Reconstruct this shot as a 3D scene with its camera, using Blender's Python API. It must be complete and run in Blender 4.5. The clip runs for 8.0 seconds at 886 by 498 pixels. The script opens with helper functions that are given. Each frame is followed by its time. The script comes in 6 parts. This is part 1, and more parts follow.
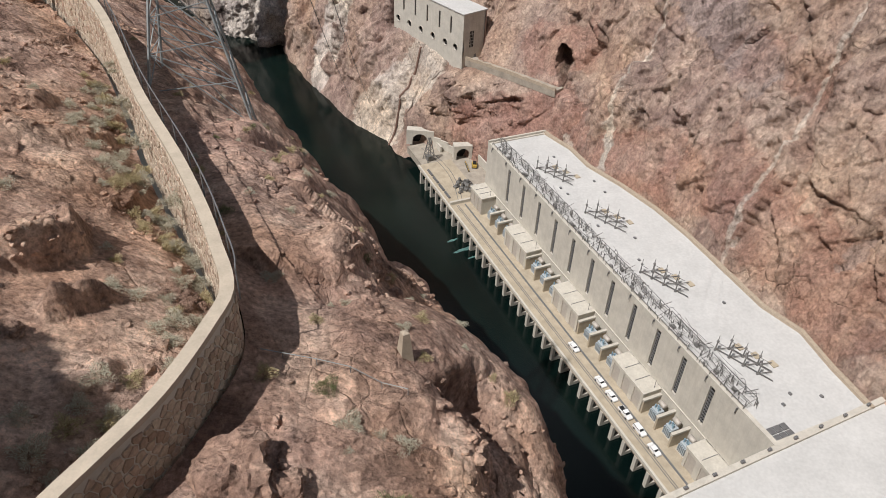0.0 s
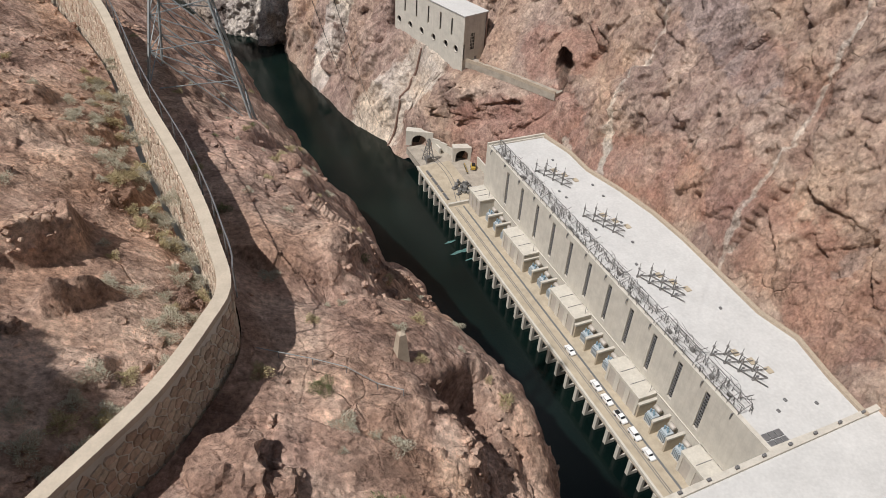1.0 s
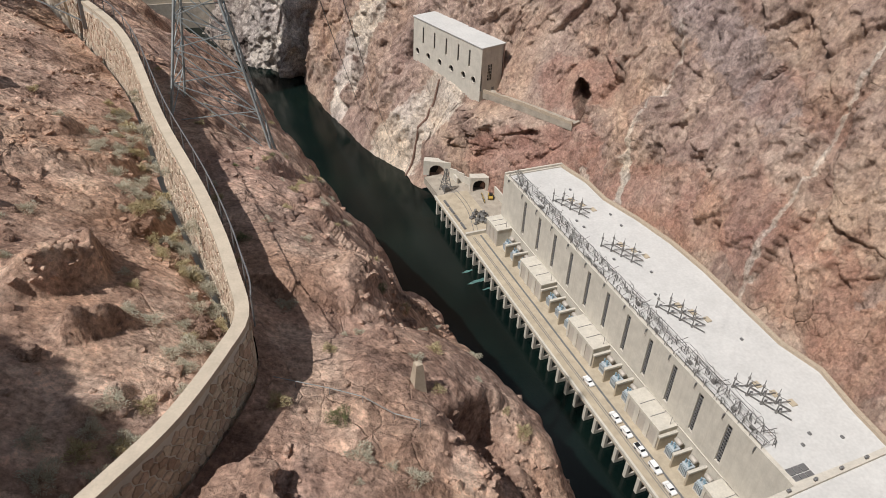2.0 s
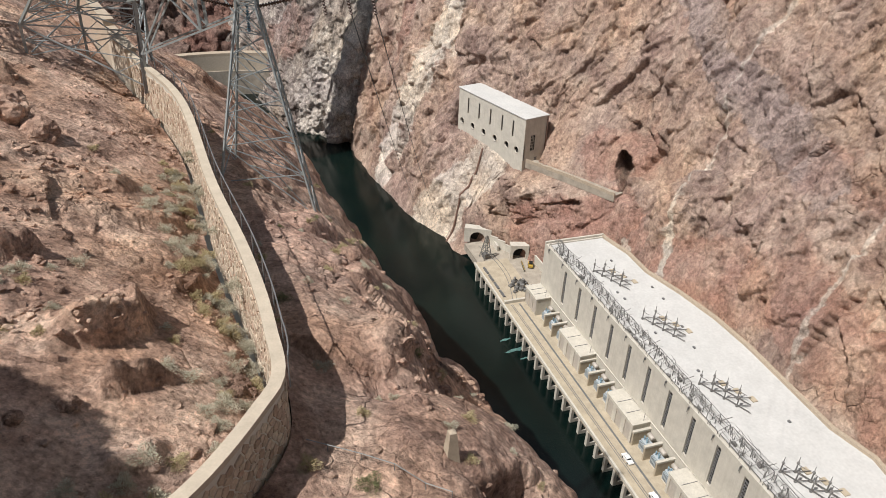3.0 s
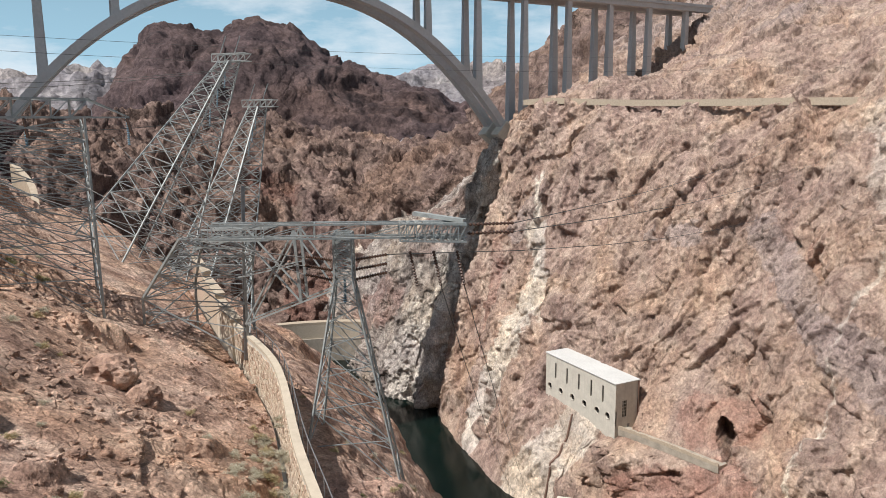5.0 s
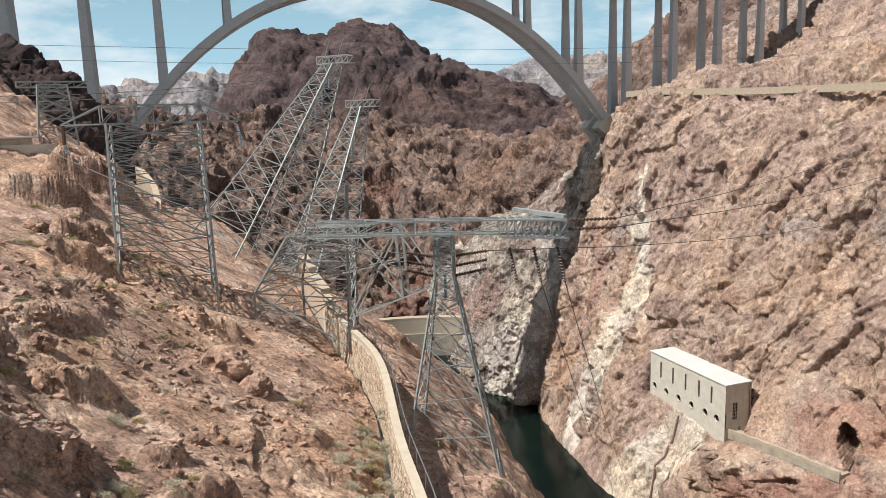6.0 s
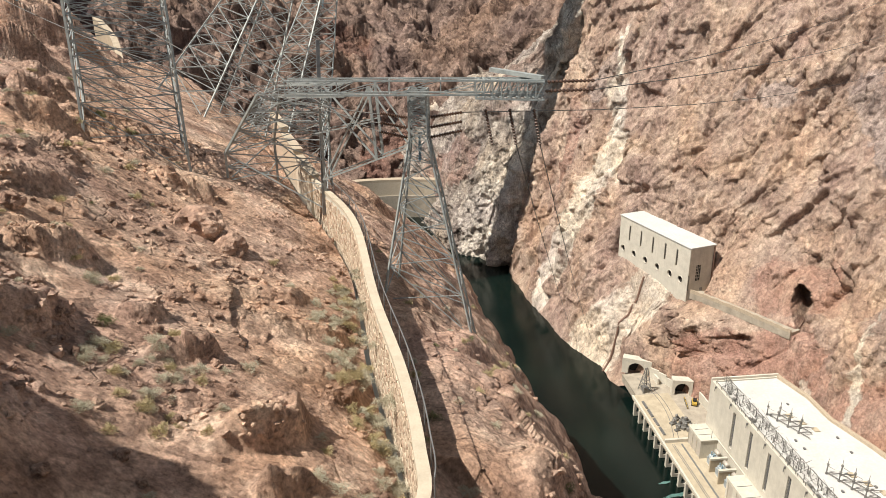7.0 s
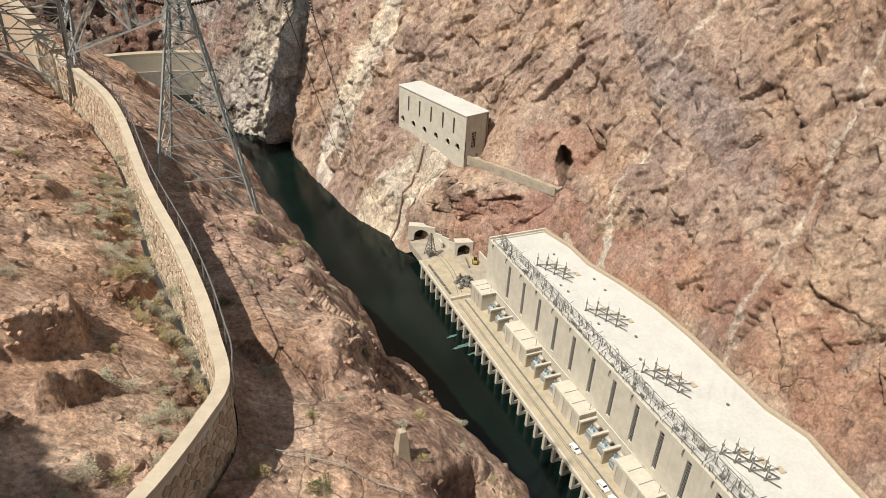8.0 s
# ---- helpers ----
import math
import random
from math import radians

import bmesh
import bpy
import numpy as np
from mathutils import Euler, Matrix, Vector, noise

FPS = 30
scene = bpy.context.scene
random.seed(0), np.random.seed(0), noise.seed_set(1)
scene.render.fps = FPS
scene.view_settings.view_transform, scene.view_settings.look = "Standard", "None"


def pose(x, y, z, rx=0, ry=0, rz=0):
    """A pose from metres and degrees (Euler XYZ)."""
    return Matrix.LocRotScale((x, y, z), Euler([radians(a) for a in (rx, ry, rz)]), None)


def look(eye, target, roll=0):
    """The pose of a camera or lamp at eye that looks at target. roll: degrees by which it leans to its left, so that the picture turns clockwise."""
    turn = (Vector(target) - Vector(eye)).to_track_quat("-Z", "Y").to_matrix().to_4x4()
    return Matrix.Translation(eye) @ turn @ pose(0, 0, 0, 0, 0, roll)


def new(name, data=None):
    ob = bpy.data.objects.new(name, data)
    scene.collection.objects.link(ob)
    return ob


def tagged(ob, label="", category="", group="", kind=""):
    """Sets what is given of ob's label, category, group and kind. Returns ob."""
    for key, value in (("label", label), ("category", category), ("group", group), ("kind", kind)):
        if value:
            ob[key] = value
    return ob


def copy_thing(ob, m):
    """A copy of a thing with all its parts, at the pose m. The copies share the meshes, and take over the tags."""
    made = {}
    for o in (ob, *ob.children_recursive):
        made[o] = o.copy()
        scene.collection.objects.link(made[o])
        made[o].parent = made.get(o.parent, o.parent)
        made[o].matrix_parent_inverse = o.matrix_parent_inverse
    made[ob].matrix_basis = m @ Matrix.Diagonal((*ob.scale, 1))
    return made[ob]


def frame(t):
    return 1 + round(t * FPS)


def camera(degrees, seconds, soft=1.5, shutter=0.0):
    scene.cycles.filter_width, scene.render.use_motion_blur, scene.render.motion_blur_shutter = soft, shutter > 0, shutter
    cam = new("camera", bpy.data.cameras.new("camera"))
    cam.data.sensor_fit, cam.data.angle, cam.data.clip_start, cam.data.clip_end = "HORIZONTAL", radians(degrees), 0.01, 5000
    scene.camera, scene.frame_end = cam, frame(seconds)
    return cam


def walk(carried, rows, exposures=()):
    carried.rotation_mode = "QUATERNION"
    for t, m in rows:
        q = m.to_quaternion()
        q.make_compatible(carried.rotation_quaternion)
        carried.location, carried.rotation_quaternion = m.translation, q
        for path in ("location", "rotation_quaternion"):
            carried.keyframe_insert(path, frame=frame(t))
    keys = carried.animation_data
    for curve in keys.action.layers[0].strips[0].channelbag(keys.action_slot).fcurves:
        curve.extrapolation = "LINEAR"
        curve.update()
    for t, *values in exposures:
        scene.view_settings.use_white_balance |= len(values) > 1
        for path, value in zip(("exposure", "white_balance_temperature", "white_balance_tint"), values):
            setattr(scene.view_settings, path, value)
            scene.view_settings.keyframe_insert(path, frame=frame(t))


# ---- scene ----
# ---- camera and walk ----
EYE = (0.0, 0.0, 180.0)
# seconds, yaw to the right, pitch, roll
TURNS = [
    (0.0, 7.890, -37.632, 2.615), (0.5, 8.285, -37.000, 3.431), (1.0, 8.116, -37.506, 3.583),
    (2.5, 4.623, -33.207, 2.377), (3.0, 2.322, -30.162, 2.402),
    (3.5, 0.024, -24.582, 1.641), (4.0, 0.865, -23.252, 1.553), (4.5, -0.137, -19.806, 1.185),
    (5.0, -5.263, -9.538, -0.337), (5.2, -8.325, -6.399, -1.043), (6.3, -14.256, -13.454, -1.730),
    (6.5, -14.914, -16.526, -1.777), (7.0, -11.409, -20.589, -0.749), (7.5, -0.935, -25.799, 1.666),
    (8.0, 7.401, -30.111, 3.288),
]
cam = camera(62.9, 8.0, soft=0.6)


def facing(eye, yaw, pitch, roll):
    a, b = radians(yaw), radians(pitch)
    ahead = Vector((math.sin(a) * math.cos(b), math.cos(a) * math.cos(b), math.sin(b)))
    return look(eye, Vector(eye) + ahead * 100, roll)


walk(cam, [(t, facing(EYE, *a)) for t, *a in TURNS],
     exposures=[(0.0, -0.14, 6350, 12), (1.0, -0.14, 6350, 12), (2.5, -0.07, 6450, 11), (3.5, 0.22, 6400, 10), (4.5, 0.3, 6400, 10), (5.2, 0.18, 6400, 10), (6.3, 0.38, 6700, 8), (7.0, 0.44, 6950, 8), (7.5, 0.35, 7000, 7), (8.0, 0.19, 7050, 7)])

# ---- world and sun ----
SUN_AZ, SUN_EL = -121.0, 57.0   # degrees from +y to the right, and up
world = bpy.data.worlds.new("sky")
scene.world = world
world.use_nodes = True
wn, wl = world.node_tree.nodes, world.node_tree.links
sky = wn.new("ShaderNodeTexSky")
sky.sky_type, sky.sun_disc = "NISHITA", False
sky.sun_elevation, sky.sun_rotation = radians(SUN_EL), radians(SUN_AZ)
sky.air_density, sky.dust_density = 1.0, 0.6
# thin fair-weather cloud across the blue
tc = wn.new("ShaderNodeTexCoord")
mp = wn.new("ShaderNodeMapping")
mp.inputs["Scale"].default_value = (2.2, 2.2, 7.0)
cl = wn.new("ShaderNodeTexNoise")
cl.inputs["Scale"].default_value, cl.inputs["Detail"].default_value, cl.inputs["Roughness"].default_value = 2.4, 8, 0.6
cr = wn.new("ShaderNodeValToRGB")
cr.color_ramp.elements[0].position, cr.color_ramp.elements[1].position = 0.44, 0.74
cm = wn.new("ShaderNodeMix")
cm.data_type = "RGBA"
cm.inputs["B"].default_value = (21.0, 21.6, 22.3, 1)
wl.new(tc.outputs["Generated"], mp.inputs["Vector"])
wl.new(mp.outputs["Vector"], cl.inputs["Vector"])
wl.new(cl.outputs["Fac"], cr.inputs["Fac"])
wl.new(cr.outputs["Color"], cm.inputs["Factor"])
# paler towards the horizon
sx = wn.new("ShaderNodeSeparateXYZ")
hz = wn.new("ShaderNodeValToRGB")
hz.color_ramp.elements[0].color, hz.color_ramp.elements[1].color = (0.85, 0.85, 0.85, 1), (0, 0, 0, 1)
hz.color_ramp.elements[0].position, hz.color_ramp.elements[1].position = 0.05, 0.45
hm = wn.new("ShaderNodeMix")
hm.data_type = "RGBA"
hm.inputs["B"].default_value = (10.0, 16.4, 20.5, 1)
wl.new(tc.outputs["Generated"], sx.inputs["Vector"])
wl.new(sx.outputs["Z"], hz.inputs["Fac"])
wl.new(hz.outputs["Color"], hm.inputs["Factor"])
wl.new(sky.outputs["Color"], hm.inputs["A"])
wl.new(hm.outputs["Result"], cm.inputs["A"])
wl.new(cm.outputs["Result"], wn["Background"].inputs["Color"])
wn["Background"].inputs["Strength"].default_value = 0.038
sun_data = bpy.data.lights.new("sun", "SUN")
sun_data.energy, sun_data.angle, sun_data.color = 5.0, radians(0.55), (1.0, 0.965, 0.915)
sun = new("sun", sun_data)
_a, _e = radians(SUN_AZ), radians(SUN_EL)
SUN_DIR = Vector((math.sin(_a) * math.cos(_e), math.cos(_a) * math.cos(_e), math.sin(_e)))
sun.matrix_world = look(SUN_DIR * 900 + Vector((0, 200, 100)), (0, 200, 100))

# ---- materials ----
def node_mat(name):
    m = bpy.data.materials.new(name)
    m.use_nodes = True
    n, l = m.node_tree.nodes, m.node_tree.links
    return m, n, l, n["Principled BSDF"]


def noise_node(n, l, vec, scale, detail=6, rough=0.6, distort=0.0):
    t = n.new("ShaderNodeTexNoise")
    t.inputs["Scale"].default_value, t.inputs["Detail"].default_value = scale, detail
    t.inputs["Roughness"].default_value, t.inputs["Distortion"].default_value = rough, distort
    l.new(vec, t.inputs["Vector"])
    return t.outputs["Fac"]


def ramp(n, l, fac, stops):
    r = n.new("ShaderNodeValToRGB")
    e = r.color_ramp.elements
    while len(e) < len(stops):
        e.new(0.5)
    for k, (p, c) in enumerate(stops):
        e[k].position = p
        e[k].color = (*c, 1) if len(c) == 3 else c
    l.new(fac, r.inputs["Fac"])
    return r.outputs["Color"]


def mix(n, l, fac, a, b, mode="MIX"):
    x = n.new("ShaderNodeMix")
    x.data_type, x.blend_type = "RGBA", mode
    for sock, v in (("Factor", fac), ("A", a), ("B", b)):
        if isinstance(v, (int, float)):
            x.inputs[sock].default_value = v if sock == "Factor" else (v, v, v, 1)
        elif isinstance(v, tuple):
            x.inputs[sock].default_value = (*v, 1)
        else:
            l.new(v, x.inputs[sock])
    return x.outputs["Result"]


def bump(n, l, bsdf, height, strength, distance):
    b = n.new("ShaderNodeBump")
    b.inputs["Strength"].default_value, b.inputs["Distance"].default_value = strength, distance
    l.new(height, b.inputs["Height"])
    l.new(b.outputs["Normal"], bsdf.inputs["Normal"])


G1, G0 = (1, 1, 1), (0, 0, 0)


def warped(n, l, vec, scale, amount):
    """The coordinates, pushed about by a noise."""
    w = n.new("ShaderNodeTexNoise")
    w.inputs["Scale"].default_value, w.inputs["Detail"].default_value, w.inputs["Roughness"].default_value = scale, 5, 0.6
    l.new(vec, w.inputs["Vector"])
    c = n.new("ShaderNodeVectorMath")
    c.operation = "MULTIPLY_ADD"
    c.inputs[1].default_value = (amount,) * 3
    l.new(w.outputs["Color"], c.inputs[0])
    l.new(vec, c.inputs[2])
    return c.outputs["Vector"]


def mapped(n, l, vec, scale, turn=(0, 0, 0)):
    m = n.new("ShaderNodeMapping")
    m.inputs["Scale"].default_value, m.inputs["Rotation"].default_value = scale, turn
    l.new(vec, m.inputs["Vector"])
    return m.outputs["Vector"]


def calc(n, l, op, a, b):
    m = n.new("ShaderNodeMath")
    m.operation = op
    for k, v in enumerate((a, b)):
        if isinstance(v, (int, float)):
            m.inputs[k].default_value = v
        else:
            l.new(v, m.inputs[k])
    return m.outputs["Value"]


def cleaved(n, l, vec, scale):
    """Broken faces: each cell a plane with a lean and a level of its own. Returns the height and a tone."""
    v = n.new("ShaderNodeTexVoronoi")
    v.inputs["Scale"].default_value = scale
    l.new(vec, v.inputs["Vector"])
    d = n.new("ShaderNodeVectorMath")
    d.operation = "SUBTRACT"
    l.new(vec, d.inputs[0])
    l.new(v.outputs["Position"], d.inputs[1])
    k = n.new("ShaderNodeVectorMath")
    k.operation = "SUBTRACT"
    l.new(v.outputs["Color"], k.inputs[0])
    k.inputs[1].default_value = (0.5, 0.5, 0.5)
    dot = n.new("ShaderNodeVectorMath")
    dot.operation = "DOT_PRODUCT"
    l.new(d.outputs["Vector"], dot.inputs[0])
    l.new(k.outputs["Vector"], dot.inputs[1])
    sp = n.new("ShaderNodeSeparateColor")
    l.new(v.outputs["Color"], sp.inputs["Color"])
    return calc(n, l, "ADD", calc(n, l, "MULTIPLY", dot.outputs["Value"], 1.6 * scale), calc(n, l, "MULTIPLY", sp.outputs["Blue"], 0.35)), sp.outputs["Red"]


def cracks(n, l, vec, scale, width, dark):
    """Thin dark joints."""
    v = n.new("ShaderNodeTexVoronoi")
    v.feature = "DISTANCE_TO_EDGE"
    v.inputs["Scale"].default_value = scale
    l.new(vec, v.inputs["Vector"])
    return ramp(n, l, v.outputs["Distance"], [(0.0, (dark, dark * 0.94, dark * 0.92)), (width, G1)])


def rock_material(name, dark, mid, light, pale, size=1.0, pale_at=0.62, seam=True, crack=0.6, relief=1.0, grain=0.6, tone=0.5, streak_z=0.035, lean=(0.25, 0.18, 0.0), banded=0.3):
    """Weathered volcanic rock: broad colour patches, streaks down the face, cleaved faces, joints and grain; mineral seams, darker and red bodies come from the mesh's own attributes."""
    m, n, l, b = node_mat(name)
    co = n.new("ShaderNodeTexCoord").outputs["Object"]
    broad = noise_node(n, l, co, 0.018 / size, 5, 0.6, 0.8)
    patch = noise_node(n, l, co, 0.11 / size, 12, 0.62, 0.3)
    fine = noise_node(n, l, co, 1.6 / size, 10, 0.74)
    streak = noise_node(n, l, mapped(n, l, co, (0.24 / size, 0.24 / size, streak_z / size), lean), 1.0, 12, 0.72, 0.5)
    slab = mapped(n, l, warped(n, l, co, 0.35 / size, 2.2 * size), (1.0, 1.0, 0.55), lean)
    slab2 = mapped(n, l, warped(n, l, co, 1.2 / size, 0.7 * size), (1.0, 1.0, 0.7), (0.5, -0.3, 0.4))
    h1, t1_ = cleaved(n, l, slab, 0.16 / size)
    h2, t2_ = cleaved(n, l, slab2, 0.55 / size)
    h3, t3_ = cleaved(n, l, slab2, 1.9 / size)
    c = ramp(n, l, patch, [(0.37, dark), (0.49, mid), (0.61, light)])
    c = mix(n, l, ramp(n, l, broad, [(0.42, G0), (0.62, G1)]), c, ramp(n, l, streak, [(0.38, dark), (0.5, mid), (0.61, light)]))
    pm = ramp(n, l, streak, [(pale_at, G0), (pale_at + 0.10, (0.6, 0.6, 0.6))])
    c = mix(n, l, pm, c, pale)
    if seam:
        at = n.new("ShaderNodeAttribute")
        at.attribute_name = "seam"
        bd = n.new("ShaderNodeAttribute")
        bd.attribute_name = "band"
        rd = n.new("ShaderNodeAttribute")
        rd.attribute_name = "red"
        c = mix(n, l, ramp(n, l, bd.outputs["Fac"], [(0.60, G0), (0.85, (0.5, 0.5, 0.5))]), c, light)
        red = (mid[0] * 0.74, mid[1] * 0.58, mid[2] * 0.56)
        rf = calc(n, l, "MULTIPLY", rd.outputs["Fac"], ramp(n, l, patch, [(0.3, G1), (0.7, (0.35, 0.35, 0.35))]))
        c = mix(n, l, rf, c, mix(n, l, fine, red, tuple(v * 1.5 for v in red)))
        grey = tuple(0.5 * a + 0.5 * sum(dark) / 3 * g_ for a, g_ in zip(dark, (1.22, 1.13, 1.08)))
        c = mix(n, l, ramp(n, l, bd.outputs["Fac"], [(0.0, (0.85, 0.85, 0.85)), (0.32, G0)]), c, mix(n, l, fine, grey, tuple(v * 1.7 for v in grey)))
        sm = calc(n, l, "MULTIPLY", at.outputs["Fac"], ramp(n, l, streak, [(0.34, (0.45, 0.45, 0.45)), (0.47, G1)]))
        c = mix(n, l, sm, c, ramp(n, l, patch, [(0.35, tuple(v * 0.75 for v in pale)), (0.6, pale)]))
    c = mix(n, l, grain, c, ramp(n, l, fine, [(0.34, (0.34, 0.32, 0.31)), (0.5, (0.98, 0.98, 0.98)), (0.66, (1.6, 1.57, 1.52))]), "MULTIPLY")
    for t_, a_ in ((t1_, 0.8), (t2_, 1.0), (t3_, 0.8)):
        c = mix(n, l, tone * a_, c, ramp(n, l, t_, [(0.0, (0.70, 0.68, 0.68)), (0.5, (1.0, 1.0, 1.0)), (1.0, (1.30, 1.29, 1.27))]), "MULTIPLY")
    thread = noise_node(n, l, mapped(n, l, warped(n, l, co, 0.3 / size, 1.6 * size), (1.1 / size, 1.1 / size, streak_z * 4.5 / size), (lean[0] + 0.2, lean[1] + 0.25, 0.3)), 1.0, 6, 0.65)
    c = mix(n, l, banded, c, ramp(n, l, thread, [(0.36, (0.62, 0.60, 0.59)), (0.5, (1.0, 1.0, 1.0)), (0.64, (1.28, 1.26, 1.23))]), "MULTIPLY")
    worn = ramp(n, l, noise_node(n, l, co, 0.07 / size, 6, 0.6), [(0.46, (0.0, 0.0, 0.0)), (0.62, (crack,) * 3)])
    k1 = cracks(n, l, slab, 0.10 / size, 0.035, 0.22)
    k2 = cracks(n, l, slab2, 0.33 / size, 0.06, 0.35)
    c = mix(n, l, worn, c, k1, "MULTIPLY")
    c = mix(n, l, mix(n, l, 1.0, worn, 0.45, "MULTIPLY"), c, k2, "MULTIPLY")
    tint = noise_node(n, l, co, 0.035 / size, 4, 0.55, 0.5)
    c = mix(n, l, 0.8, c, ramp(n, l, tint, [(0.36, (0.90, 0.88, 0.93)), (0.5, (1, 1, 1)), (0.64, (1.08, 1.0, 0.90))]), "MULTIPLY")
    l.new(c, b.inputs["Base Color"])
    b.inputs["Roughness"].default_value = 0.93
    b.inputs["Specular IOR Level"].default_value = 0.2
    h = calc(n, l, "ADD", calc(n, l, "MULTIPLY", h1, 1.6), calc(n, l, "MULTIPLY", h2, 0.75))
    h = calc(n, l, "ADD", h, calc(n, l, "MULTIPLY", h3, 0.26))
    h = calc(n, l, "ADD", h, calc(n, l, "MULTIPLY", fine, 0.55))
    h = calc(n, l, "MULTIPLY", h, mix(n, l, worn, 1.0, k2, "MULTIPLY"))
    bump(n, l, b, h, 1.0, 0.55 * size * relief)
    return m


def plain_material(name, color, rough=0.8, metal=0.0, var=0.15, scale=1.5, bump_d=0.0, stain=0.0, stain_color=(0.3, 0.26, 0.2)):
    m, n, l, b = node_mat(name)
    co = n.new("ShaderNodeTexCoord").outputs["Object"]
    f = noise_node(n, l, co, scale, 7, 0.65)
    lo, hi = tuple(v * (1 - var) for v in color), tuple(min(1, v * (1 + var * 0.6)) for v in color)
    c = ramp(n, l, f, [(0.3, lo), (0.7, hi)])
    g = noise_node(n, l, co, scale * 9, 4, 0.6)
    c = mix(n, l, 0.5, c, ramp(n, l, g, [(0.3, (0.82, 0.82, 0.82)), (0.7, (1.1, 1.1, 1.1))]), "MULTIPLY")
    if stain:
        mpn = n.new("ShaderNodeMapping")
        mpn.inputs["Scale"].default_value = (0.9, 0.9, 0.07)
        l.new(co, mpn.inputs["Vector"])
        s = noise_node(n, l, mpn.outputs["Vector"], 1.0, 6, 0.6)
        c = mix(n, l, ramp(n, l, s, [(0.5, G0), (0.8, (stain, stain, stain))]), c, stain_color)
    l.new(c, b.inputs["Base Color"])
    b.inputs["Roughness"].default_value, b.inputs["Metallic"].default_value = rough, metal
    if bump_d:
        bump(n, l, b, g, 0.5, bump_d)
    return m


M_CLIFF = rock_material("cliff_rock", (0.255, 0.174, 0.144), (0.375, 0.274, 0.222), (0.48, 0.372, 0.300), (0.66, 0.59, 0.51), 1.5, 0.66, crack=0.5, grain=0.45, tone=0.5, relief=1.3)
M_PALE = rock_material("pale_grey_rock", (0.14, 0.113, 0.100), (0.31, 0.265, 0.232), (0.45, 0.40, 0.352), (0.62, 0.57, 0.51), 1.5, 0.56, crack=0.95, grain=0.6, tone=0.6, relief=1.4)
M_NEAR = rock_material("red_rock", (0.285, 0.180, 0.133), (0.462, 0.310, 0.235), (0.588, 0.432, 0.338), (0.64, 0.54, 0.465), 0.4, 0.68, crack=0.5, grain=0.75, tone=0.5, relief=1.5, streak_z=0.24, banded=0.0)
M_FAR = rock_material("far_rock", (0.105, 0.070, 0.060), (0.20, 0.140, 0.118), (0.29, 0.210, 0.174), (0.36, 0.30, 0.255), 3.0, 0.68, crack=0.9, grain=0.5, tone=0.7, relief=1.6)
M_DARKHILL = rock_material("dark_and_shaded_hill_rock", (0.046, 0.033, 0.035), (0.088, 0.062, 0.062), (0.130, 0.092, 0.088), (0.18, 0.14, 0.13), 7.0, 0.7, seam=False)
# far rock with the air's haze already mixed into its colours
M_HAZE = rock_material("hazed_distant_rock", (0.19, 0.18, 0.20), (0.26, 0.245, 0.26), (0.32, 0.30, 0.30), (0.37, 0.34, 0.33), 25.0, 0.7, seam=False)
M_CONC = plain_material("weathered_concrete", (0.55, 0.515, 0.445), 0.85, 0, 0.16, 0.25, 0.01, 0.35)
M_ROOF = plain_material("white_roof_coating", (0.55, 0.545, 0.525), 0.8, 0, 0.10, 0.12, 0.01, 0.0)
M_DECK = plain_material("ochre_deck_concrete", (0.43, 0.365, 0.27), 0.85, 0, 0.22, 0.3, 0.01)
M_YARD = plain_material("dusty_grey_concrete", (0.37, 0.325, 0.265), 0.9, 0, 0.3, 0.25, 0.01)
M_COPE = plain_material("sunlit_buff_coping", (0.50, 0.425, 0.33), 0.85, 0, 0.16, 1.2, 0.008)
M_STEEL = plain_material("galvanised_steel", (0.33, 0.355, 0.35), 0.6, 0.25, 0.3, 2.0)
M_DARKSTEEL = plain_material("dull_grey_steel", (0.22, 0.22, 0.22), 0.6, 0.5, 0.25, 2.0)
M_BRIDGE = plain_material("bridge_concrete", (0.46, 0.46, 0.46), 0.8, 0, 0.1, 0.08)
M_CAP = plain_material("buff_wall_coping", (0.42, 0.345, 0.26), 0.85, 0, 0.2, 1.2, 0.008)
# near-black that paints in the shade under the deck and behind openings
M_DARK = plain_material("shade_black", (0.02, 0.018, 0.016), 0.9, 0, 0.2, 1.0)


def water_material():
    m, n, l, b = node_mat("river_water")
    co = n.new("ShaderNodeTexCoord").outputs["Object"]
    f = noise_node(n, l, co, 0.03, 4, 0.6)
    l.new(ramp(n, l, f, [(0.35, (0.002, 0.006, 0.0055)), (0.65, (0.004, 0.010, 0.008))]), b.inputs["Base Color"])
    b.inputs["Roughness"].default_value = 0.12
    b.inputs["IOR"].default_value = 1.33
    w = noise_node(n, l, co, 1.1, 5, 0.6)
    bump(n, l, b, w, 0.25, 0.12)
    return m


M_WATER = water_material()

# ---- building helpers ----
def link_mesh(name, verts, faces, mat, parent=None, label="", smooth=False):
    me = bpy.data.meshes.new(name)
    me.from_pydata([tuple(v) for v in verts], [], faces)
    me.update()
    if smooth:
        me.polygons.foreach_set("use_smooth", [True] * len(me.polygons))
    for x in (mat if isinstance(mat, (list, tuple)) else [mat]):
        me.materials.append(x)
    ob = new(name, me)
    if parent:
        ob.parent = parent
    if label:
        tagged(ob, label)
    return ob


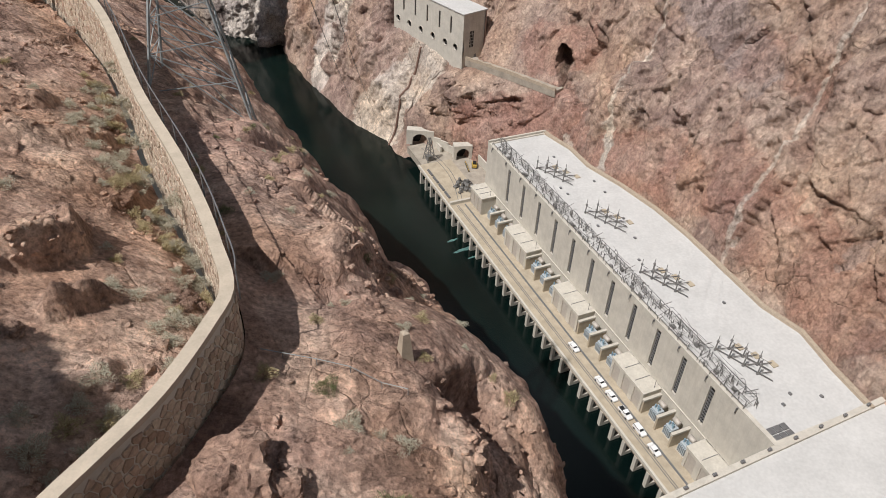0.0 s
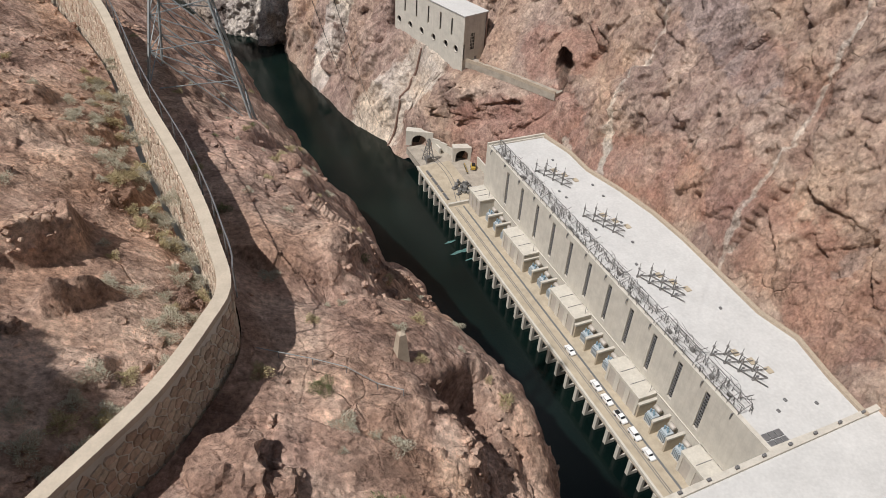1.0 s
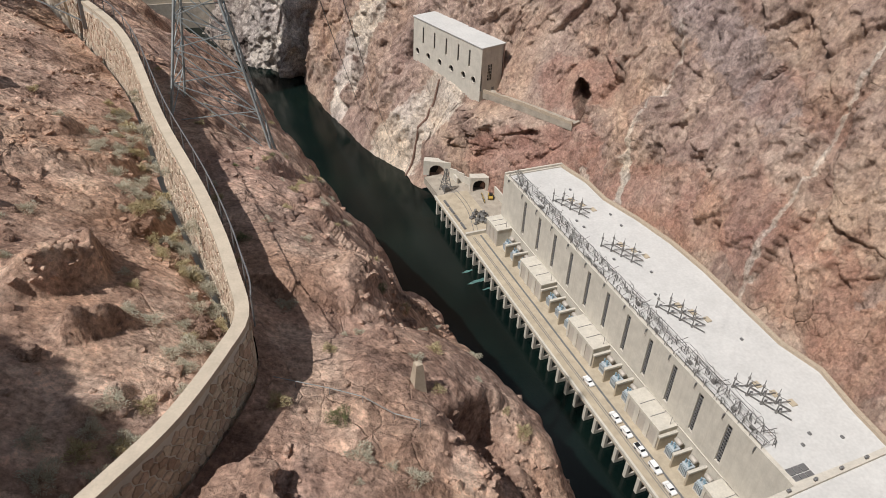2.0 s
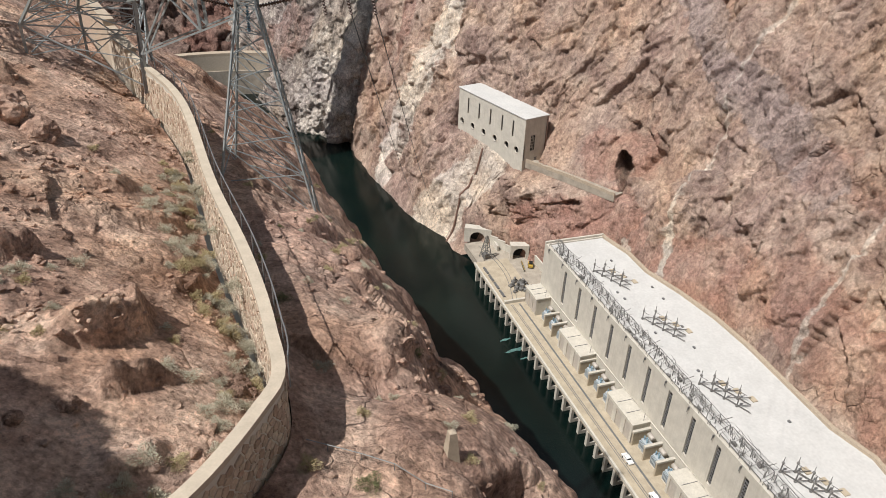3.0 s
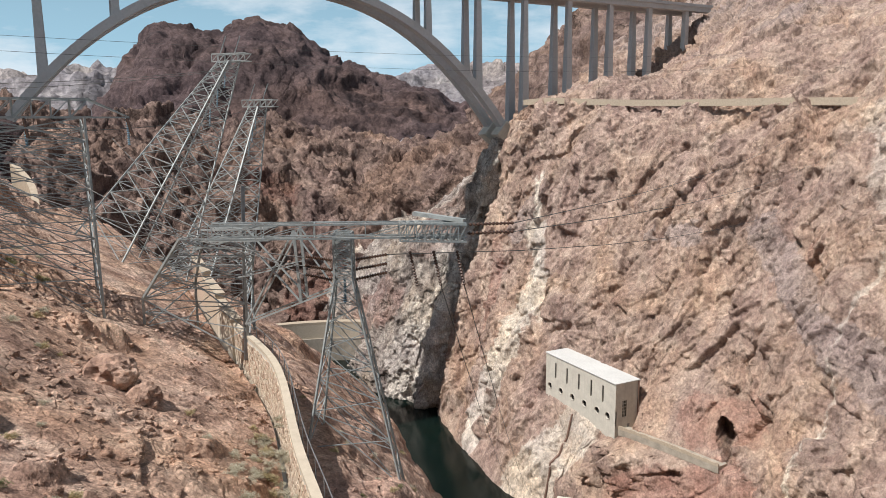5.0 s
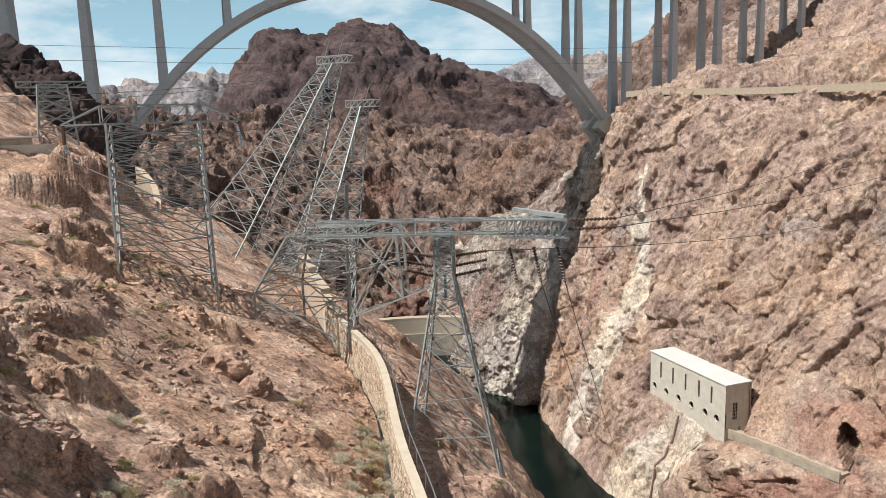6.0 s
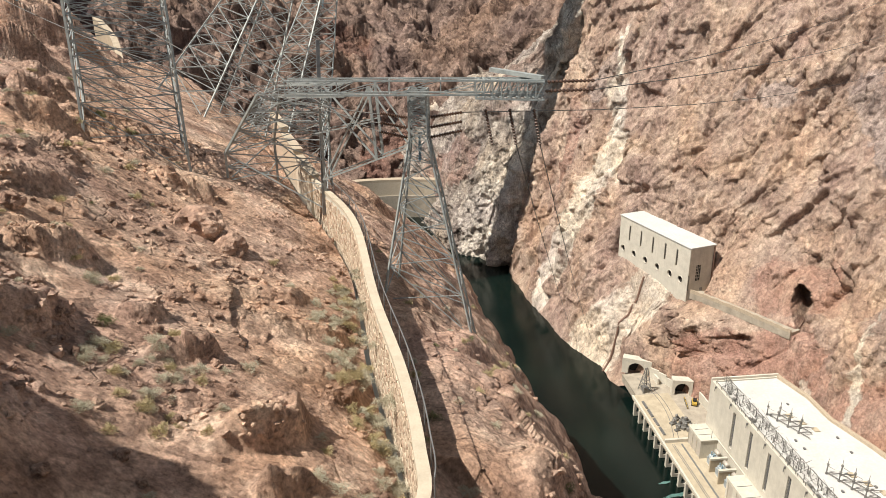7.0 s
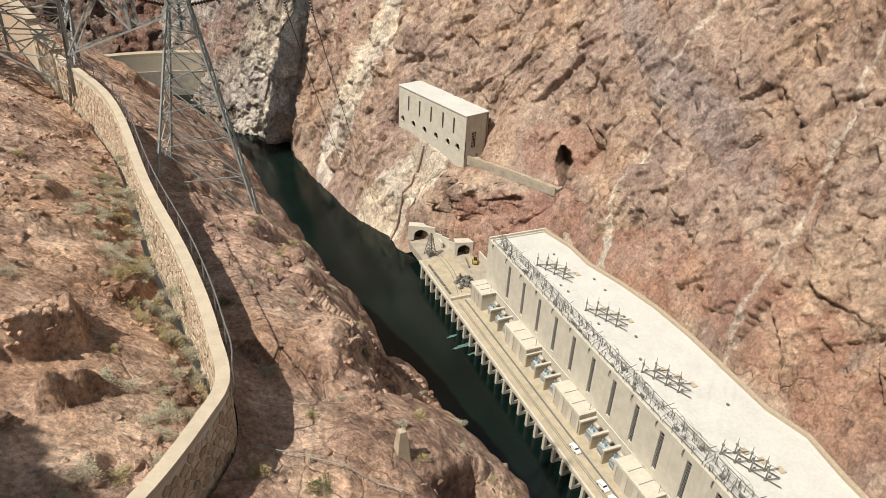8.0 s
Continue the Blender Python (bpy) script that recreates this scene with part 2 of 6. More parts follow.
def part(name, bm, mat, parent=None, label="", smooth=False):
    me = bpy.data.meshes.new(name)
    bm.normal_update()
    bm.to_mesh(me)
    bm.free()
    if smooth:
        me.polygons.foreach_set("use_smooth", [True] * len(me.polygons))
    for x in (mat if isinstance(mat, (list, tuple)) else [mat]):
        me.materials.append(x)
    ob = new(name, me)
    if parent:
        ob.parent = parent
    if label:
        tagged(ob, label)
    return ob


def empty(name, m=None, label="", category="", group="", kind=""):
    ob = new(name)
    ob.empty_display_size = 0.2
    if m is not None:
        ob.matrix_world = m
    return tagged(ob, label, category, group, kind)


def box(bm, lo, hi, bevel=0.0):
    lo, hi = Vector(lo), Vector(hi)
    r = bmesh.ops.create_cube(bm, size=1.0, matrix=Matrix.Translation((lo + hi) / 2) @ Matrix.Diagonal((*(hi - lo), 1)))
    if bevel:
        e = list({x for v in r["verts"] for x in v.link_edges})
        bmesh.ops.bevel(bm, geom=e, offset=bevel, segments=1, affect="EDGES")
    return bm


def beam(bm, a, b, w, h=None):
    """A bar of rectangular section from a to b."""
    a, b = Vector(a), Vector(b)
    d = b - a
    if d.length < 1e-4:
        return
    z = d.normalized()
    x = z.cross(Vector((0, 0, 1)))
    if x.length < 1e-3:
        x = Vector((1, 0, 0))
    x.normalize()
    y = z.cross(x)
    h = h or w
    vs = []
    for p in (a, b):
        for i, j in ((-1, -1), (1, -1), (1, 1), (-1, 1)):
            vs.append(bm.verts.new(p + x * (i * w / 2) + y * (j * h / 2)))
    for f in ((0, 1, 5, 4), (1, 2, 6, 5), (2, 3, 7, 6), (3, 0, 4, 7), (3, 2, 1, 0), (4, 5, 6, 7)):
        bm.faces.new([vs[i] for i in f])


def tube(bm, pts, r, seg=6):
    """A round bar along points."""
    rings = []
    pts = [Vector(p) for p in pts]
    for i, p in enumerate(pts):
        d = (pts[min(i + 1, len(pts) - 1)] - pts[max(i - 1, 0)]).normalized()
        x = d.cross(Vector((0, 0, 1)))
        if x.length < 1e-3:
            x = Vector((1, 0, 0))
        x.normalize()
        y = d.cross(x)
        rr = r[i] if isinstance(r, (list, tuple)) else r
        rings.append([bm.verts.new(p + (x * math.cos(k * 2 * math.pi / seg) + y * math.sin(k * 2 * math.pi / seg)) * rr) for k in range(seg)])
    for a, b in zip(rings, rings[1:]):
        for k in range(seg):
            bm.faces.new((a[k], a[(k + 1) % seg], b[(k + 1) % seg], b[k]))
    bm.faces.new(rings[0][::-1])
    bm.faces.new(rings[-1])


# ---- relief of the rock ----
U = np.uint32


def _cell(ix, iy, iz):
    return ix.astype(U) * U(374761393) + iy.astype(U) * U(668265263) + iz.astype(U) * U(2147483647)


def _hash(cell, k):
    h = cell + U((k * 1274126177) & 0xFFFFFFFF)
    h = (h ^ (h >> U(13))) * U(1274126177)
    h = (h ^ (h >> U(16))) * U(2246822519)
    return ((h ^ (h >> U(15))) & U(0xFFFFFF)) / float(0xFFFFFF)


def value_noise(p, k=0):
    i = np.floor(p).astype(np.int64)
    f = p - i
    u = f * f * f * (f * (f * 6 - 15) + 10)
    out = 0
    for a in (0, 1):
        for b in (0, 1):
            for c in (0, 1):
                w = (u[:, 0] if a else 1 - u[:, 0]) * (u[:, 1] if b else 1 - u[:, 1]) * (u[:, 2] if c else 1 - u[:, 2])
                out = out + w * _hash(_cell(i[:, 0] + a, i[:, 1] + b, i[:, 2] + c), k)
    return out * 2 - 1


def fbm(p, octaves=5, k=0, gain=0.5, ridged=False):
    out, amp, tot = 0, 1.0, 0.0
    for o in range(octaves):
        v = value_noise(p * 2.03 ** o + 17.3 * o, k + o)
        out = out + amp * ((1 - 2 * np.abs(v)) if ridged else v)
        tot += amp
        amp *= gain
    return out / tot


def blocks(p, k=0, edge=34.0):
    """Jointed rock: every cell is a tilted facet of its own, worn a little at its edges. Returns the offset, about -1 to 1."""
    i = np.floor(p).astype(np.int64)
    wsum, val = np.zeros(len(p)), np.zeros(len(p))
    for a in (-1, 0, 1):
        for b in (-1, 0, 1):
            for c in (-1, 0, 1):
                x, y, z = i[:, 0] + a, i[:, 1] + b, i[:, 2] + c
                q = _cell(x, y, z)
                s = np.stack([x + _hash(q, k), y + _hash(q, k + 1), z + _hash(q, k + 2)], 1)
                d = p - s
                w = np.exp(-edge * (d * d).sum(1))
                t = np.stack([_hash(q, k + 3), _hash(q, k + 4), _hash(q, k + 5)], 1) * 2 - 1
                val += w * ((_hash(q, k + 6) * 2 - 1) * 0.6 + (d * t).sum(1) * 0.9)
                wsum += w
    return val / (wsum + 1e-90)


def facets(p, k=0, tilt=0.9, dome=0.58):
    """Broken rock: leaning faces that meet in sharp creases. Returns about -1 to 1."""
    i = np.floor(p).astype(np.int64)
    out = np.full(len(p), -9.0)
    for a in (-1, 0, 1):
        for b in (-1, 0, 1):
            for c in (-1, 0, 1):
                x, y, z = i[:, 0] + a, i[:, 1] + b, i[:, 2] + c
                q = _cell(x, y, z)
                d = p - np.stack([x + _hash(q, k), y + _hash(q, k + 1), z + _hash(q, k + 2)], 1)
                t = np.stack([_hash(q, k + 3), _hash(q, k + 4), _hash(q, k + 5)], 1) * 2 - 1
                out = np.maximum(out, (_hash(q, k + 6) - 0.5) * 0.5 + tilt * (d * t).sum(1) - dome * (d * d).sum(1))
    return (out - 0.13) * 2.0


def pchip(x, y, xs):
    """Smooth curve through y (n, 3) at x without overshoot."""
    h = np.diff(x)[:, None]
    s = np.diff(y, axis=0) / h
    d = np.zeros_like(y)
    same = (s[:-1] * s[1:]) > 0
    hm = 2 * s[:-1] * s[1:] / np.where(same, s[:-1] + s[1:], 1)
    d[1:-1] = np.where(same, hm, 0)
    d[0], d[-1] = s[0], s[-1]
    k = np.clip(np.searchsorted(x, xs) - 1, 0, len(x) - 2)
    t = ((xs - x[k]) / (x[k + 1] - x[k]))[:, None]
    hh = (x[k + 1] - x[k])[:, None]
    return (2 * t**3 - 3 * t**2 + 1) * y[k] + (t**3 - 2 * t**2 + t) * hh * d[k] + (-2 * t**3 + 3 * t**2) * y[k + 1] + (t**3 - t**2) * hh * d[k + 1]


def loft(stations, nu, nv, vfrac=None, even=False):
    """A grid of points through stations (each a line of points from foot to top)."""
    st = np.array(stations, float)
    lens = np.r_[0, np.cumsum(np.linalg.norm(np.diff(st.mean(1), axis=0), axis=1))]
    u = np.interp(np.linspace(0, 1, nu), np.linspace(0, 1, len(lens)), lens) if even else np.linspace(0, lens[-1], nu)
    cols = np.stack([pchip(lens, st[:, j], u) for j in range(st.shape[1])], 1)      # nu, rows, 3
    rl = np.linalg.norm(np.diff(st, axis=1), axis=2).mean(0)
    rx = np.r_[0, np.cumsum(rl)]
    v = np.linspace(0, rx[-1], nv) if vfrac is None else np.interp(np.linspace(0, 1, nv), np.linspace(0, 1, len(vfrac)), np.interp(vfrac, np.linspace(0, 1, len(rx)), rx))
    flat = cols.transpose(1, 0, 2).reshape(st.shape[1], -1)
    g = pchip(rx, flat, v).reshape(nv, nu, 3)
    return g                                                                     # nv, nu, 3


def grid_normals(g):
    a = np.gradient(g, axis=1)
    b = np.gradient(g, axis=0)
    n = np.cross(a, b)
    return n / (np.linalg.norm(n, axis=2, keepdims=True) + 1e-9)


def grid_mesh(name, g, mat, flip=False, seam=None, smooth=False, band=None, red=None):
    nv, nu, _ = g.shape
    idx = np.arange(nv * nu).reshape(nv, nu)
    q = np.stack([idx[:-1, :-1], idx[:-1, 1:], idx[1:, 1:], idx[1:, :-1]], -1).reshape(-1, 4)
    if flip:
        q = q[:, ::-1]
    me = bpy.data.meshes.new(name)
    me.vertices.add(nv * nu)
    me.vertices.foreach_set("co", g.reshape(-1).astype(np.float32))
    me.loops.add(len(q) * 4)
    me.loops.foreach_set("vertex_index", q.reshape(-1).astype(np.int32))
    me.polygons.add(len(q))
    me.polygons.foreach_set("loop_start", np.arange(0, len(q) * 4, 4, dtype=np.int32))
    me.polygons.foreach_set("loop_total", np.full(len(q), 4, dtype=np.int32))
    me.update(calc_edges=True)
    if smooth:
        me.polygons.foreach_set("use_smooth", np.ones(len(q), dtype=bool))
    at = me.attributes.new("seam", "FLOAT", "POINT")
    at.data.foreach_set("value", (np.zeros(nv * nu) if seam is None else seam.reshape(-1)).astype(np.float32))
    if band is None:
        p = g.reshape(-1, 3)
        band = 0.52 + 0.4 * fbm(p / 9.0, 5, 205)
    at = me.attributes.new("band", "FLOAT", "POINT")
    at.data.foreach_set("value", band.reshape(-1).astype(np.float32))
    at = me.attributes.new("red", "FLOAT", "POINT")
    at.data.foreach_set("value", (np.zeros(nv * nu) if red is None else red.reshape(-1)).astype(np.float32))
    me.materials.append(mat)
    return new(name, me)


def dip(p, size):
    """Coordinates that follow the slanting joints of the canyon wall."""
    s = p @ np.array([-0.2933, 0.956, 0.0])
    q = s * 0.985 + p[:, 2] * 0.17
    r = s * 0.17 - p[:, 2] * 0.985
    return np.stack([q / size, r / (3.2 * size), p @ np.array([0.956, 0.2933, 0.0]) / (3 * size)], 1)


def rough(g, layers, outward, k=0, fade=None, patchy=0.0, patch=9.0, edge=34.0, share=0.12):
    """Push the grid along its normals by jointed blocks and ridges. layers: (kind, cell size, amount)."""
    n = grid_normals(g)
    n = n * np.sign((n * np.array(outward)).sum(2, keepdims=True))
    p = g.reshape(-1, 3)
    d = np.zeros(len(p))
    if patchy:       # outcrops stand out of smoother rubble
        q = fbm(p / patch, 4, k + 70)
        t_ = np.clip((q + share) / 0.34, 0, 1)
        calm = 1 - patchy * (1 - t_ * t_ * (3 - 2 * t_))
    else:
        calm = 1.0
    for i, (kind, size, amount) in enumerate(layers):
        amount = amount * (calm if 0.5 < size < 8 else 1.0)
        wv = p / size + np.stack([value_noise(p / size * 0.9 + 31.7 * j, k + 40 + j) for j in range(3)], 1) * 0.35
        if kind == "blocks":
            d += amount * blocks(wv, k + 7 * i, edge)
        elif kind == "slabs":        # joints that stand steep
            d += amount * blocks(wv * np.array([1.0, 1.0, 0.42]), k + 7 * i, edge)
        elif kind == "facet":
            d += amount * facets(wv * np.array([1.0, 1.0, 0.6]), k + 7 * i)
        elif kind == "chip":
            d -= amount * facets(wv * np.array([1.0, 1.0, 0.75]), k + 7 * i)
        elif kind == "scarp":        # plates of the face stand a step proud of one another
            d += amount * np.tanh(fbm(dip(p, size) * np.array([1, 1.5, 1]), 4, k + 7 * i, 0.42) / 0.035)
        elif kind == "ledge":        # blocks that jut out over what lies below
            d += amount * np.tanh(fbm(p / size * np.array([0.7, 0.7, 1.15]), 4, k + 7 * i, 0.45) / 0.03)
        elif kind == "gully":
            d += amount * fbm(dip(p, size) + 0.25 * value_noise(p / size, k + 3)[:, None], 5, k + 7 * i, 0.55, True)
        elif kind == "joint":
            d += amount * blocks(dip(p, size) * np.array([1, 1.6, 1]) + 0.2 * value_noise(p / size, k + 5)[:, None], k + 7 * i, 60)
        elif kind == "ridge":
            d += amount * fbm(wv, 4, k + 7 * i, 0.5, True)
        else:
            d += amount * fbm(wv, 5, k + 7 * i)
    d = d.reshape(g.shape[:2])
    if fade is not None:
        d = d * fade
    return g + n * d[..., None]

# ---- the canyon ----
def smoothstep(a, b, x):
    t = np.clip((x - a) / (b - a), 0, 1)
    return t * t * (3 - 2 * t)


def seam_plane(g, a, b, into, width, taper=0.0):
    """A mineral seam: the sheet of rock that holds the line a-b and runs in along 'into'."""
    a, b, into = (np.array(x, float) for x in (a, b, into))
    nrm = np.cross(b - a, into)
    nrm /= np.linalg.norm(nrm)
    p = g.reshape(-1, 3)
    wob = fbm(p / 14.0, 4, 91) * width * 1.1 + fbm(p / 3.5, 3, 93) * width * 0.5
    d = np.abs((p - a) @ nrm + wob)
    t = (p - a) @ (b - a) / ((b - a) @ (b - a))
    w = width * (0.65 + 0.6 * fbm(p / 25.0, 3, 97))
    m = (1 - smoothstep(0.7, 1.0, d / np.maximum(w, 0.2))) * smoothstep(-0.05, 0.05, t) * (1 - smoothstep(0.95, 1.05, t))
    return m.reshape(g.shape[:2])


def lens(g, a, b, r):
    """A body of other rock round the line a-b, with a ragged edge."""
    a, b = np.array(a, float), np.array(b, float)
    p = g.reshape(-1, 3)
    t = np.clip((p - a) @ (b - a) / ((b - a) @ (b - a)), 0, 1)
    d = np.linalg.norm(p - a - t[:, None] * (b - a), axis=1) / r + 0.5 * fbm(p / (1.4 * r), 5, 131) + 0.22 * fbm(p / 2.6, 4, 137)
    return (1 - smoothstep(0.86, 1.04, d)).reshape(g.shape[:2])


# the far (right-hand) canyon wall: foot, lower third, upper third, brink, above the ledge, crest
RIGHT_WALL = [
    [(178, 5, 30), (198, 15, 85), (218, 25, 145), (240, 35, 200), (290, 60, 250), (380, 110, 330)],
    [(142, 75, 30), (165, 85, 85), (187, 95, 145), (210, 107, 203), (260, 135, 250), (360, 200, 330)],
    [(134, 112, 30), (156, 121, 85), (178, 131, 145), (202, 142, 203), (250, 175, 250), (350, 260, 330)],
    [(128.5, 140, 30), (150, 149, 85), (172, 159, 145), (194, 172, 203), (240, 210, 250), (340, 310, 330)],
    [(116.5, 172, 30), (138, 181, 85), (160, 191, 145), (182, 204, 202), (225, 245, 250), (325, 355, 330)],
    [(107, 204, 30), (129, 214, 85), (150, 225, 145), (171, 239, 200), (212, 282, 248), (310, 400, 330)],
    [(90, 236, 30), (113, 248, 85), (136, 260, 145), (158, 276, 198), (200, 320, 246), (298, 440, 330)],
    [(81, 262, 24), (104, 274, 80), (127, 288, 140), (150, 305, 196), (192, 352, 244), (285, 475, 328)],
    [(60, 283, 5), (86, 297, 70), (112, 313, 132), (137, 331, 192), (180, 382, 240), (272, 510, 325)],
    [(42, 300, 5), (68, 315, 66), (94, 331, 130), (119, 350, 190), (165, 408, 238), (258, 540, 320)],
    [(20, 313, -4), (48, 330, 62), (74, 350, 128), (99, 374, 190), (148, 438, 236), (240, 565, 312)],
    [(-5, 344, -4), (22, 360, 62), (46, 379, 128), (71, 402, 191), (125, 470, 226), (215, 590, 305)],
    [(-23, 378, -4), (0, 392, 62), (22, 407, 128), (44, 426, 193), (98, 500, 212), (185, 615, 295)],
    [(-36, 408, -4), (-16, 420, 62), (3, 431, 128), (22, 444, 195), (70, 530, 205), (150, 640, 280)],
    [(-46, 438, -4), (-28, 444, 62), (-11, 450, 128), (6, 458, 194), (40, 560, 200), (115, 665, 265)],
    [(-30, 462, -4), (-12, 470, 62), (6, 478, 128), (22, 488, 190), (60, 590, 198), (130, 690, 260)],
]
g = loft(RIGHT_WALL, 1000, 720, [0, 0.24, 0.47, 0.68, 0.85, 1.0])
vv = np.linspace(0, 1, g.shape[0])[:, None]
g = rough(g, [("fbm", 60, 3.0), ("facet", 42, 4.5), ("joint", 22, 2.6), ("scarp", 26, 0.9), ("slabs", 16, 2.6), ("joint", 9, 1.7), ("slabs", 6.5, 1.5), ("joint", 4, 0.7), ("blocks", 2.8, 0.6), ("chip", 1.7, 0.25)], (-0.8, -0.4, 0.4), 3, edge=140,
          fade=(smoothstep(0.0, 0.07, vv) * 0.85 + 0.15) * (1 + 0.5 * smoothstep(0.72, 0.84, vv)) * np.ones(g.shape[:2]))
RS = (0.956, 0.293, 0.0)


def hollow(g, at, wide, high, deep, way):
    """A cave worked into the face."""
    d = g - np.array(at)
    run = d @ np.array(PD_) - 0.9 * d[..., 2]
    m = 1 - smoothstep(0.85, 1.0, np.sqrt((run / wide) ** 2 + (d[..., 2] / high) ** 2) + 0.12 * fbm(g.reshape(-1, 3) / 3.5, 3, 171).reshape(run.shape))
    m = m * (np.abs(d @ np.array(RS)) < 25)
    return g + np.array(way) * (m * deep)[..., None]


PD_ = (-0.2933, 0.956, 0.0)
# the shelf that carries the ledge walk
sw = g @ np.array(PD_)
ww = g @ np.array(RS)
edge_w = np.interp(sw, [237.7, 246.3, 256.8, 269.9, 280.2], [159.2, 155.0, 149.8, 142.9, 136.6])
lim = np.where(g[..., 2] < 47.6, edge_w + 0.4 - (47.6 - g[..., 2]) * 0.12, edge_w + 4.6 + np.maximum(g[..., 2] - 48.6, 0) * 0.75)
on = smoothstep(224, 236, sw) * (1 - smoothstep(282, 290, sw)) * smoothstep(8, 26, g[..., 2]) * (1 - smoothstep(85, 110, g[..., 2]))
g = g - np.array(RS) * (on * np.maximum(0, ww - lim))[..., None]
# rock closes in round the yard and its tunnels
sy, wy, zy = sw - 67.7, ww - 124.4, g[..., 2]
yard_w = np.interp(sy, [158, 165, 185, 192, 199, 206, 212, 222, 240], [27, 22, 14, 9.5, 6.5, 1.0, -5.0, -9.5, -14.0]) + 0.9 * facets(g.reshape(-1, 3) / 6.0, 183).reshape(sy.shape)
over = wy - (yard_w - 0.8 + np.where(zy > 17, 0.9 + 0.55 * (zy - 17), np.where(zy > 8, 0.1, 0.9) * (zy - 8)))
on = smoothstep(160, 166, sy) * (1 - smoothstep(222, 240, sy)) * (1 - smoothstep(38, 47, zy))
g = g - np.array(RS) * (on * np.maximum(0, over))[..., None]
g = hollow(g, (82.2, 279.0, 54.8), 4.3, 8.2, 17, (0.45, 0.89, 0.05))
# the face is cut back for the valve house
VF, VL, VB = Vector((47.1, 306.3, 0)), Vector((-0.535, 0.845, 0)), Vector((0.845, 0.535, 0))
rel = g - np.array(VF)
la, lb = rel @ np.array(VL), rel @ np.array(VB)
cut = smoothstep(-3, 0, la) * (1 - smoothstep(52, 55, la)) * smoothstep(44, 50, g[..., 2]) * (1 - smoothstep(72, 78, g[..., 2])) * (lb < 40)
g = g + np.array(VB) * (cut * np.maximum(0, 13.0 + 0.8 * fbm(g.reshape(-1, 3) / 3, 3, 5).reshape(lb.shape) - lb))[..., None]
# below it the rock stands forward of the front wall
rel = g - np.array(VF)
la, lb = rel @ np.array(VL), rel @ np.array(VB)
foot_z = np.interp(la, [-2, 0, 8, 16, 26, 38, 52], [40.5, 41.0, 44.0, 46.4, 47.4, 48.0, 48.6]) + 0.8 * fbm(g.reshape(-1, 3) / 3.0, 3, 185).reshape(la.shape)
ahead_ = lb - (-0.35 - 0.28 * (foot_z - g[..., 2]))
on = smoothstep(-1.5, 0.5, la) * (1 - smoothstep(53, 62, la)) * (1 - smoothstep(-0.3, 0.3, g[..., 2] - foot_z)) * smoothstep(4, 22, g[..., 2])
g = g - np.array(VB) * (on * np.maximum(0, ahead_))[..., None]
seam = np.zeros(g.shape[:2])
for a, b, w in (((146, 193, 112), (116, 173, 31), 1.5), ((160, 205, 150), (146, 193, 106), 1.0), ((119, 261, 104), (103, 245, 62), 2.0), ((133, 261, 140), (119, 261, 103), 1.8), ((103, 245, 63), (95, 235, 33), 3.0),
                ((17, 424, 155), (12.5, 411, 113), 3.5), ((12.5, 411, 115), (13, 389, 87), 6.5), ((13, 389, 90), (-19, 387, 8), 9.5)):
    seam = np.maximum(seam, (0.7 if w < 2.5 else 1.0) * seam_plane(g, a, b, RS, w))
seam = np.maximum(seam, 0.9 * np.maximum(lens(g, (14, 392, 92), (-19, 387, 8), 10.0), lens(g, (14, 415, 122), (14, 392, 92), 7.0)))
seam = np.maximum(seam, 0.85 * np.maximum(lens(g, (30, 325, 40), (8, 330, 4), 15.0), lens(g, (84, 258, 34), (88, 253, 30), 4.0)))
band = 0.5 + 0.1 * np.tanh(fbm(dip(g.reshape(-1, 3), 18.0), 4, 303) / 0.05).reshape(seam.shape) + 0.3 * fbm(dip(g.reshape(-1, 3), 15.0), 5, 301).reshape(seam.shape)
for a, b, r in (((66, 347, 133), (82, 336, 132), 8), ((108, 318, 137), (113, 290, 117), 8), ((113, 290, 117), (117, 270, 106), 9), ((119, 255, 102), (129, 209, 87), 11), ((150, 160, 75), (143, 150, 52), 7), ((20, 400, 170), (5, 425, 120), 9)):
    band = band - 0.55 * lens(g, a, b, r)
band = band - 0.45 * smoothstep(222, 255, g[..., 2] + 12 * fbm(g.reshape(-1, 3) / 20, 4, 161).reshape(seam.shape))
seam = np.maximum(seam, 0.5 * lens(g, (152, 300, 182), (141, 272, 150), 11.0))
red = 0.0 * seam
for a, b, r, v in (((58, 292, 22), (86, 266, 38), 17, 1.0), ((78, 292, 62), (90, 280, 66), 12, 0.8), ((96, 245, 34), (122, 192, 52), 13, 0.75), ((122, 192, 56), (140, 140, 45), 16, 0.7), ((128, 225, 88), (140, 190, 92), 10, 0.5), ((128, 290, 128), (150, 262, 140), 12, 0.45), ((-10, 420, 60), (-8, 432, 150), 7, 0.7)):
    red = np.maximum(red, v * lens(g, a, b, r))
cliff = tagged(grid_mesh("cliff_right", g, M_CLIFF, flip=True, seam=seam, band=band, red=red), "steep jointed red-brown canyon wall with pale mineral seams", "cliff", kind="structure")

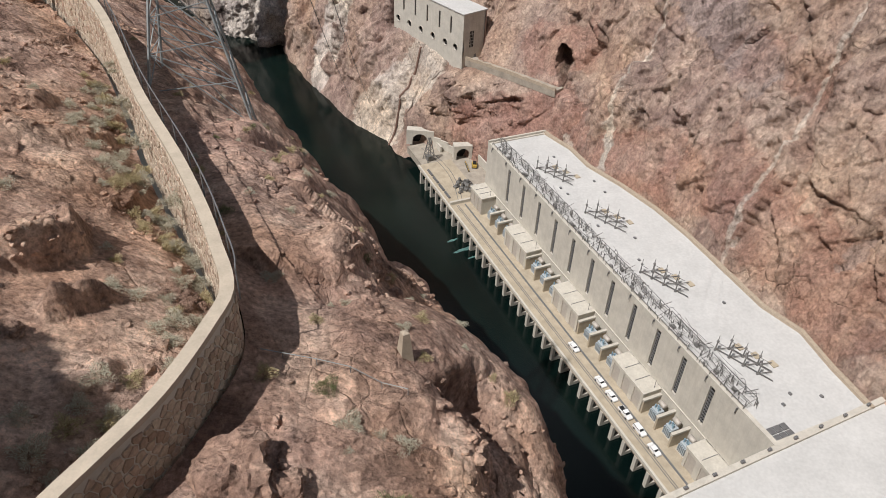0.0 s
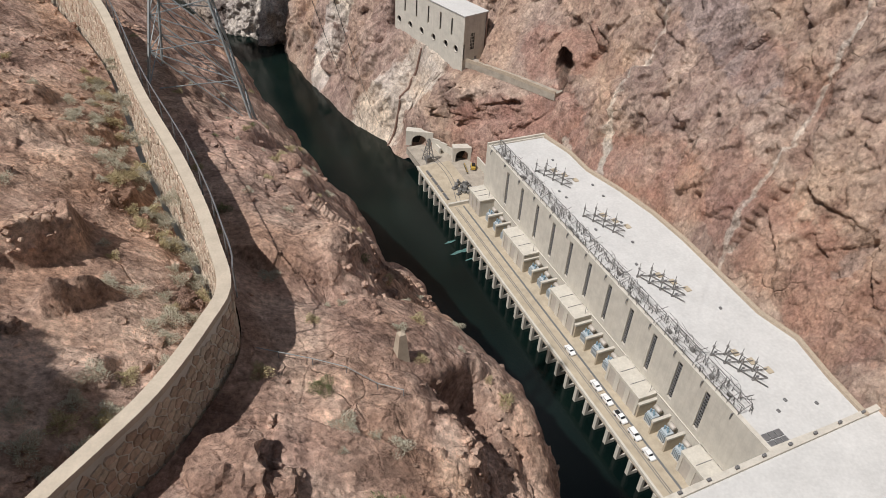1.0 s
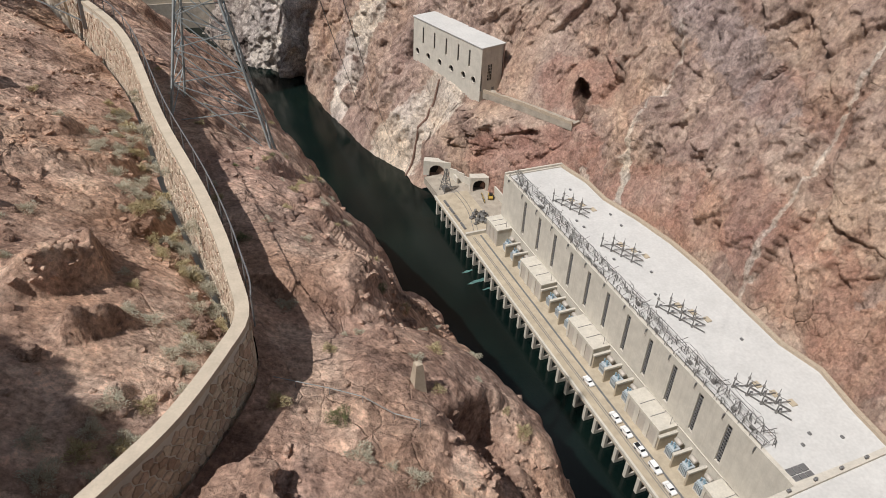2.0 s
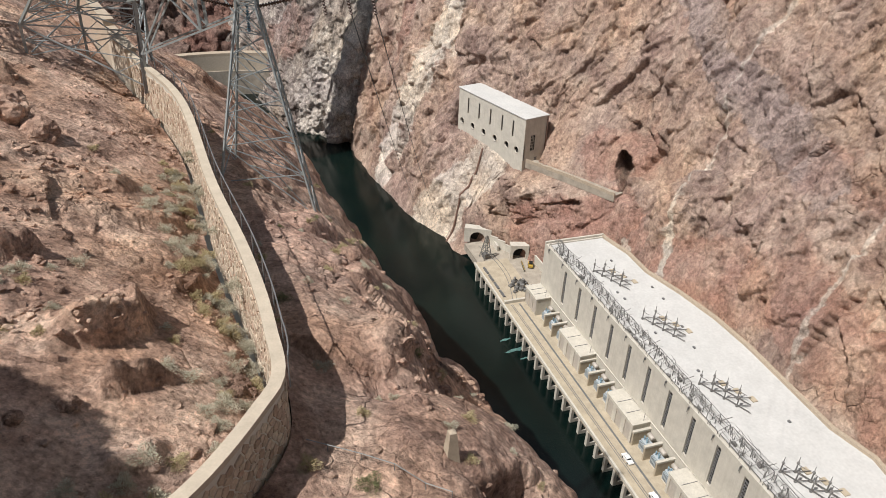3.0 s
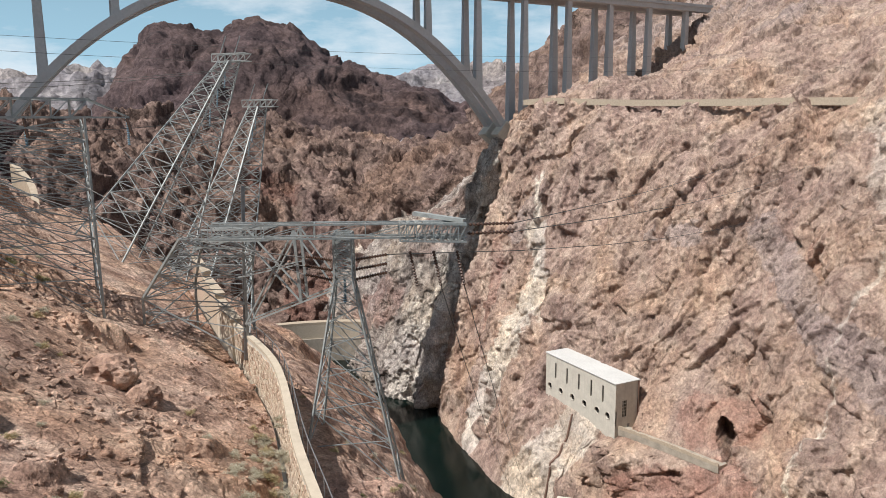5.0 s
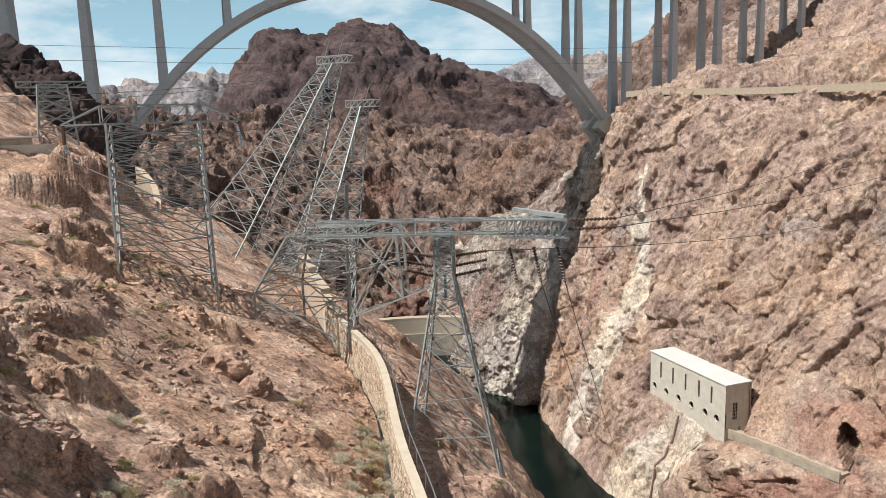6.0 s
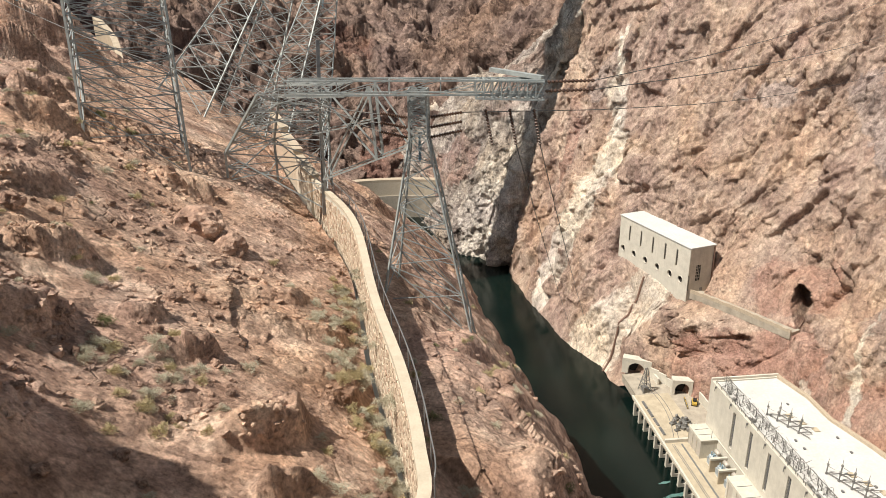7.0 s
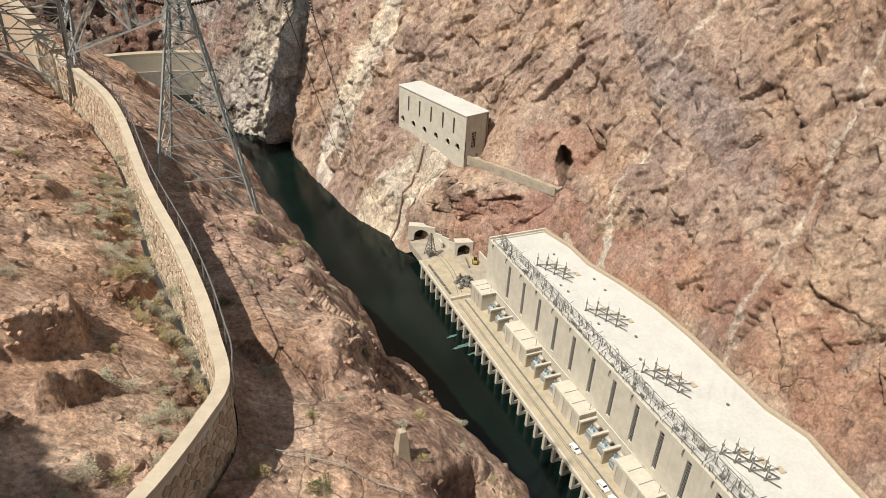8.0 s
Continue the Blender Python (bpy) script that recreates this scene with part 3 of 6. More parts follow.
# the pale buttress that carries the wall on downstream
BUTTRESS = [
    [(-28, 448, -4), (-10, 455, 62), (8, 462, 128), (22, 470, 186), (44, 512, 192)],
    [(-57, 445, -4), (-40, 451, 60), (-20, 457, 124), (0, 464, 180), (28, 520, 188)],
    [(-66, 456, -4), (-50, 461, 48), (-31, 466, 112), (-9, 474, 170), (16, 530, 178)],
    [(-84, 466, -4), (-72, 470, 35), (-58, 475, 80), (-38, 482, 130), (-10, 545, 150)],
    [(-107, 488, -4), (-97, 492, 24), (-86, 497, 52), (-76, 512, 96), (-46, 570, 124)],
    [(-128, 540, -4), (-120, 546, 20), (-112, 555, 45), (-100, 570, 74), (-70, 625, 100)],
    [(-172, 590, -4), (-166, 600, 20), (-158, 612, 42), (-146, 630, 66), (-110, 680, 95)],
]
g = loft(BUTTRESS, 260, 300, even=True)
g = rough(g, [("fbm", 40, 3.0), ("facet", 26, 4.5), ("scarp", 16, 1.2), ("ledge", 10, 0.7), ("slabs", 13, 2.0), ("slabs", 6.5, 1.5), ("blocks", 3.2, 0.8)], (-0.6, -0.7, 0.3), 11, edge=140)
pale = np.maximum(lens(g, (-15, 452, 165), (-40, 452, 60), 17), lens(g, (-40, 452, 60), (-68, 460, 0), 24))
tagged(grid_mesh("cliff_buttress", g, M_PALE, flip=True, seam=0.7 * pale, red=np.maximum(lens(g, (-115, 545, 30), (-88, 505, 60), 22), 0.6 * lens(g, (-60, 480, 110), (-40, 480, 130), 18))), "pale grey jointed rock buttress above the river", "cliff", kind="structure")

# the near (left-hand) bank: foot of the stone wall, shelf, brink, water's edge
LEFT_BANK = [
    [(-14, 0, 157), (2, 3, 155), (10.5, 11, 146), (36, 28, 60), (62, 40, -4)],
    [(-9.5, 10, 159.6), (0.8, 12.5, 157.4), (8.4, 17.6, 149.2), (31, 52, 60), (55, 75, -4)],
    [(-6, 16.2, 159.6), (2.2, 17.6, 157.2), (7.0, 22.8, 152.6), (27, 70, 60), (48, 105, -4)],
    [(-4.7, 20.2, 159.7), (1.6, 22.0, 157.4), (6.0, 26.6, 152.4), (20, 82, 60), (40, 130, -4)],
    [(-5.3, 23.5, 159.6), (0.4, 26.5, 156.9), (2.9, 35.8, 149.0), (12, 100, 60), (28, 160, -4)],
    [(-7.2, 28.3, 159.4), (-2.2, 34.5, 155.6), (0.4, 50.0, 137.6), (4, 120, 55), (10, 195, -4)],
    [(-11, 36.5, 158.9), (-6.0, 45.5, 153.0), (-3.8, 68, 130.4), (-8, 140, 55), (-12, 235, -4)],
    [(-17.2, 51, 158.4), (-11, 61, 150.5), (-7, 86, 126), (-18, 170, 55), (-35, 280, -4)],
    [(-24.3, 61.8, 158.2), (-18, 76, 148), (-14, 108, 124), (-32, 210, 52), (-58, 335, -4)],
    [(-32, 75, 157.7), (-27, 95, 146), (-24, 138, 120), (-48, 255, 50), (-80, 390, -4)],
    [(-40, 88, 157), (-38, 120, 143), (-38, 175, 114), (-65, 300, 48), (-105, 440, -4)],
    [(-62, 120, 155), (-65, 180, 130), (-80, 260, 90), (-95, 350, 45), (-128, 480, -4)],
    [(-100, 170, 155), (-110, 250, 120), (-125, 340, 75), (-135, 420, 40), (-155, 540, -4)],
]


def along(g, pts, k=0, wob=0.5):
    """Distance from a line on the plan, positive to its right, with a ragged course; and how far along it, 0 to 1."""
    p = g.reshape(-1, 3)
    x = p[:, :2] + wob * np.stack([fbm(p / 2.2, 4, k), fbm(p / 2.2, 4, k + 9)], 1)
    pts = [np.array(q, float) for q in pts]
    best, sd, u = np.full(len(p), 1e9), np.zeros(len(p)), np.zeros(len(p))
    for i, (a, b) in enumerate(zip(pts, pts[1:])):
        d = b - a
        t = np.clip((x - a) @ d / (d @ d), 0, 1)
        r = x - a - t[:, None] * d
        dist = np.linalg.norm(r, axis=1)
        side = np.sign(r[:, 0] * d[1] - r[:, 1] * d[0])
        near = dist < best
        best = np.where(near, dist, best)
        sd = np.where(near, side * dist, sd)
        u = np.where(near, (i + t) / (len(pts) - 1), u)
    return sd.reshape(g.shape[:2]), u.reshape(g.shape[:2])


def ends(u, a=0.12):
    return smoothstep(0.0, a, u) * (1 - smoothstep(1 - a, 1, u))


def ridge_on(g, pts, height, lee, windward, k=0):
    """A rib of rock that rises slowly on its left and breaks off on its right."""
    d, u = along(g, pts, k)
    rag = 0.85 + 0.22 * blocks(g.reshape(-1, 3) / (0.7 * windward), k + 3, 60).reshape(d.shape)
    g[..., 2] += height * rag * ends(u, 0.3) * np.clip(d / windward + 1, 0, 1) ** 1.5 * (1 - smoothstep(-0.15 * lee, lee, d))


g = loft(LEFT_BANK, 680, 460, [0, 0.16, 0.31, 0.44, 0.55, 0.67, 0.84, 1.0], even=True)
vv = np.linspace(0, 1, g.shape[0])[:, None]
# the flat-topped spur breaks off towards the river, with a lower rib beyond
d, u = along(g, [(2.3, 20.9), (3.2, 20.0), (3.8, 18.3), (3.9, 16.0), (3.7, 12.5)], 401, 0.5)
g[..., 2] -= 2.7 * smoothstep(-0.2, 0.8, -d) * (1 - smoothstep(2.2, 5.0, -d)) * ends(u, 0.08) * smoothstep(11.5, 13.5, g[..., 1])
ridge_on(g, [(6.8, 16.0), (6.3, 19.0), (5.6, 22.0), (4.4, 25.0)], 1.1, 1.2, 1.4, 411)
# the gully behind the spur, and the rib above it
d, u = along(g, [(-3.4, 24.6), (-1.4, 25.6), (0.6, 27.6), (2.6, 31.0), (5.0, 36.0)], 421, 0.6)
g[..., 2] -= 1.1 * (1 - smoothstep(0.0, 2.0, np.abs(d))) * ends(u, 0.3)
for pts, h, lee, wind, k in (([(-2.4, 26.6), (-1.0, 29.0), (-0.2, 32.0), (-0.6, 37.0)], 1.5, 1.1, 2.4, 431), ([(-4.6, 33.0), (-3.6, 36.5), (-4.0, 41.0)], 0.9, 1.2, 2.2, 441), ([(-0.9, 23.4), (-0.1, 24.2), (0.3, 25.2)], 0.6, 0.5, 1.0, 451),
                             ([(-8.0, 42.0), (-7.4, 46.0), (-8.6, 50.0)], 1.3, 1.2, 2.4, 461), ([(-12.5, 56.0), (-12.0, 61.0), (-13.5, 66.0)], 1.7, 1.4, 3.0, 471)):
    ridge_on(g, pts, h, lee, wind, k)
g = rough(g, [("fbm", 16, 0.7), ("facet", 9, 0.9), ("facet", 4.2, 0.55), ("joint", 2.4, 0.16), ("facet", 1.7, 0.22), ("facet", 0.7, 0.09), ("fbm", 0.35, 0.03)], (0.4, -0.2, 0.8), 23, patchy=0.55, patch=6.0, edge=60,
          fade=(0.12 + 0.88 * smoothstep(0.0, 0.07, vv)) * np.ones(g.shape[:2]))
BANK_G = g
bank = tagged(grid_mesh("bank_left", g, M_NEAR, flip=True, smooth=True), "rugged red rock bank falling to the river", "rock", kind="structure")

# the slope above the stone wall
# the first two stations climb unseen beside the camera to shade the ground below
SLOPE = [
    [(-15, -1, 160), (-17, 1, 170), (-20, 3, 182), (-45, 2, 189), (-90, -5, 205), (-150, -20, 250)],
    [(-11.8, 7.0, 160.2), (-14.5, 8.2, 166.6), (-18.5, 9.3, 176.4), (-36, 12, 184), (-88, 10, 198), (-150, 5, 245)],
    [(-8.9, 12.5, 160.3), (-13.5, 14, 163.2), (-20, 15.5, 169.5), (-36, 20, 177), (-85, 25, 192), (-150, 30, 240)],
    [(-6.2, 19.5, 159.7), (-12.5, 22, 161.6), (-22, 26, 164.6), (-40, 36, 172), (-80, 50, 181), (-145, 62, 232)],
    [(-6.4, 23.5, 158.4), (-14, 28, 160.9), (-24, 34, 164.2), (-43, 45, 172), (-76, 66, 179.4), (-140, 88, 224)],
    [(-8.5, 28.8, 157.6), (-17, 35, 160.6), (-28, 45, 164.0), (-47, 57, 171), (-75, 80, 178.9), (-135, 107, 214)],
    [(-12.2, 37, 157.4), (-20, 44, 160.6), (-33, 54, 164.2), (-52, 70, 171), (-80, 95, 178.6), (-133, 125, 200)],
    [(-18.5, 52, 158.0), (-27, 60, 160.8), (-40, 68, 165.6), (-60, 85, 170), (-90, 110, 178), (-135, 150, 186)],
    [(-25.6, 62, 159.6), (-34, 70, 162), (-46, 82, 164.6), (-68, 100, 168), (-102, 132, 172), (-150, 180, 172)],
    [(-39, 84, 159.8), (-47, 92, 161), (-58, 105, 162.5), (-82, 125, 165), (-120, 158, 166), (-165, 205, 165)],
    [(-62, 120, 157), (-72, 130, 158), (-85, 145, 160), (-110, 165, 160), (-150, 200, 160), (-190, 240, 158)],
]
g = loft(SLOPE, 560, 440, [0, 0.12, 0.26, 0.42, 0.6, 0.8, 1.0], even=True)
vv = np.linspace(0, 1, g.shape[0])[:, None]
g = rough(g, [("fbm", 12, 0.6), ("facet", 7, 0.5), ("facet", 2.6, 0.28), ("blocks", 1.2, 0.12), ("facet", 0.6, 0.07), ("fbm", 0.3, 0.03)], (0, 0, 1), 37, patchy=0.75, patch=6.0, edge=60, share=0.0,
          fade=(0.1 + 0.9 * smoothstep(0.0, 0.08, vv)) * (1 + 0.8 * smoothstep(0.45, 0.7, vv)) * np.ones(g.shape[:2]))
# the great outcrop that stands out of the hillside
oa, ob_ = np.array([-17.0, 10.5]), np.array([-27.5, 28.0])
od = (ob_ - oa) / np.linalg.norm(ob_ - oa)
rel = g[..., :2] - oa
run, across = rel @ od, rel @ np.array([-od[1], od[0]])
pq = g.reshape(-1, 3)
across = across + 1.3 * fbm(pq / 5.0, 4, 141).reshape(run.shape) + 0.5 * blocks(pq / 3.2, 143, 60).reshape(run.shape)
broad_ = smoothstep(6, 11, run)
rise = smoothstep(0, 1, (across + 0.3 + 1.4 * broad_) / (2.0 + 3.6 * broad_)) * (1 - smoothstep(6, 16, across)) * smoothstep(-3, 2, run) * (1 - smoothstep(20, 25, run + 2 * fbm(pq / 3.0, 3, 147).reshape(run.shape)))
g[..., 2] += rise * (3.8 - 2.0 * broad_ + 0.7 * facets(pq / 4.0, 149).reshape(run.shape))
# ribs of bedrock: crest on the plan, height, steepness of the broken side, breadth
for pts, h, lee, wind, k in (([(-25.0, 19.0), (-23.4, 22.0), (-22.9, 25.0), (-24.0, 28.4)], 2.0, 0.8, 4.5, 651), ([(-14.6, 22.0), (-13.0, 23.6), (-11.8, 25.6), (-12.2, 28.0)], 2.3, 0.6, 3.2, 501), ([(-11.8, 20.4), (-10.4, 21.4), (-9.6, 23.0)], 1.6, 0.3, 1.8, 511), ([(-10.6, 17.2), (-9.2, 18.2), (-8.6, 19.2)], 0.7, 0.4, 1.3, 521),
                             ([(-19.6, 26.2), (-18.0, 27.8), (-17.2, 29.6)], 1.5, 0.35, 1.8, 531), ([(-22.8, 28.2), (-21.2, 29.8), (-20.9, 31.4)], 1.2, 0.5, 2.0, 541), ([(-29.2, 29.4), (-27.2, 31.6), (-26.6, 34.2)], 1.8, 0.7, 2.8, 551),
                             ([(-33.5, 49.5), (-30.8, 50.6), (-28.4, 52.8)], 2.0, 0.6, 2.4, 561), ([(-34.0, 33.5), (-32.0, 36.5), (-32.0, 39.5)], 1.6, 0.7, 2.6, 571), ([(-16.6, 36.0), (-14.6, 38.2), (-14.2, 40.6)], 0.8, 0.5, 2.0, 581),
                             ([(-20.5, 38.5), (-18.4, 40.4), (-18.0, 43.0)], 0.9, 0.6, 2.4, 591), ([(-43.0, 46.0), (-40.5, 48.5), (-39.5, 52.0)], 1.8, 0.8, 3.2, 601), ([(-58, 57), (-54, 61), (-51, 66)], 4.0, 1.4, 4.0, 611), ([(-64, 69), (-59, 73), (-55, 79)], 4.4, 1.4, 4.5, 621), ([(-47, 51), (-45, 54), (-44, 57)], 2.2, 0.9, 3.0, 641), ([(-12.6, 30.0), (-11.4, 31.6), (-11.2, 33.2)], 0.7, 0.4, 1.5, 631)):
    ridge_on(g, pts, h, lee, wind, k)
SLOPE_G = g
slope = tagged(grid_mesh("slope_left", g, M_NEAR, smooth=True), "stony red hillside with sparse desert scrub", "hillside", kind="structure")

# hills downstream
HILLSIDE = [
    [(-420, 330, 60), (-470, 380, 150), (-540, 430, 220), (-640, 520, 250)],
    [(-330, 420, 20), (-390, 500, 110), (-460, 590, 170), (-560, 720, 215)],
    [(-250, 500, 5), (-300, 590, 100), (-350, 690, 150), (-420, 830, 185)],
    [(-190, 545, 5), (-220, 640, 90), (-255, 730, 135), (-300, 880, 180)],
    [(-140, 575, 5), (-150, 655, 85), (-165, 750, 125), (-190, 880, 168)],
    [(-100, 590, 5), (-95, 650, 90), (-95, 730, 135), (-90, 850, 160)],
    [(-50, 560, 30), (-40, 620, 110), (-30, 680, 155), (-20, 800, 175)],
    [(10, 520, 120), (15, 600, 150), (30, 680, 165), (60, 820, 185)],
    [(80, 560, 150), (90, 640, 165), (120, 720, 190), (180, 850, 240)],
]
g = loft(HILLSIDE, 520, 320)
g = rough(g, [("ridge", 110, 17), ("slabs", 44, 10), ("slabs", 24, 7), ("joint", 14, 3.5), ("slabs", 9, 3.2), ("blocks", 4, 1.3)], (0.2, -0.8, 0.5), 51, edge=120)
tagged(grid_mesh("hillside_far", g, M_FAR, flip=True, red=np.maximum(lens(g, (-150, 590, 30), (-95, 600, 40), 40), 0.9 * lens(g, (-225, 680, 118), (-250, 690, 120), 26))), "rough brown hillside across the river bend", "hillside", kind="structure")


def hill(name, az0, az1, dist, depth, crest, base, mat, k, label, amp, nu=220, nv=70):
    """A ridge seen across the valley; crest(t) gives its height from one end to the other."""
    t = np.linspace(0, 1, nu)
    az = np.radians(az0 + (az1 - az0) * t)
    v = np.linspace(0, 1, nv)[:, None]
    r = dist + depth * v
    top = np.array([crest(x) for x in t])[None, :]
    z = base + (top - base) * np.sin(v * math.pi / 2 * 1.25) ** 1.1
    g = np.stack([np.sin(az)[None] * r, np.cos(az)[None] * r, z + 0 * r], -1)
    g = rough(g, [("ridge", dist * 0.10, amp), ("slabs", dist * 0.035, amp * 0.45), ("slabs", dist * 0.013, amp * 0.2)], (0, -0.7, 0.6), k)
    return tagged(grid_mesh(name, g, mat), label, "mountain", kind="structure")


def bumps(pts):
    xs, ys = zip(*pts)
    return lambda x: float(np.interp(x, xs, ys))


hill("mountain_dark", -31, -2, 1150, 420, bumps([(0, 170), (0.10, 290), (0.17, 358), (0.24, 372), (0.33, 350), (0.40, 372), (0.50, 352), (0.60, 300), (0.72, 270), (0.85, 240), (1, 200)]), 150, M_DARKHILL, 61, "dark volcanic mountain above the canyon", 20)
hill("mountain_right", -3, 26, 760, 260, bumps([(0, 190), (0.10, 225), (0.22, 285), (0.36, 340), (0.55, 370), (0.75, 390), (1, 420)]), 160, M_FAR, 67, "brown mountain behind the bridge", 15)
hill("ridge_left", -66, -24, 1500, 500, bumps([(0, 420), (0.3, 330), (0.55, 290), (0.7, 265), (0.8, 285), (0.9, 300), (1, 220)]), 120, M_HAZE, 71, "distant desert ridge greyed by haze in its colour", 40)
# the crag borrows the dark mountain's rock to paint its shaded face
hill("crag_left", -62, -36.3, 170, 90, bumps([(0, 235), (0.45, 222), (0.7, 205), (0.82, 196), (0.9, 188), (1, 176)]), 150, M_DARKHILL, 83, "crag above the bench, shade put into its colour", 7, 260, 120)
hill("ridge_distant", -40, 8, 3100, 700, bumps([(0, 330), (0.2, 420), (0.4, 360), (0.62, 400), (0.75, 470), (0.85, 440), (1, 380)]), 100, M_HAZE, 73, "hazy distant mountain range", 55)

# river and ground
def flat(name, pts, z, mat, label, cat):
    ob = link_mesh(name, [(x, y, z) for x, y in pts], [tuple(range(len(pts)))], mat)
    return tagged(ob, label, cat, kind="structure")


flat("water", [(-60, -20), (260, -20), (260, 300), (120, 620), (-420, 620), (-300, 300)], 0.0, M_WATER, "dark green river water, slightly rippled", "water")
flat("ground", [(4600 * math.cos(a * math.pi / 24), 4600 * math.sin(a * math.pi / 24)) for a in range(48)], -9.0, M_FAR, "desert ground reaching the horizon", "ground")

# ---- the dam and the powerhouse ----
PO, PD, PN = Vector((99.1, 101.2, 0)), Vector((-0.2933, 0.956, 0)), Vector((0.956, 0.2933, 0))
PM = Matrix(((PD.x, PN.x, 0, PO.x), (PD.y, PN.y, 0, PO.y), (0, 0, 1, 0), (0, 0, 0, 1)))  # s along the river, w towards the cliff


def dam():
    prof = [(-14, 178.2), (-0.9, 178.2), (-0.9, 174), (1.5, 160), (5, 130), (12, 95), (26, 60), (48, 30), (62, 10), (62, -8), (-14, -8)]
    vs, fs = [], []
    xs = [-70, -20, 30, 80, 130, 200, 300]
    for x in xs:
        c = -((x - 60) / 200) ** 2 * 22
        vs += [(x, y + c * 0.4, z) for y, z in prof]
    n = len(prof)
    for i in range(len(xs) - 1):
        for j in range(n):
            fs.append((i * n + j, i * n + (j + 1) % n, (i + 1) * n + (j + 1) % n, (i + 1) * n + j))
    fs += [tuple(range(n)), tuple(range((len(xs) - 1) * n, len(xs) * n))[::-1]]
    return tagged(link_mesh("dam", vs, fs, M_CONC), "great curved concrete dam", "dam", kind="structure")


dam()

house = empty("powerhouse", PM, "long cream concrete powerhouse with tall louvred slots and white roof", "building")
# roof outline towards the cliff
BACK = [(0, 33.0), (14, 34.5), (29, 37.4), (42, 34.6), (63, 35.6), (80, 36.4), (97, 35.8), (114, 33.2), (131, 29.0), (145, 29.4), (158.5, 26.5), (161, 26.4)]
roof_z = 35.0
SLOTS = [22.6 + 11.9 * i for i in range(11)]


def slab(pts, z0, z1):
    n = len(pts)
    vs = [(x, y, z0) for x, y in pts] + [(x, y, z1) for x, y in pts]
    fs = [tuple(range(n))[::-1], tuple(range(n, 2 * n))] + [(i, (i + 1) % n, n + (i + 1) % n, n + i) for i in range(n)]
    return vs, fs


link_mesh("roof", *slab([(161, 0.4), (0, 0.4)] + [(a, b) for a, b in BACK], 33.6, roof_z), M_ROOF, house, "white coated flat roof")
# facade with its slots cut through
edges = [0.0] + [e for s in SLOTS for e in (s - 0.95, s + 0.95)] + [161.0]
for i in range(0, len(edges), 2):
    bm = bmesh.new()
    box(bm, (edges[i], 0, 0), (edges[i + 1], 1.4, roof_z + 0.5))
    part("facade_panel", bm, M_CONC, house)
for s in SLOTS:
    for nm, z0, z1 in (("slot_base", 0, 18.4), ("slot_lintel", 33.2, roof_z + 0.5)):
        bm = bmesh.new()
        box(bm, (s - 0.95, 0, z0), (s + 0.95, 1.4, z1))
        part(nm, bm, M_CONC, house)
for lo, hi in (((159.6, 1.4, 0), (161, 26.4, roof_z + 0.5)), ((0, 1.4, 0), (1.4, 33, roof_z + 0.5))):
    bm = bmesh.new()
    box(bm, lo, hi)
    part("end_wall", bm, M_CONC, house)

deck = empty("tailrace_deck", PM, "ochre concrete tailrace deck on piers above the water", "deck", kind="structure")
bm = bmesh.new()
box(bm, (-4, -16, 6.2), (196, 0, 8.0))
part("slab", bm, M_DECK, deck)
bm = bmesh.new()
box(bm, (-4, -16.35, 7.2), (196, -15.6, 8.35), 0.08)
part("kerb", bm, M_CONC, deck)
bm = bmesh.new()
box(bm, (0, -0.5, 1.45 + 0.0), (1.3, 0.5, 6.2))
box(bm, (0, -0.5, -6), (1.3, 3.0, 1.45))
pier = part("pier", bm, M_CONC, deck)
pier.location = (2, -15.7, 0)
for i in range(1, 33):
    o = new("pier", pier.data)
    o.parent = deck
    o.location = (2 + 5.95 * i, -15.7, 0)
# black sheet standing in for the shade between the piers
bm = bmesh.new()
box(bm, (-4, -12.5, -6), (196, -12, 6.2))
part("shade_sheet", bm, M_DARK, deck)

# the white central roof at the dam's foot and its parapet
mid = empty("central_block", None, "white flat roof of the central block at the dam's foot", "building")
vs, fs = slab([(68.4, 90.1), (-20, 60), (-20, 20), (200, 20), (200, 135.5)], 28, 35.0)
link_mesh("roof", vs, fs, M_ROOF, mid)
a, b = Vector((60, 87.2, 0)), Vector((170, 125.5, 0))
bm = bmesh.new()
beam(bm, a + Vector((0, 0, 35.0)), b + Vector((0, 0, 35.0)), 1.6, 1.7)
part("parapet", bm, M_CONC, mid)

for k in range(13):
    p = a.lerp(b, 0.03 + 0.075 * k)
    lamp = empty("floodlight", pose(p.x, p.y, 35.85, 0, 0, 19), "small dark floodlight on the roof parapet", "lamp", group="parapet floodlights")
    bm = bmesh.new()
    tube(bm, [(0, 0, 0), (0, 0, 0.7)], 0.09, 6)
    part("stem", bm, M_DARKSTEEL, lamp)
    bm = bmesh.new()
    box(bm, (-0.55, -0.35, 0.6), (0.55, 0.3, 1.15), 0.08)
    part("housing", bm, M_DARKSTEEL, lamp)

# ---- stone boundary wall ----
WALL = [(-13.5, 3.5), (-8.7, 12.3), (-7.8, 13.7), (-6.5, 15.9), (-5.4, 18.9), (-5.0, 20.5), (-5.8, 23.5), (-7.7, 28.6), (-11.4, 36.7), (-17.7, 51.6), (-24.7, 62.0)]


def wall_curve(n=120):
    p = np.array(WALL)
    x = np.r_[0, np.cumsum(np.linalg.norm(np.diff(p, axis=0), axis=1))]
    return pchip(x, np.c_[p, np.zeros(len(p))], np.linspace(0, x[-1], n))[:, :2]


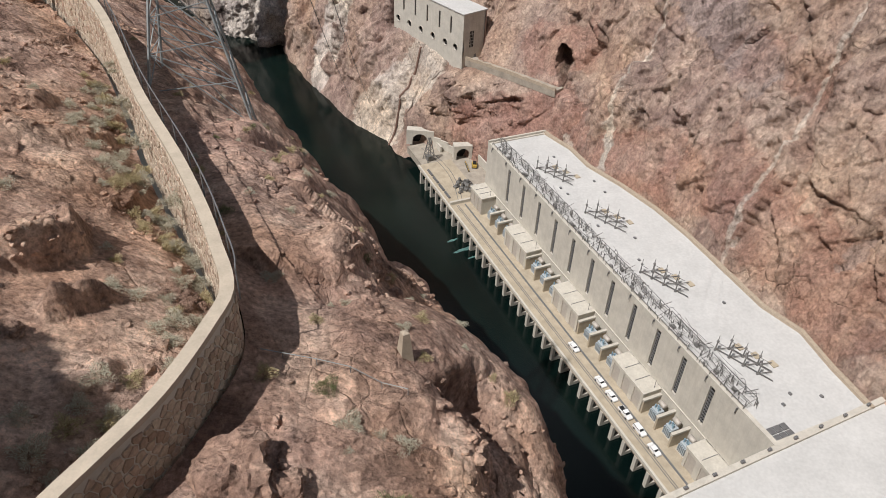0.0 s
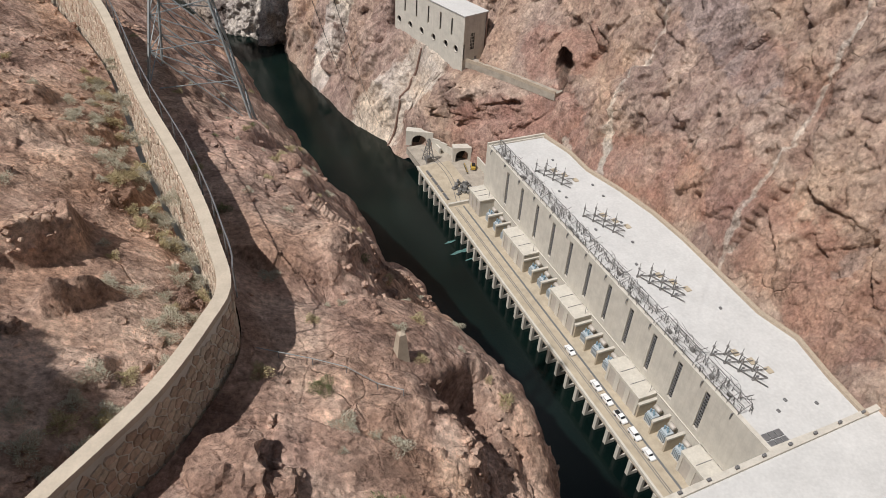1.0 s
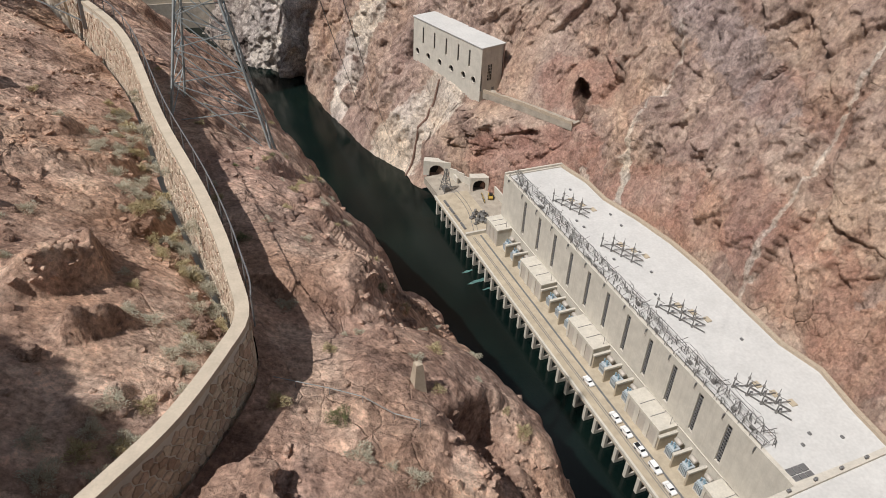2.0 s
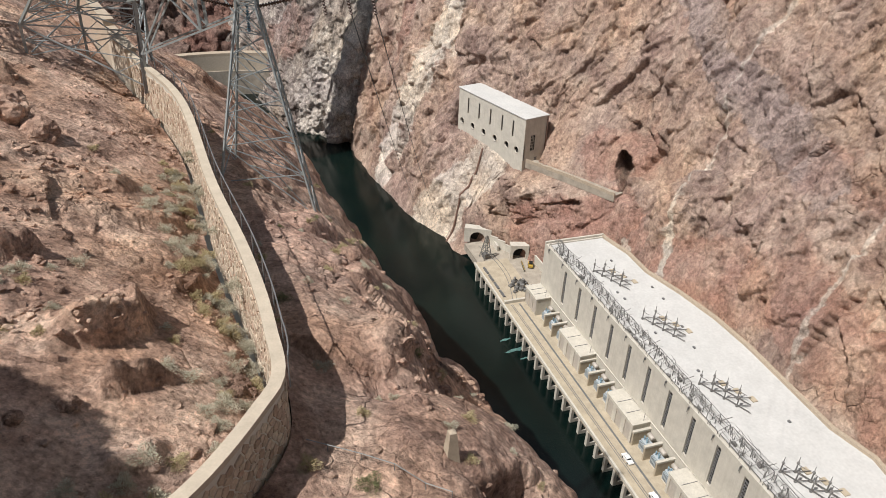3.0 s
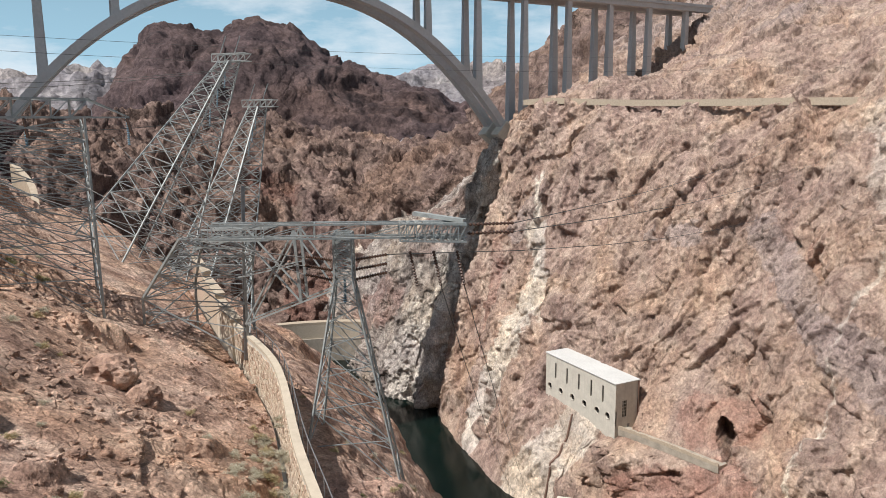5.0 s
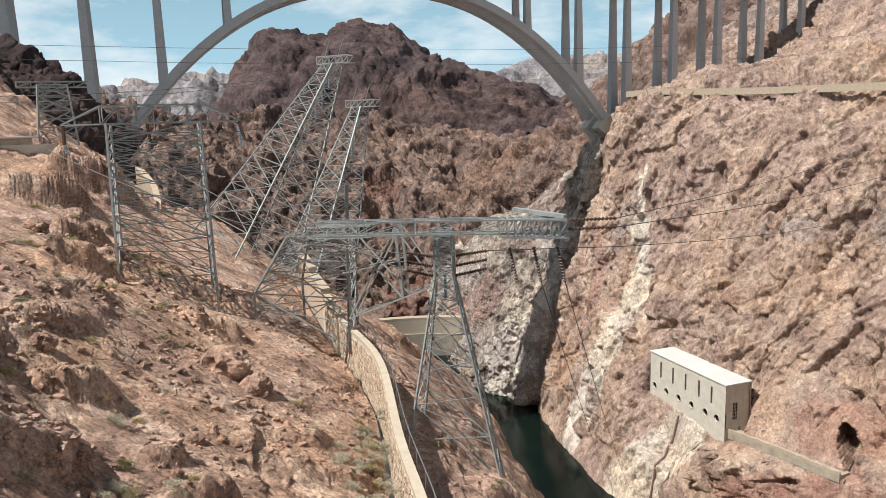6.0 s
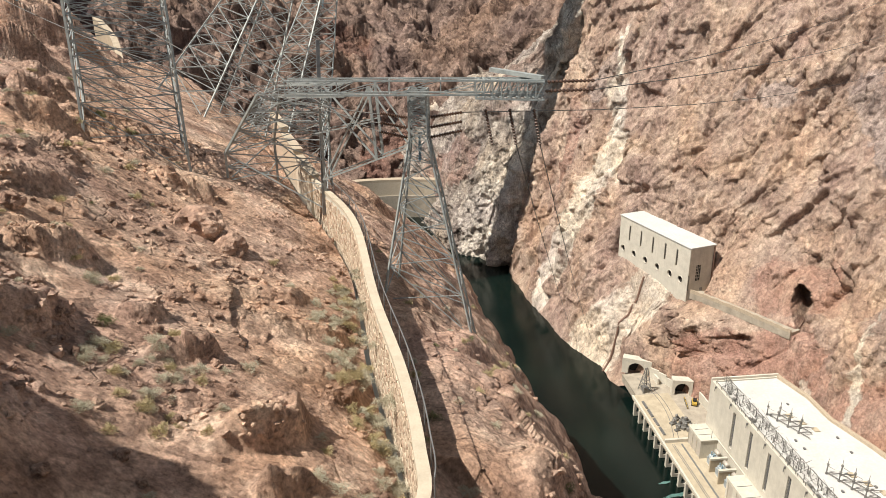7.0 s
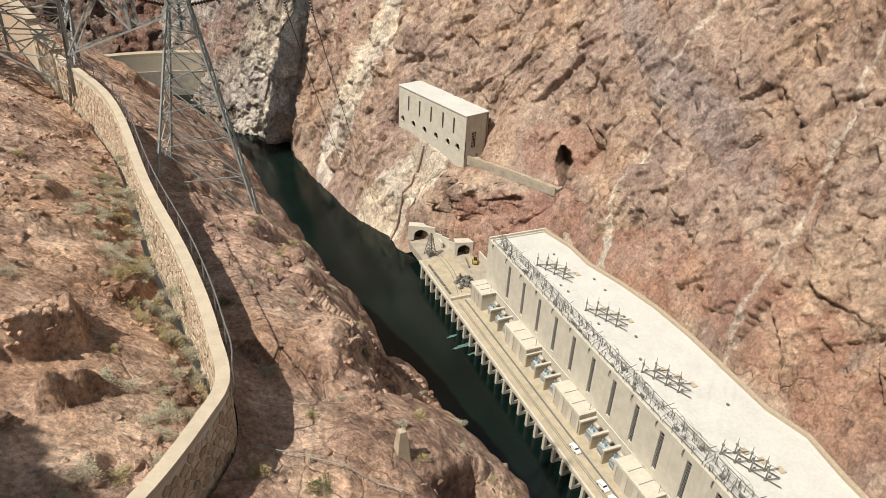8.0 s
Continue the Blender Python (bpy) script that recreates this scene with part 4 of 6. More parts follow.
def ribbon(line, w0, w1, z0, z1):
    t = np.gradient(line, axis=0)
    t /= np.linalg.norm(t, axis=1, keepdims=True)
    nn = np.stack([t[:, 1], -t[:, 0]], 1)
    vs, fs = [], []
    for p, q in zip(line, nn):
        a, b = p + q * w0, p + q * w1
        vs += [(a[0], a[1], z0), (b[0], b[1], z0), (b[0], b[1], z1), (a[0], a[1], z1)]
    for i in range(len(line) - 1):
        k = 4 * i
        for j in range(4):
            fs.append((k + j, k + (j + 1) % 4, k + 4 + (j + 1) % 4, k + 4 + j))
    fs += [(3, 2, 1, 0), (4 * len(line) - 4, 4 * len(line) - 3, 4 * len(line) - 2, 4 * len(line) - 1)]
    return vs, fs


line = wall_curve()
bwall = empty("boundary_wall", None, "curving rubble stone wall with buff concrete coping", "wall", kind="structure")
link_mesh("coping", *ribbon(line, -0.26, 0.26, 162.25, 162.5), M_COPE, bwall, "buff concrete coping")
link_mesh("body", *ribbon(line, -0.19, 0.19, 152.0, 162.25), M_CONC, bwall)

# ---- arch bridge ----
BO, BD = Vector((-116, 405, 0)), Vector((0.85, 0.5268, 0))
BN = Vector((-0.5268, 0.85, 0))


def bp(s, w, z):
    return BO + BD * s + BN * w + Vector((0, 0, z))


def bridge():
    br = empty("arch_bridge", None, "long concrete arch bridge with twin columns over the gorge", "bridge")
    bm = bmesh.new()
    beam(bm, bp(-320, 0, 263.2), bp(296, 0, 262.6), 26, 0.7)
    part("deck", bm, M_BRIDGE, br)
    for w in (-9, 9):
        bm = bmesh.new()
        beam(bm, bp(-320, w, 261.4), bp(296, w, 260.8), 5, 3.0)
        part("girder", bm, M_BRIDGE, br)
    for w in (-12.8, 12.8):
        bm = bmesh.new()
        beam(bm, bp(-320, w, 264.1), bp(296, w, 263.5), 0.35, 1.1)
        part("parapet", bm, M_BRIDGE, br)

    def arch_z(s):
        return 256.0 - 84.0 * (abs(s + 10) / 142.0) ** 2.4

    for w in (-8, 8):
        bm = bmesh.new()
        ss = np.linspace(-152.5, 132.5, 44)
        for s0, s1 in zip(ss, ss[1:]):
            a, b = bp(s0, w, arch_z(s0)), bp(s1, w, arch_z(s1))
            beam(bm, a, b + (b - a) * 0.02, 6.0, 4.2)
        part("arch_rib", bm, M_BRIDGE, br)
        bm = bmesh.new()
        box(bm, (-5, -4.5, -7), (5, 4.5, 4), 0.3)
        sk_ = part("skewback", bm, M_CONC, br, "pale concrete footing of the arch")
        sk_.matrix_world = Matrix.Translation(bp(128, w, arch_z(128))) @ pose(0, 0, 0, 0, 40, 31.8)
    for k in range(-5, 14):
        s = -160 + 33.5 * k
        for w in (-8, 8):
            z0 = arch_z(s) if -152 < s < 132 else 150
            if s > 150:
                z0 = 175 + (s - 150) * 0.3
            if 259 - z0 < 3:
                continue
            bm = bmesh.new()
            tw = 1.6 + (259 - z0) * 0.012
            vs = []
            for z, q in ((z0, tw), (259.8, 1.5)):
                for i, j in ((-1, -1), (1, -1), (1, 1), (-1, 1)):
                    vs.append(bm.verts.new(bp(s + i * q, w + j * q * 1.05, z)))
            for f in ((0, 1, 5, 4), (1, 2, 6, 5), (2, 3, 7, 6), (3, 0, 4, 7), (3, 2, 1, 0), (4, 5, 6, 7)):
                bm.faces.new([vs[i] for i in f])
            part("column", bm, M_BRIDGE, br)
    return br


bridge()

# ---- ground finder ----
bpy.context.view_layer.update()
DG = bpy.context.evaluated_depsgraph_get()


def ground(x, y, ob):
    hit, at, nrm, _ = ob.ray_cast(Vector((x, y, 420)), Vector((0, 0, -1)), depsgraph=DG)
    return at.z if hit else 160.0


# ---- valve house ----
VM = Matrix(((VL.x, VB.x, 0, VF.x), (VL.y, VB.y, 0, VF.y), (0, 0, 1, 0), (0, 0, 0, 1)))   # along the front, into the cliff


def circle_hole_panel(bm, x0, x1, z0, z1, cx, cz, r, y, depth, seg=20):
    """A wall panel with a round hole of some depth."""
    out, ring, back = [], [], []
    for k in range(seg):
        a = 2 * math.pi * (k + 0.5) / seg
        c, s = math.cos(a), math.sin(a)
        t = min((x1 - cx) / c if c > 0 else (x0 - cx) / c if c < 0 else 1e9, (z1 - cz) / s if s > 0 else (z0 - cz) / s if s < 0 else 1e9)
        out.append(bm.verts.new((cx + c * t, y, cz + s * t)))
        ring.append(bm.verts.new((cx + c * r, y, cz + s * r)))
        back.append(bm.verts.new((cx + c * r, y + depth, cz + s * r)))
    for k in range(seg):
        j = (k + 1) % seg
        bm.faces.new((out[k], out[j], ring[j], ring[k]))
        bm.faces.new((ring[k], ring[j], back[j], back[k]))
    # corners left open by the straight cuts
    for cxr, czr in ((x0, z0), (x1, z0), (x1, z1), (x0, z1)):
        best = sorted(range(seg), key=lambda k: (out[k].co - Vector((cxr, y, czr))).length)[:2]
        v = bm.verts.new((cxr, y, czr))
        bm.faces.new((out[best[0]], out[best[1]], v))


def valve_house():
    vh = empty("valve_house", VM, "cream concrete valve house on the cliff with round ports", "building")
    L, D, Z0, Z1 = 52.2, 13.3, 36.0, 69.0
    cols = [3.2 + 9.1 * i for i in range(6)]
    bm = bmesh.new()
    # lower band with ports, upper band with slit windows
    zb, zm = 57.0, 61.6
    es = [0.0] + [(a + b) / 2 for a, b in zip(cols, cols[1:])] + [L]
    cols = [(a + b) / 2 for a, b in zip(es, es[1:])]
    cols[0], cols[-1] = 5.0, L - 3.6
    for c, a, b in zip(cols, es, es[1:]):
        pb = bmesh.new()
        circle_hole_panel(pb, a, b, 49.5, 56.5, c, 53.2, 1.5, 0.0, 0.6)
        part("port_panel", pb, M_CONC, vh)
    box(bm, (0, 0, Z0), (L, D, 49.5))
    part("base", bm, M_CONC, vh)
    bm = bmesh.new()
    slits = [(a + b) / 2 for a, b in zip(cols, cols[1:])]
    e = [0.0] + [q for s in slits for q in (s - 0.55, s + 0.55)] + [L]
    for i in range(0, len(e), 2):
        pb = bmesh.new()
        box(pb, (e[i], 0.0, 56.5), (e[i + 1], 0.8, 66.0))
        part("wall_pier", pb, M_CONC, vh)
    for s in slits:
        pb = bmesh.new()
        box(pb, (s - 0.55, 0.0, 56.5), (s + 0.55, 0.8, 58.2))
        part("slit_sill", pb, M_CONC, vh)
    box(bm, (0, 0, 66.0), (L, 0.8, Z1))
    part("top_band", bm, M_CONC, vh)
    bm = bmesh.new()
    box(bm, (L - 0.8, 0.8, 49.5), (L, D, Z1))
    part("end_wall", bm, M_CONC, vh)
    bm = bmesh.new()
    box(bm, (0.0, 0.8, 49.5), (0.8, 3.9, Z1))
    box(bm, (0.0, 6.3, 49.5), (0.8, D, Z1))
    box(bm, (0.0, 3.9, 49.5), (0.8, 6.3, 53.5))
    box(bm, (0.0, 3.9, 61.0), (0.8, 6.3, Z1))
    part("end_wall", bm, M_CONC, vh)
    bm = bmesh.new()
    box(bm, (0.3, 3.9, 53.5), (0.45, 6.3, 61.0))
    w = part("window", bm, M_DARK, vh, "dark steel end window")
    bm = bmesh.new()
    for y in (4.7, 5.5):
        box(bm, (0.1, y - 0.08, 53.5), (0.3, y + 0.08, 61.0))
    for z in (55, 56.5, 58, 59.5):
        box(bm, (0.1, 3.9, z - 0.08), (0.3, 6.3, z + 0.08))
    part("glazing_bar", bm, M_CONC, w)
    bm = bmesh.new()
    box(bm, (-0.05, 6.9, 45.5), (0.02, 8.3, 50.0))
    part("door", bm, M_DARKSTEEL, vh, "dark service door")
    # black sheet close behind ports and slits, painting the unlit inside
    bm = bmesh.new()
    box(bm, (0.8, 0.9, 49.5), (L - 0.8, 1.2, 66.0))
    part("opening_shade", bm, M_DARK, vh)
    bm = bmesh.new()
    box(bm, (-0.35, -0.35, Z1), (L + 0.35, D + 0.2, Z1 + 0.55), 0.06)
    part("roof", bm, M_ROOF, vh, "white flat roof")
    for c in cols:
        bm = bmesh.new()
        pts = [(c + math.cos(a * math.pi / 10) * 1.62, -0.06, 53.2 + math.sin(a * math.pi / 10) * 1.62) for a in range(21)]
        tube(bm, pts, 0.16, 5)
        part("port_ring", bm, M_CONC, vh)
    bm = bmesh.new()
    tube(bm, [(-0.3, 12.6, 40), (-0.3, 12.6, 69)], 0.35, 8)
    part("drain_pipe", bm, plain_rust, vh, "rusty brown drain pipe")
    return vh


plain_rust = plain_material("rusty_pipe", (0.20, 0.12, 0.09), 0.7, 0.2)
valve_house()

# outlet pipe down the rock below it
ob = new("penstock_drain")
tagged(ob, "dark weathered pipe running down the pale rock", "pipe")
bpy.context.view_layer.update()
run = []
for k in range(15):
    t = k / 14
    p = Vector((28.6, 329.0, 0)).lerp(Vector((10.6, 315.0, 0)), t + 0.05 * math.sin(t * 7)) - VB * 60
    p.z = 48.4 - 49.0 * t
    hit, at, nrm, _ = cliff.ray_cast(p, VB, distance=120)
    if hit:
        run.append(at - VB * 0.35)
bm = bmesh.new()
tube(bm, run, 0.5, 8)
part("pipe", bm, plain_rust, ob)

# ledge walk from the valve house to the cave
walkway = empty("cliff_walk", None, "narrow concrete ledge walk with parapet to a cave", "walkway", kind="structure")
LW = [(48.5, 308, 48), (57.5, 300, 48), (68, 289.5, 48), (76, 281, 48), (82.5, 274, 48)]
lp = pchip(np.arange(5.0), np.array(LW, float), np.linspace(0, 4, 60))[:, :2]
lp += 0.25 * np.stack([fbm(np.c_[lp, np.zeros(60)] / 2.0, 3, 611), fbm(np.c_[lp, np.zeros(60)] / 2.0, 3, 612)], 1)
link_mesh("path", *ribbon(lp, -5.5, 0.4, 45.6, 48.4), M_YARD, walkway)
vs, fs = ribbon(lp, -0.15, 0.45, 48.4, 49.7)
low = 0.9 * np.clip(fbm(np.c_[lp, np.zeros(60)] / 3.0, 4, 613), -1, 0.35)
link_mesh("parapet", [(x, y, z + (low[k // 4] if z > 49 else 0)) for k, (x, y, z) in enumerate(vs)], fs, M_CAP, walkway, "worn low stone parapet")

# ---- yard and tunnels at the far end of the powerhouse ----
yard = empty("yard_slab", PM, "dusty concrete yard beside the powerhouse", "yard", kind="structure")
bm = bmesh.new()
box(bm, (161.2, 0, 4.5), (214, 14, 8.02))
box(bm, (196, -14.5, 4.5), (214, 0, 8.02))
part("paving", bm, M_YARD, yard)


def portal(name, m, w, h, aw, ah, depth, label):
    """A tunnel mouth: a wall with an arched opening."""
    ob = empty(name, m, label, "tunnel", group="tunnel portals")
    bm = bmesh.new()
    n = 12
    spring = ah - aw / 2
    arch = [(-aw / 2, 0)] + [(-aw / 2 * math.cos(math.pi * k / n), spring + aw / 2 * math.sin(math.pi * k / n)) for k in range(n + 1)] + [(aw / 2, 0)]
    outer = [(-w / 2, 0)] + [(-w / 2 + w * k / n, h) for k in range(n + 1)] + [(w / 2, 0)]
    A = [bm.verts.new((x, 0, z)) for x, z in arch]
    O = [bm.verts.new((x, 0, z)) for x, z in outer]
    I = [bm.verts.new((x, depth, z)) for x, z in arch]
    B = [bm.verts.new((x, depth, z)) for x, z in outer]
    for k in range(len(A) - 1):
        bm.faces.new((O[k], O[k + 1], A[k + 1], A[k]))
        bm.faces.new((A[k], A[k + 1], I[k + 1], I[k]))
        bm.faces.new((B[k], B[k + 1], O[k + 1], O[k]))
    part("arch_wall", bm, M_CONC, ob)
    # black panel closes the short arch, in place of a tunnel's darkness
    bm = bmesh.new()
    box(bm, (-aw / 2 - 0.2, depth - 0.3, 0), (aw / 2 + 0.2, depth, ah + 0.1))
    part("bore_shade_panel", bm, M_DARK, ob)
    return ob


portal("tunnel_portal", PM @ pose(212.9, -8.5, 8.0, 0, 0, -62), 13.0, 7.6, 7.4, 5.8, 4.0, "pale concrete tunnel mouth with dark arch")
portal("tunnel_portal", PM @ pose(193.4, 5.0, 8.0, 0, 0, -75), 8.6, 7.2, 6.0, 5.8, 4.0, "grey concrete tunnel mouth behind the yard")

bm = bmesh.new()
tw = [(209.5, -3.2, 13.2), (206.5, -0.6, 12.6), (203.0, 1.6, 11.6), (199.6, 3.4, 11.2)]
for (s0, w0, z0), (s1, w1, z1) in zip(tw, tw[1:]):
    beam(bm, (s0, w0, (z0 + 7) / 2), (s1, w1, (z0 + 7) / 2), 0.7, z0 - 7)
part("tunnel_wall", bm, M_CONC, yard)

# ---- annexes and transformers along the deck ----
M_TANK = plain_material("pale_blue_grey_paint", (0.42, 0.47, 0.50), 0.5, 0.1, 0.12, 1.5)
M_CONS = plain_material("tan_grey_paint", (0.45, 0.41, 0.36), 0.55, 0.1, 0.12, 1.5)
M_PORC = plain_material("brown_porcelain", (0.09, 0.05, 0.035), 0.25)
M_PORCB = plain_material("blue_grey_glass", (0.20, 0.30, 0.36), 0.2)


def annex(s0, s1, lab):
    a = empty("annex", PM @ pose(s0, -6.6, 8.0), lab, "building", group="annexes along the deck")
    L = s1 - s0
    doors = [L * k / 3 + L / 6 for k in range(3)]
    e = [0.0] + [q for d in doors for q in (d - 1.7, d + 1.7)] + [L]
    pieces = [("pier", (e[i], 0, 0), (e[i + 1], 0.5, 6.6)) for i in range(0, len(e), 2)]
    pieces += [("lintel", (0, 0, 6.6), (L, 0.5, 7.55)), ("end_wall", (0, 0.5, 0), (0.5, 6.6, 7.55)), ("end_wall", (L - 0.5, 0.5, 0), (L, 6.6, 7.55))]
    for nm, lo, hi in pieces:
        bm = bmesh.new()
        box(bm, lo, hi)
        part(nm, bm, M_CONC, a)
    for d in doors:
        bm = bmesh.new()
        box(bm, (d - 1.7, 0.3, 0), (d + 1.7, 0.4, 6.6))
        part("door", bm, M_CONS, a, "recessed grey bay door")
    bm = bmesh.new()
    box(bm, (-0.25, -0.25, 7.55), (L + 0.25, 6.55, 8.15), 0.05)
    part("roof", bm, M_CONC, a)
    for k in (1, 2):
        bm = bmesh.new()
        box(bm, (L * k / 3 - 0.08, 0.6, 8.15), (L * k / 3 + 0.08, 6.0, 8.3))
        part("roof_joint", bm, M_DARKSTEEL, a)
    bm = bmesh.new()
    tube(bm, [(0.9, 4.4, 8.1), (0.9, 4.4, 11.2)], 0.09, 6)
    part("lamp_post", bm, M_DARKSTEEL, a)
    return a


for s0, s1 in ((2.5, 18.6), (39.0, 55.2), (75.8, 92.2), (112.2, 129.2), (150.2, 160.6)):
    annex(s0, s1, "flat-roofed cream concrete annex on the deck")


def transformer():
    t = empty("transformer", PM, "bulky pale blue-grey power transformer with conservator tank", "transformer", group="transformers")
    bm = bmesh.new()
    box(bm, (-1.5, -1.3, 0.4), (1.5, 1.3, 4.2), 0.15)
    part("tank", bm, M_TANK, t)
    bm = bmesh.new()
    box(bm, (-1.8, -1.6, 0), (1.8, 1.6, 0.4))
    part("plinth", bm, M_CONC, t)
    for k in range(5):
        bm = bmesh.new()
        box(bm, (-1.3 + 0.6 * k, -1.9, 0.9), (-1.0 + 0.6 * k, -1.3, 3.6), 0.05)
        part("radiator", bm, M_TANK, t)
    bm = bmesh.new()
    tube(bm, [(-1.35, 1.2, 5.6), (-1.2, 1.2, 5.6), (1.2, 1.2, 5.6), (1.35, 1.2, 5.6)], [0.5, 0.85, 0.85, 0.5], 12)
    part("conservator", bm, M_CONS, t, "tan cylindrical conservator tank", True)
    for k, (x, y) in enumerate(((-0.8, -0.6), (0.0, -0.2), (0.8, -0.6))):
        bm = bmesh.new()
        z = [4.2 + 0.16 * i for i in range(10)]
        tube(bm, [(x, y, q) for q in z], [0.26 if i % 2 else 0.14 for i in range(10)], 8)
        part("bushing", bm, M_PORCB, t, "ribbed glazed bushing")
    return t


def bay_wall():
    b = empty("bay_wall", PM, "ochre concrete fire wall between transformers", "wall", group="transformer bay walls")
    bm = bmesh.new()
    box(bm, (-0.35, -3.0, 0), (0.35, 3.2, 5.6), 0.05)
    part("panel", bm, M_DECK, b)
    bm = bmesh.new()
    box(bm, (-0.5, -3.2, 5.2), (0.5, 3.4, 6.0), 0.05)
    part("cap", bm, M_CONC, b)
    return b


tr, bw = transformer(), bay_wall()
first = True
for base in (18.6, 55.2, 92.2, 129.2):
    for k in range(3):
        s = base + 2.9 + 6.8 * k
        if first:
            tr.matrix_world, bw.matrix_world = PM @ pose(s, -3.2, 8.0), PM @ pose(s + 3.4, -3.4, 8.0)
            first = False
        else:
            copy_thing(tr, PM).matrix_world = PM @ pose(s, -3.2, 8.0)
            if k < 2 or base < 100:
                copy_thing(bw, PM).matrix_world = PM @ pose(s + 3.4, -3.4, 8.0)

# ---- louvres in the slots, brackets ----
# near-black backing gives each slot its shade by colour
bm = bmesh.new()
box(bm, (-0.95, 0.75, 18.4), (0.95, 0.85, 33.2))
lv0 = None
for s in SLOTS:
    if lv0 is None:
        lv0 = part("slot_shade", bm, M_DARK, house)
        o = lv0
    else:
        o = new("slot_shade", lv0.data)
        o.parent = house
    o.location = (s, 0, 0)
bm = bmesh.new()
box(bm, (-0.95, 0.35, -0.16), (0.95, 0.7, 0.16))
box(bm, (-0.12, 0.3, -0.6), (0.12, 0.36, 0.6))
sl0 = None
for s in SLOTS:
    for k in range(11):
        if sl0 is None:
            sl0 = part("louvre", bm, M_DARKSTEEL, house)
            o = sl0
        else:
            o = new("louvre", sl0.data)
            o.parent = house
        o.location = (s, 0, 19.4 + 1.2 * k)
bm = bmesh.new()
box(bm, (-0.12, -0.7, -0.9), (0.12, 0.0, 0.0))
box(bm, (-0.10, -0.75, -1.9), (0.10, -0.6, -0.9))
br0 = None
for i in range(13):
    s = 10.5 + 11.9 * i + 3.0
    if br0 is None:
        br0 = part("bracket", bm, M_DARKSTEEL, house)
        o = br0
    else:
        o = new("bracket", br0.data)
        o.parent = house
    o.location = (s, 0, roof_z + 0.3)
# parapet along the cliff side of the roof
bl = np.array([(a, b) for a, b in BACK])
vs, fs = ribbon(bl, -0.5, 0.9, 33.0, 36.0)
link_mesh("roof_kerb", vs, fs, M_CAP, house, "buff kerb along the cliff side")
bm = bmesh.new()
box(bm, (160.2, 0, 35.5), (161, 26.4, 36.4))
part("roof_edge", bm, M_CONC, house)

# ---- switchgear on the roof ----
M_BUS = plain_material("weathered_grey_steel", (0.20, 0.195, 0.185), 0.6, 0.3, 0.3, 1.2)

def bus_rack(s0, s1):
    """Loose bus structure along the river edge of the roof: portal frames, post insulators, tubes and drooping leads."""
    r = empty("bus_rack", PM, "grey steel bus rack with insulators on the roof edge", "switchgear", group="bus racks on the roof")
    rnd = random.Random(int(s0 * 10))
    n = max(2, round((s1 - s0) / 4.4))
    xs = [s0 + (s1 - s0) * i / n for i in range(n + 1)]
    for y, z in ((0.5, 36.6), (4.4, 38.2)):
        bm = bmesh.new()
        beam(bm, (s0, y, z), (s1, y, z), 0.13)
        part("rail", bm, M_BUS, r)
    for x in xs:
        bm = bmesh.new()
        beam(bm, (x, 0.5, 35), (x, 0.5, 36.7), 0.13)
        beam(bm, (x, 4.4, 35), (x, 4.4, 38.3), 0.15)
        beam(bm, (x, 0.5, 36.6), (x, 4.4, 38.2), 0.11)
        beam(bm, (x - 0.9, 4.4, 35), (x, 4.4, 38.0), 0.08)
        part("frame", bm, M_BUS, r)
    for k in range(int((s1 - s0) / 0.9)):
        x, y = rnd.uniform(s0, s1), rnd.choice((0.9, 1.6, 2.4, 3.2, 4.2, 5.2)) + rnd.uniform(-0.2, 0.2)
        h = rnd.uniform(0.8, 2.6)
        bm = bmesh.new()
        tube(bm, [(x, y, 35.0), (x, y, 35.4), (x, y, 35.4), (x, y, 35.0 + h)], [0.2, 0.2, 0.12, 0.09], 6)
        if k % 3 == 0:
            beam(bm, (x - 1.0, y, 35.0 + h), (x + 1.0, y + rnd.uniform(-0.9, 0.9), 35.0 + h), 0.08)
        part("insulator", bm, M_BUS, r)
    for k in range(9):
        y, z = rnd.uniform(0.6, 5.4), rnd.uniform(36.6, 39.4)
        a, b = sorted((rnd.uniform(s0, s1), rnd.uniform(s0, s1)))
        if b - a < 4:
            a, b = s0, s1
        bm = bmesh.new()
        dy = rnd.uniform(-1.2, 1.2)
        tube(bm, [(a + (b - a) * i / 6, y + dy * i / 6, z - 0.8 * math.sin(math.pi * i / 6) * rnd.uniform(0.6, 1.2)) for i in range(7)], 0.06, 5)
        part("conductor", bm, M_BUS, r)
    for k in range(4):
        x, y = rnd.uniform(s0 + 1, s1 - 1), rnd.uniform(2.5, 5.0)
        bm = bmesh.new()
        pts = [(x + 2.6 * i / 8 - 1.3, y + rnd.uniform(-0.1, 0.1), 37.2 + 2.0 * math.sin(math.pi * i / 8)) for i in range(9)]
        tube(bm, pts, 0.07, 5)
        part("bus_loop", bm, M_BUS, r)
    for k in range(2):
        x, y = rnd.uniform(s0 + 2, s1 - 2), rnd.uniform(1.5, 4.5)
        bm = bmesh.new()
        box(bm, (x - 0.7, y - 0.4, 35.0), (x + 0.7, y + 0.4, 36.1), 0.06)
        part("breaker_tank", bm, M_BUS, r)
    bm = bmesh.new()
    beam(bm, (xs[1], 5.0, 35.4), (xs[1] - 2.2, 6.6, 38.4), 0.28, 0.1)
    part("ladder", bm, M_BUS, r)
    return r


for s0, s1 in ((12.5, 30), (31, 48), (49, 66.5), (67.5, 85), (86, 103.5), (104.5, 122), (123, 140), (141, 158)):
    bus_rack(s0, s1)


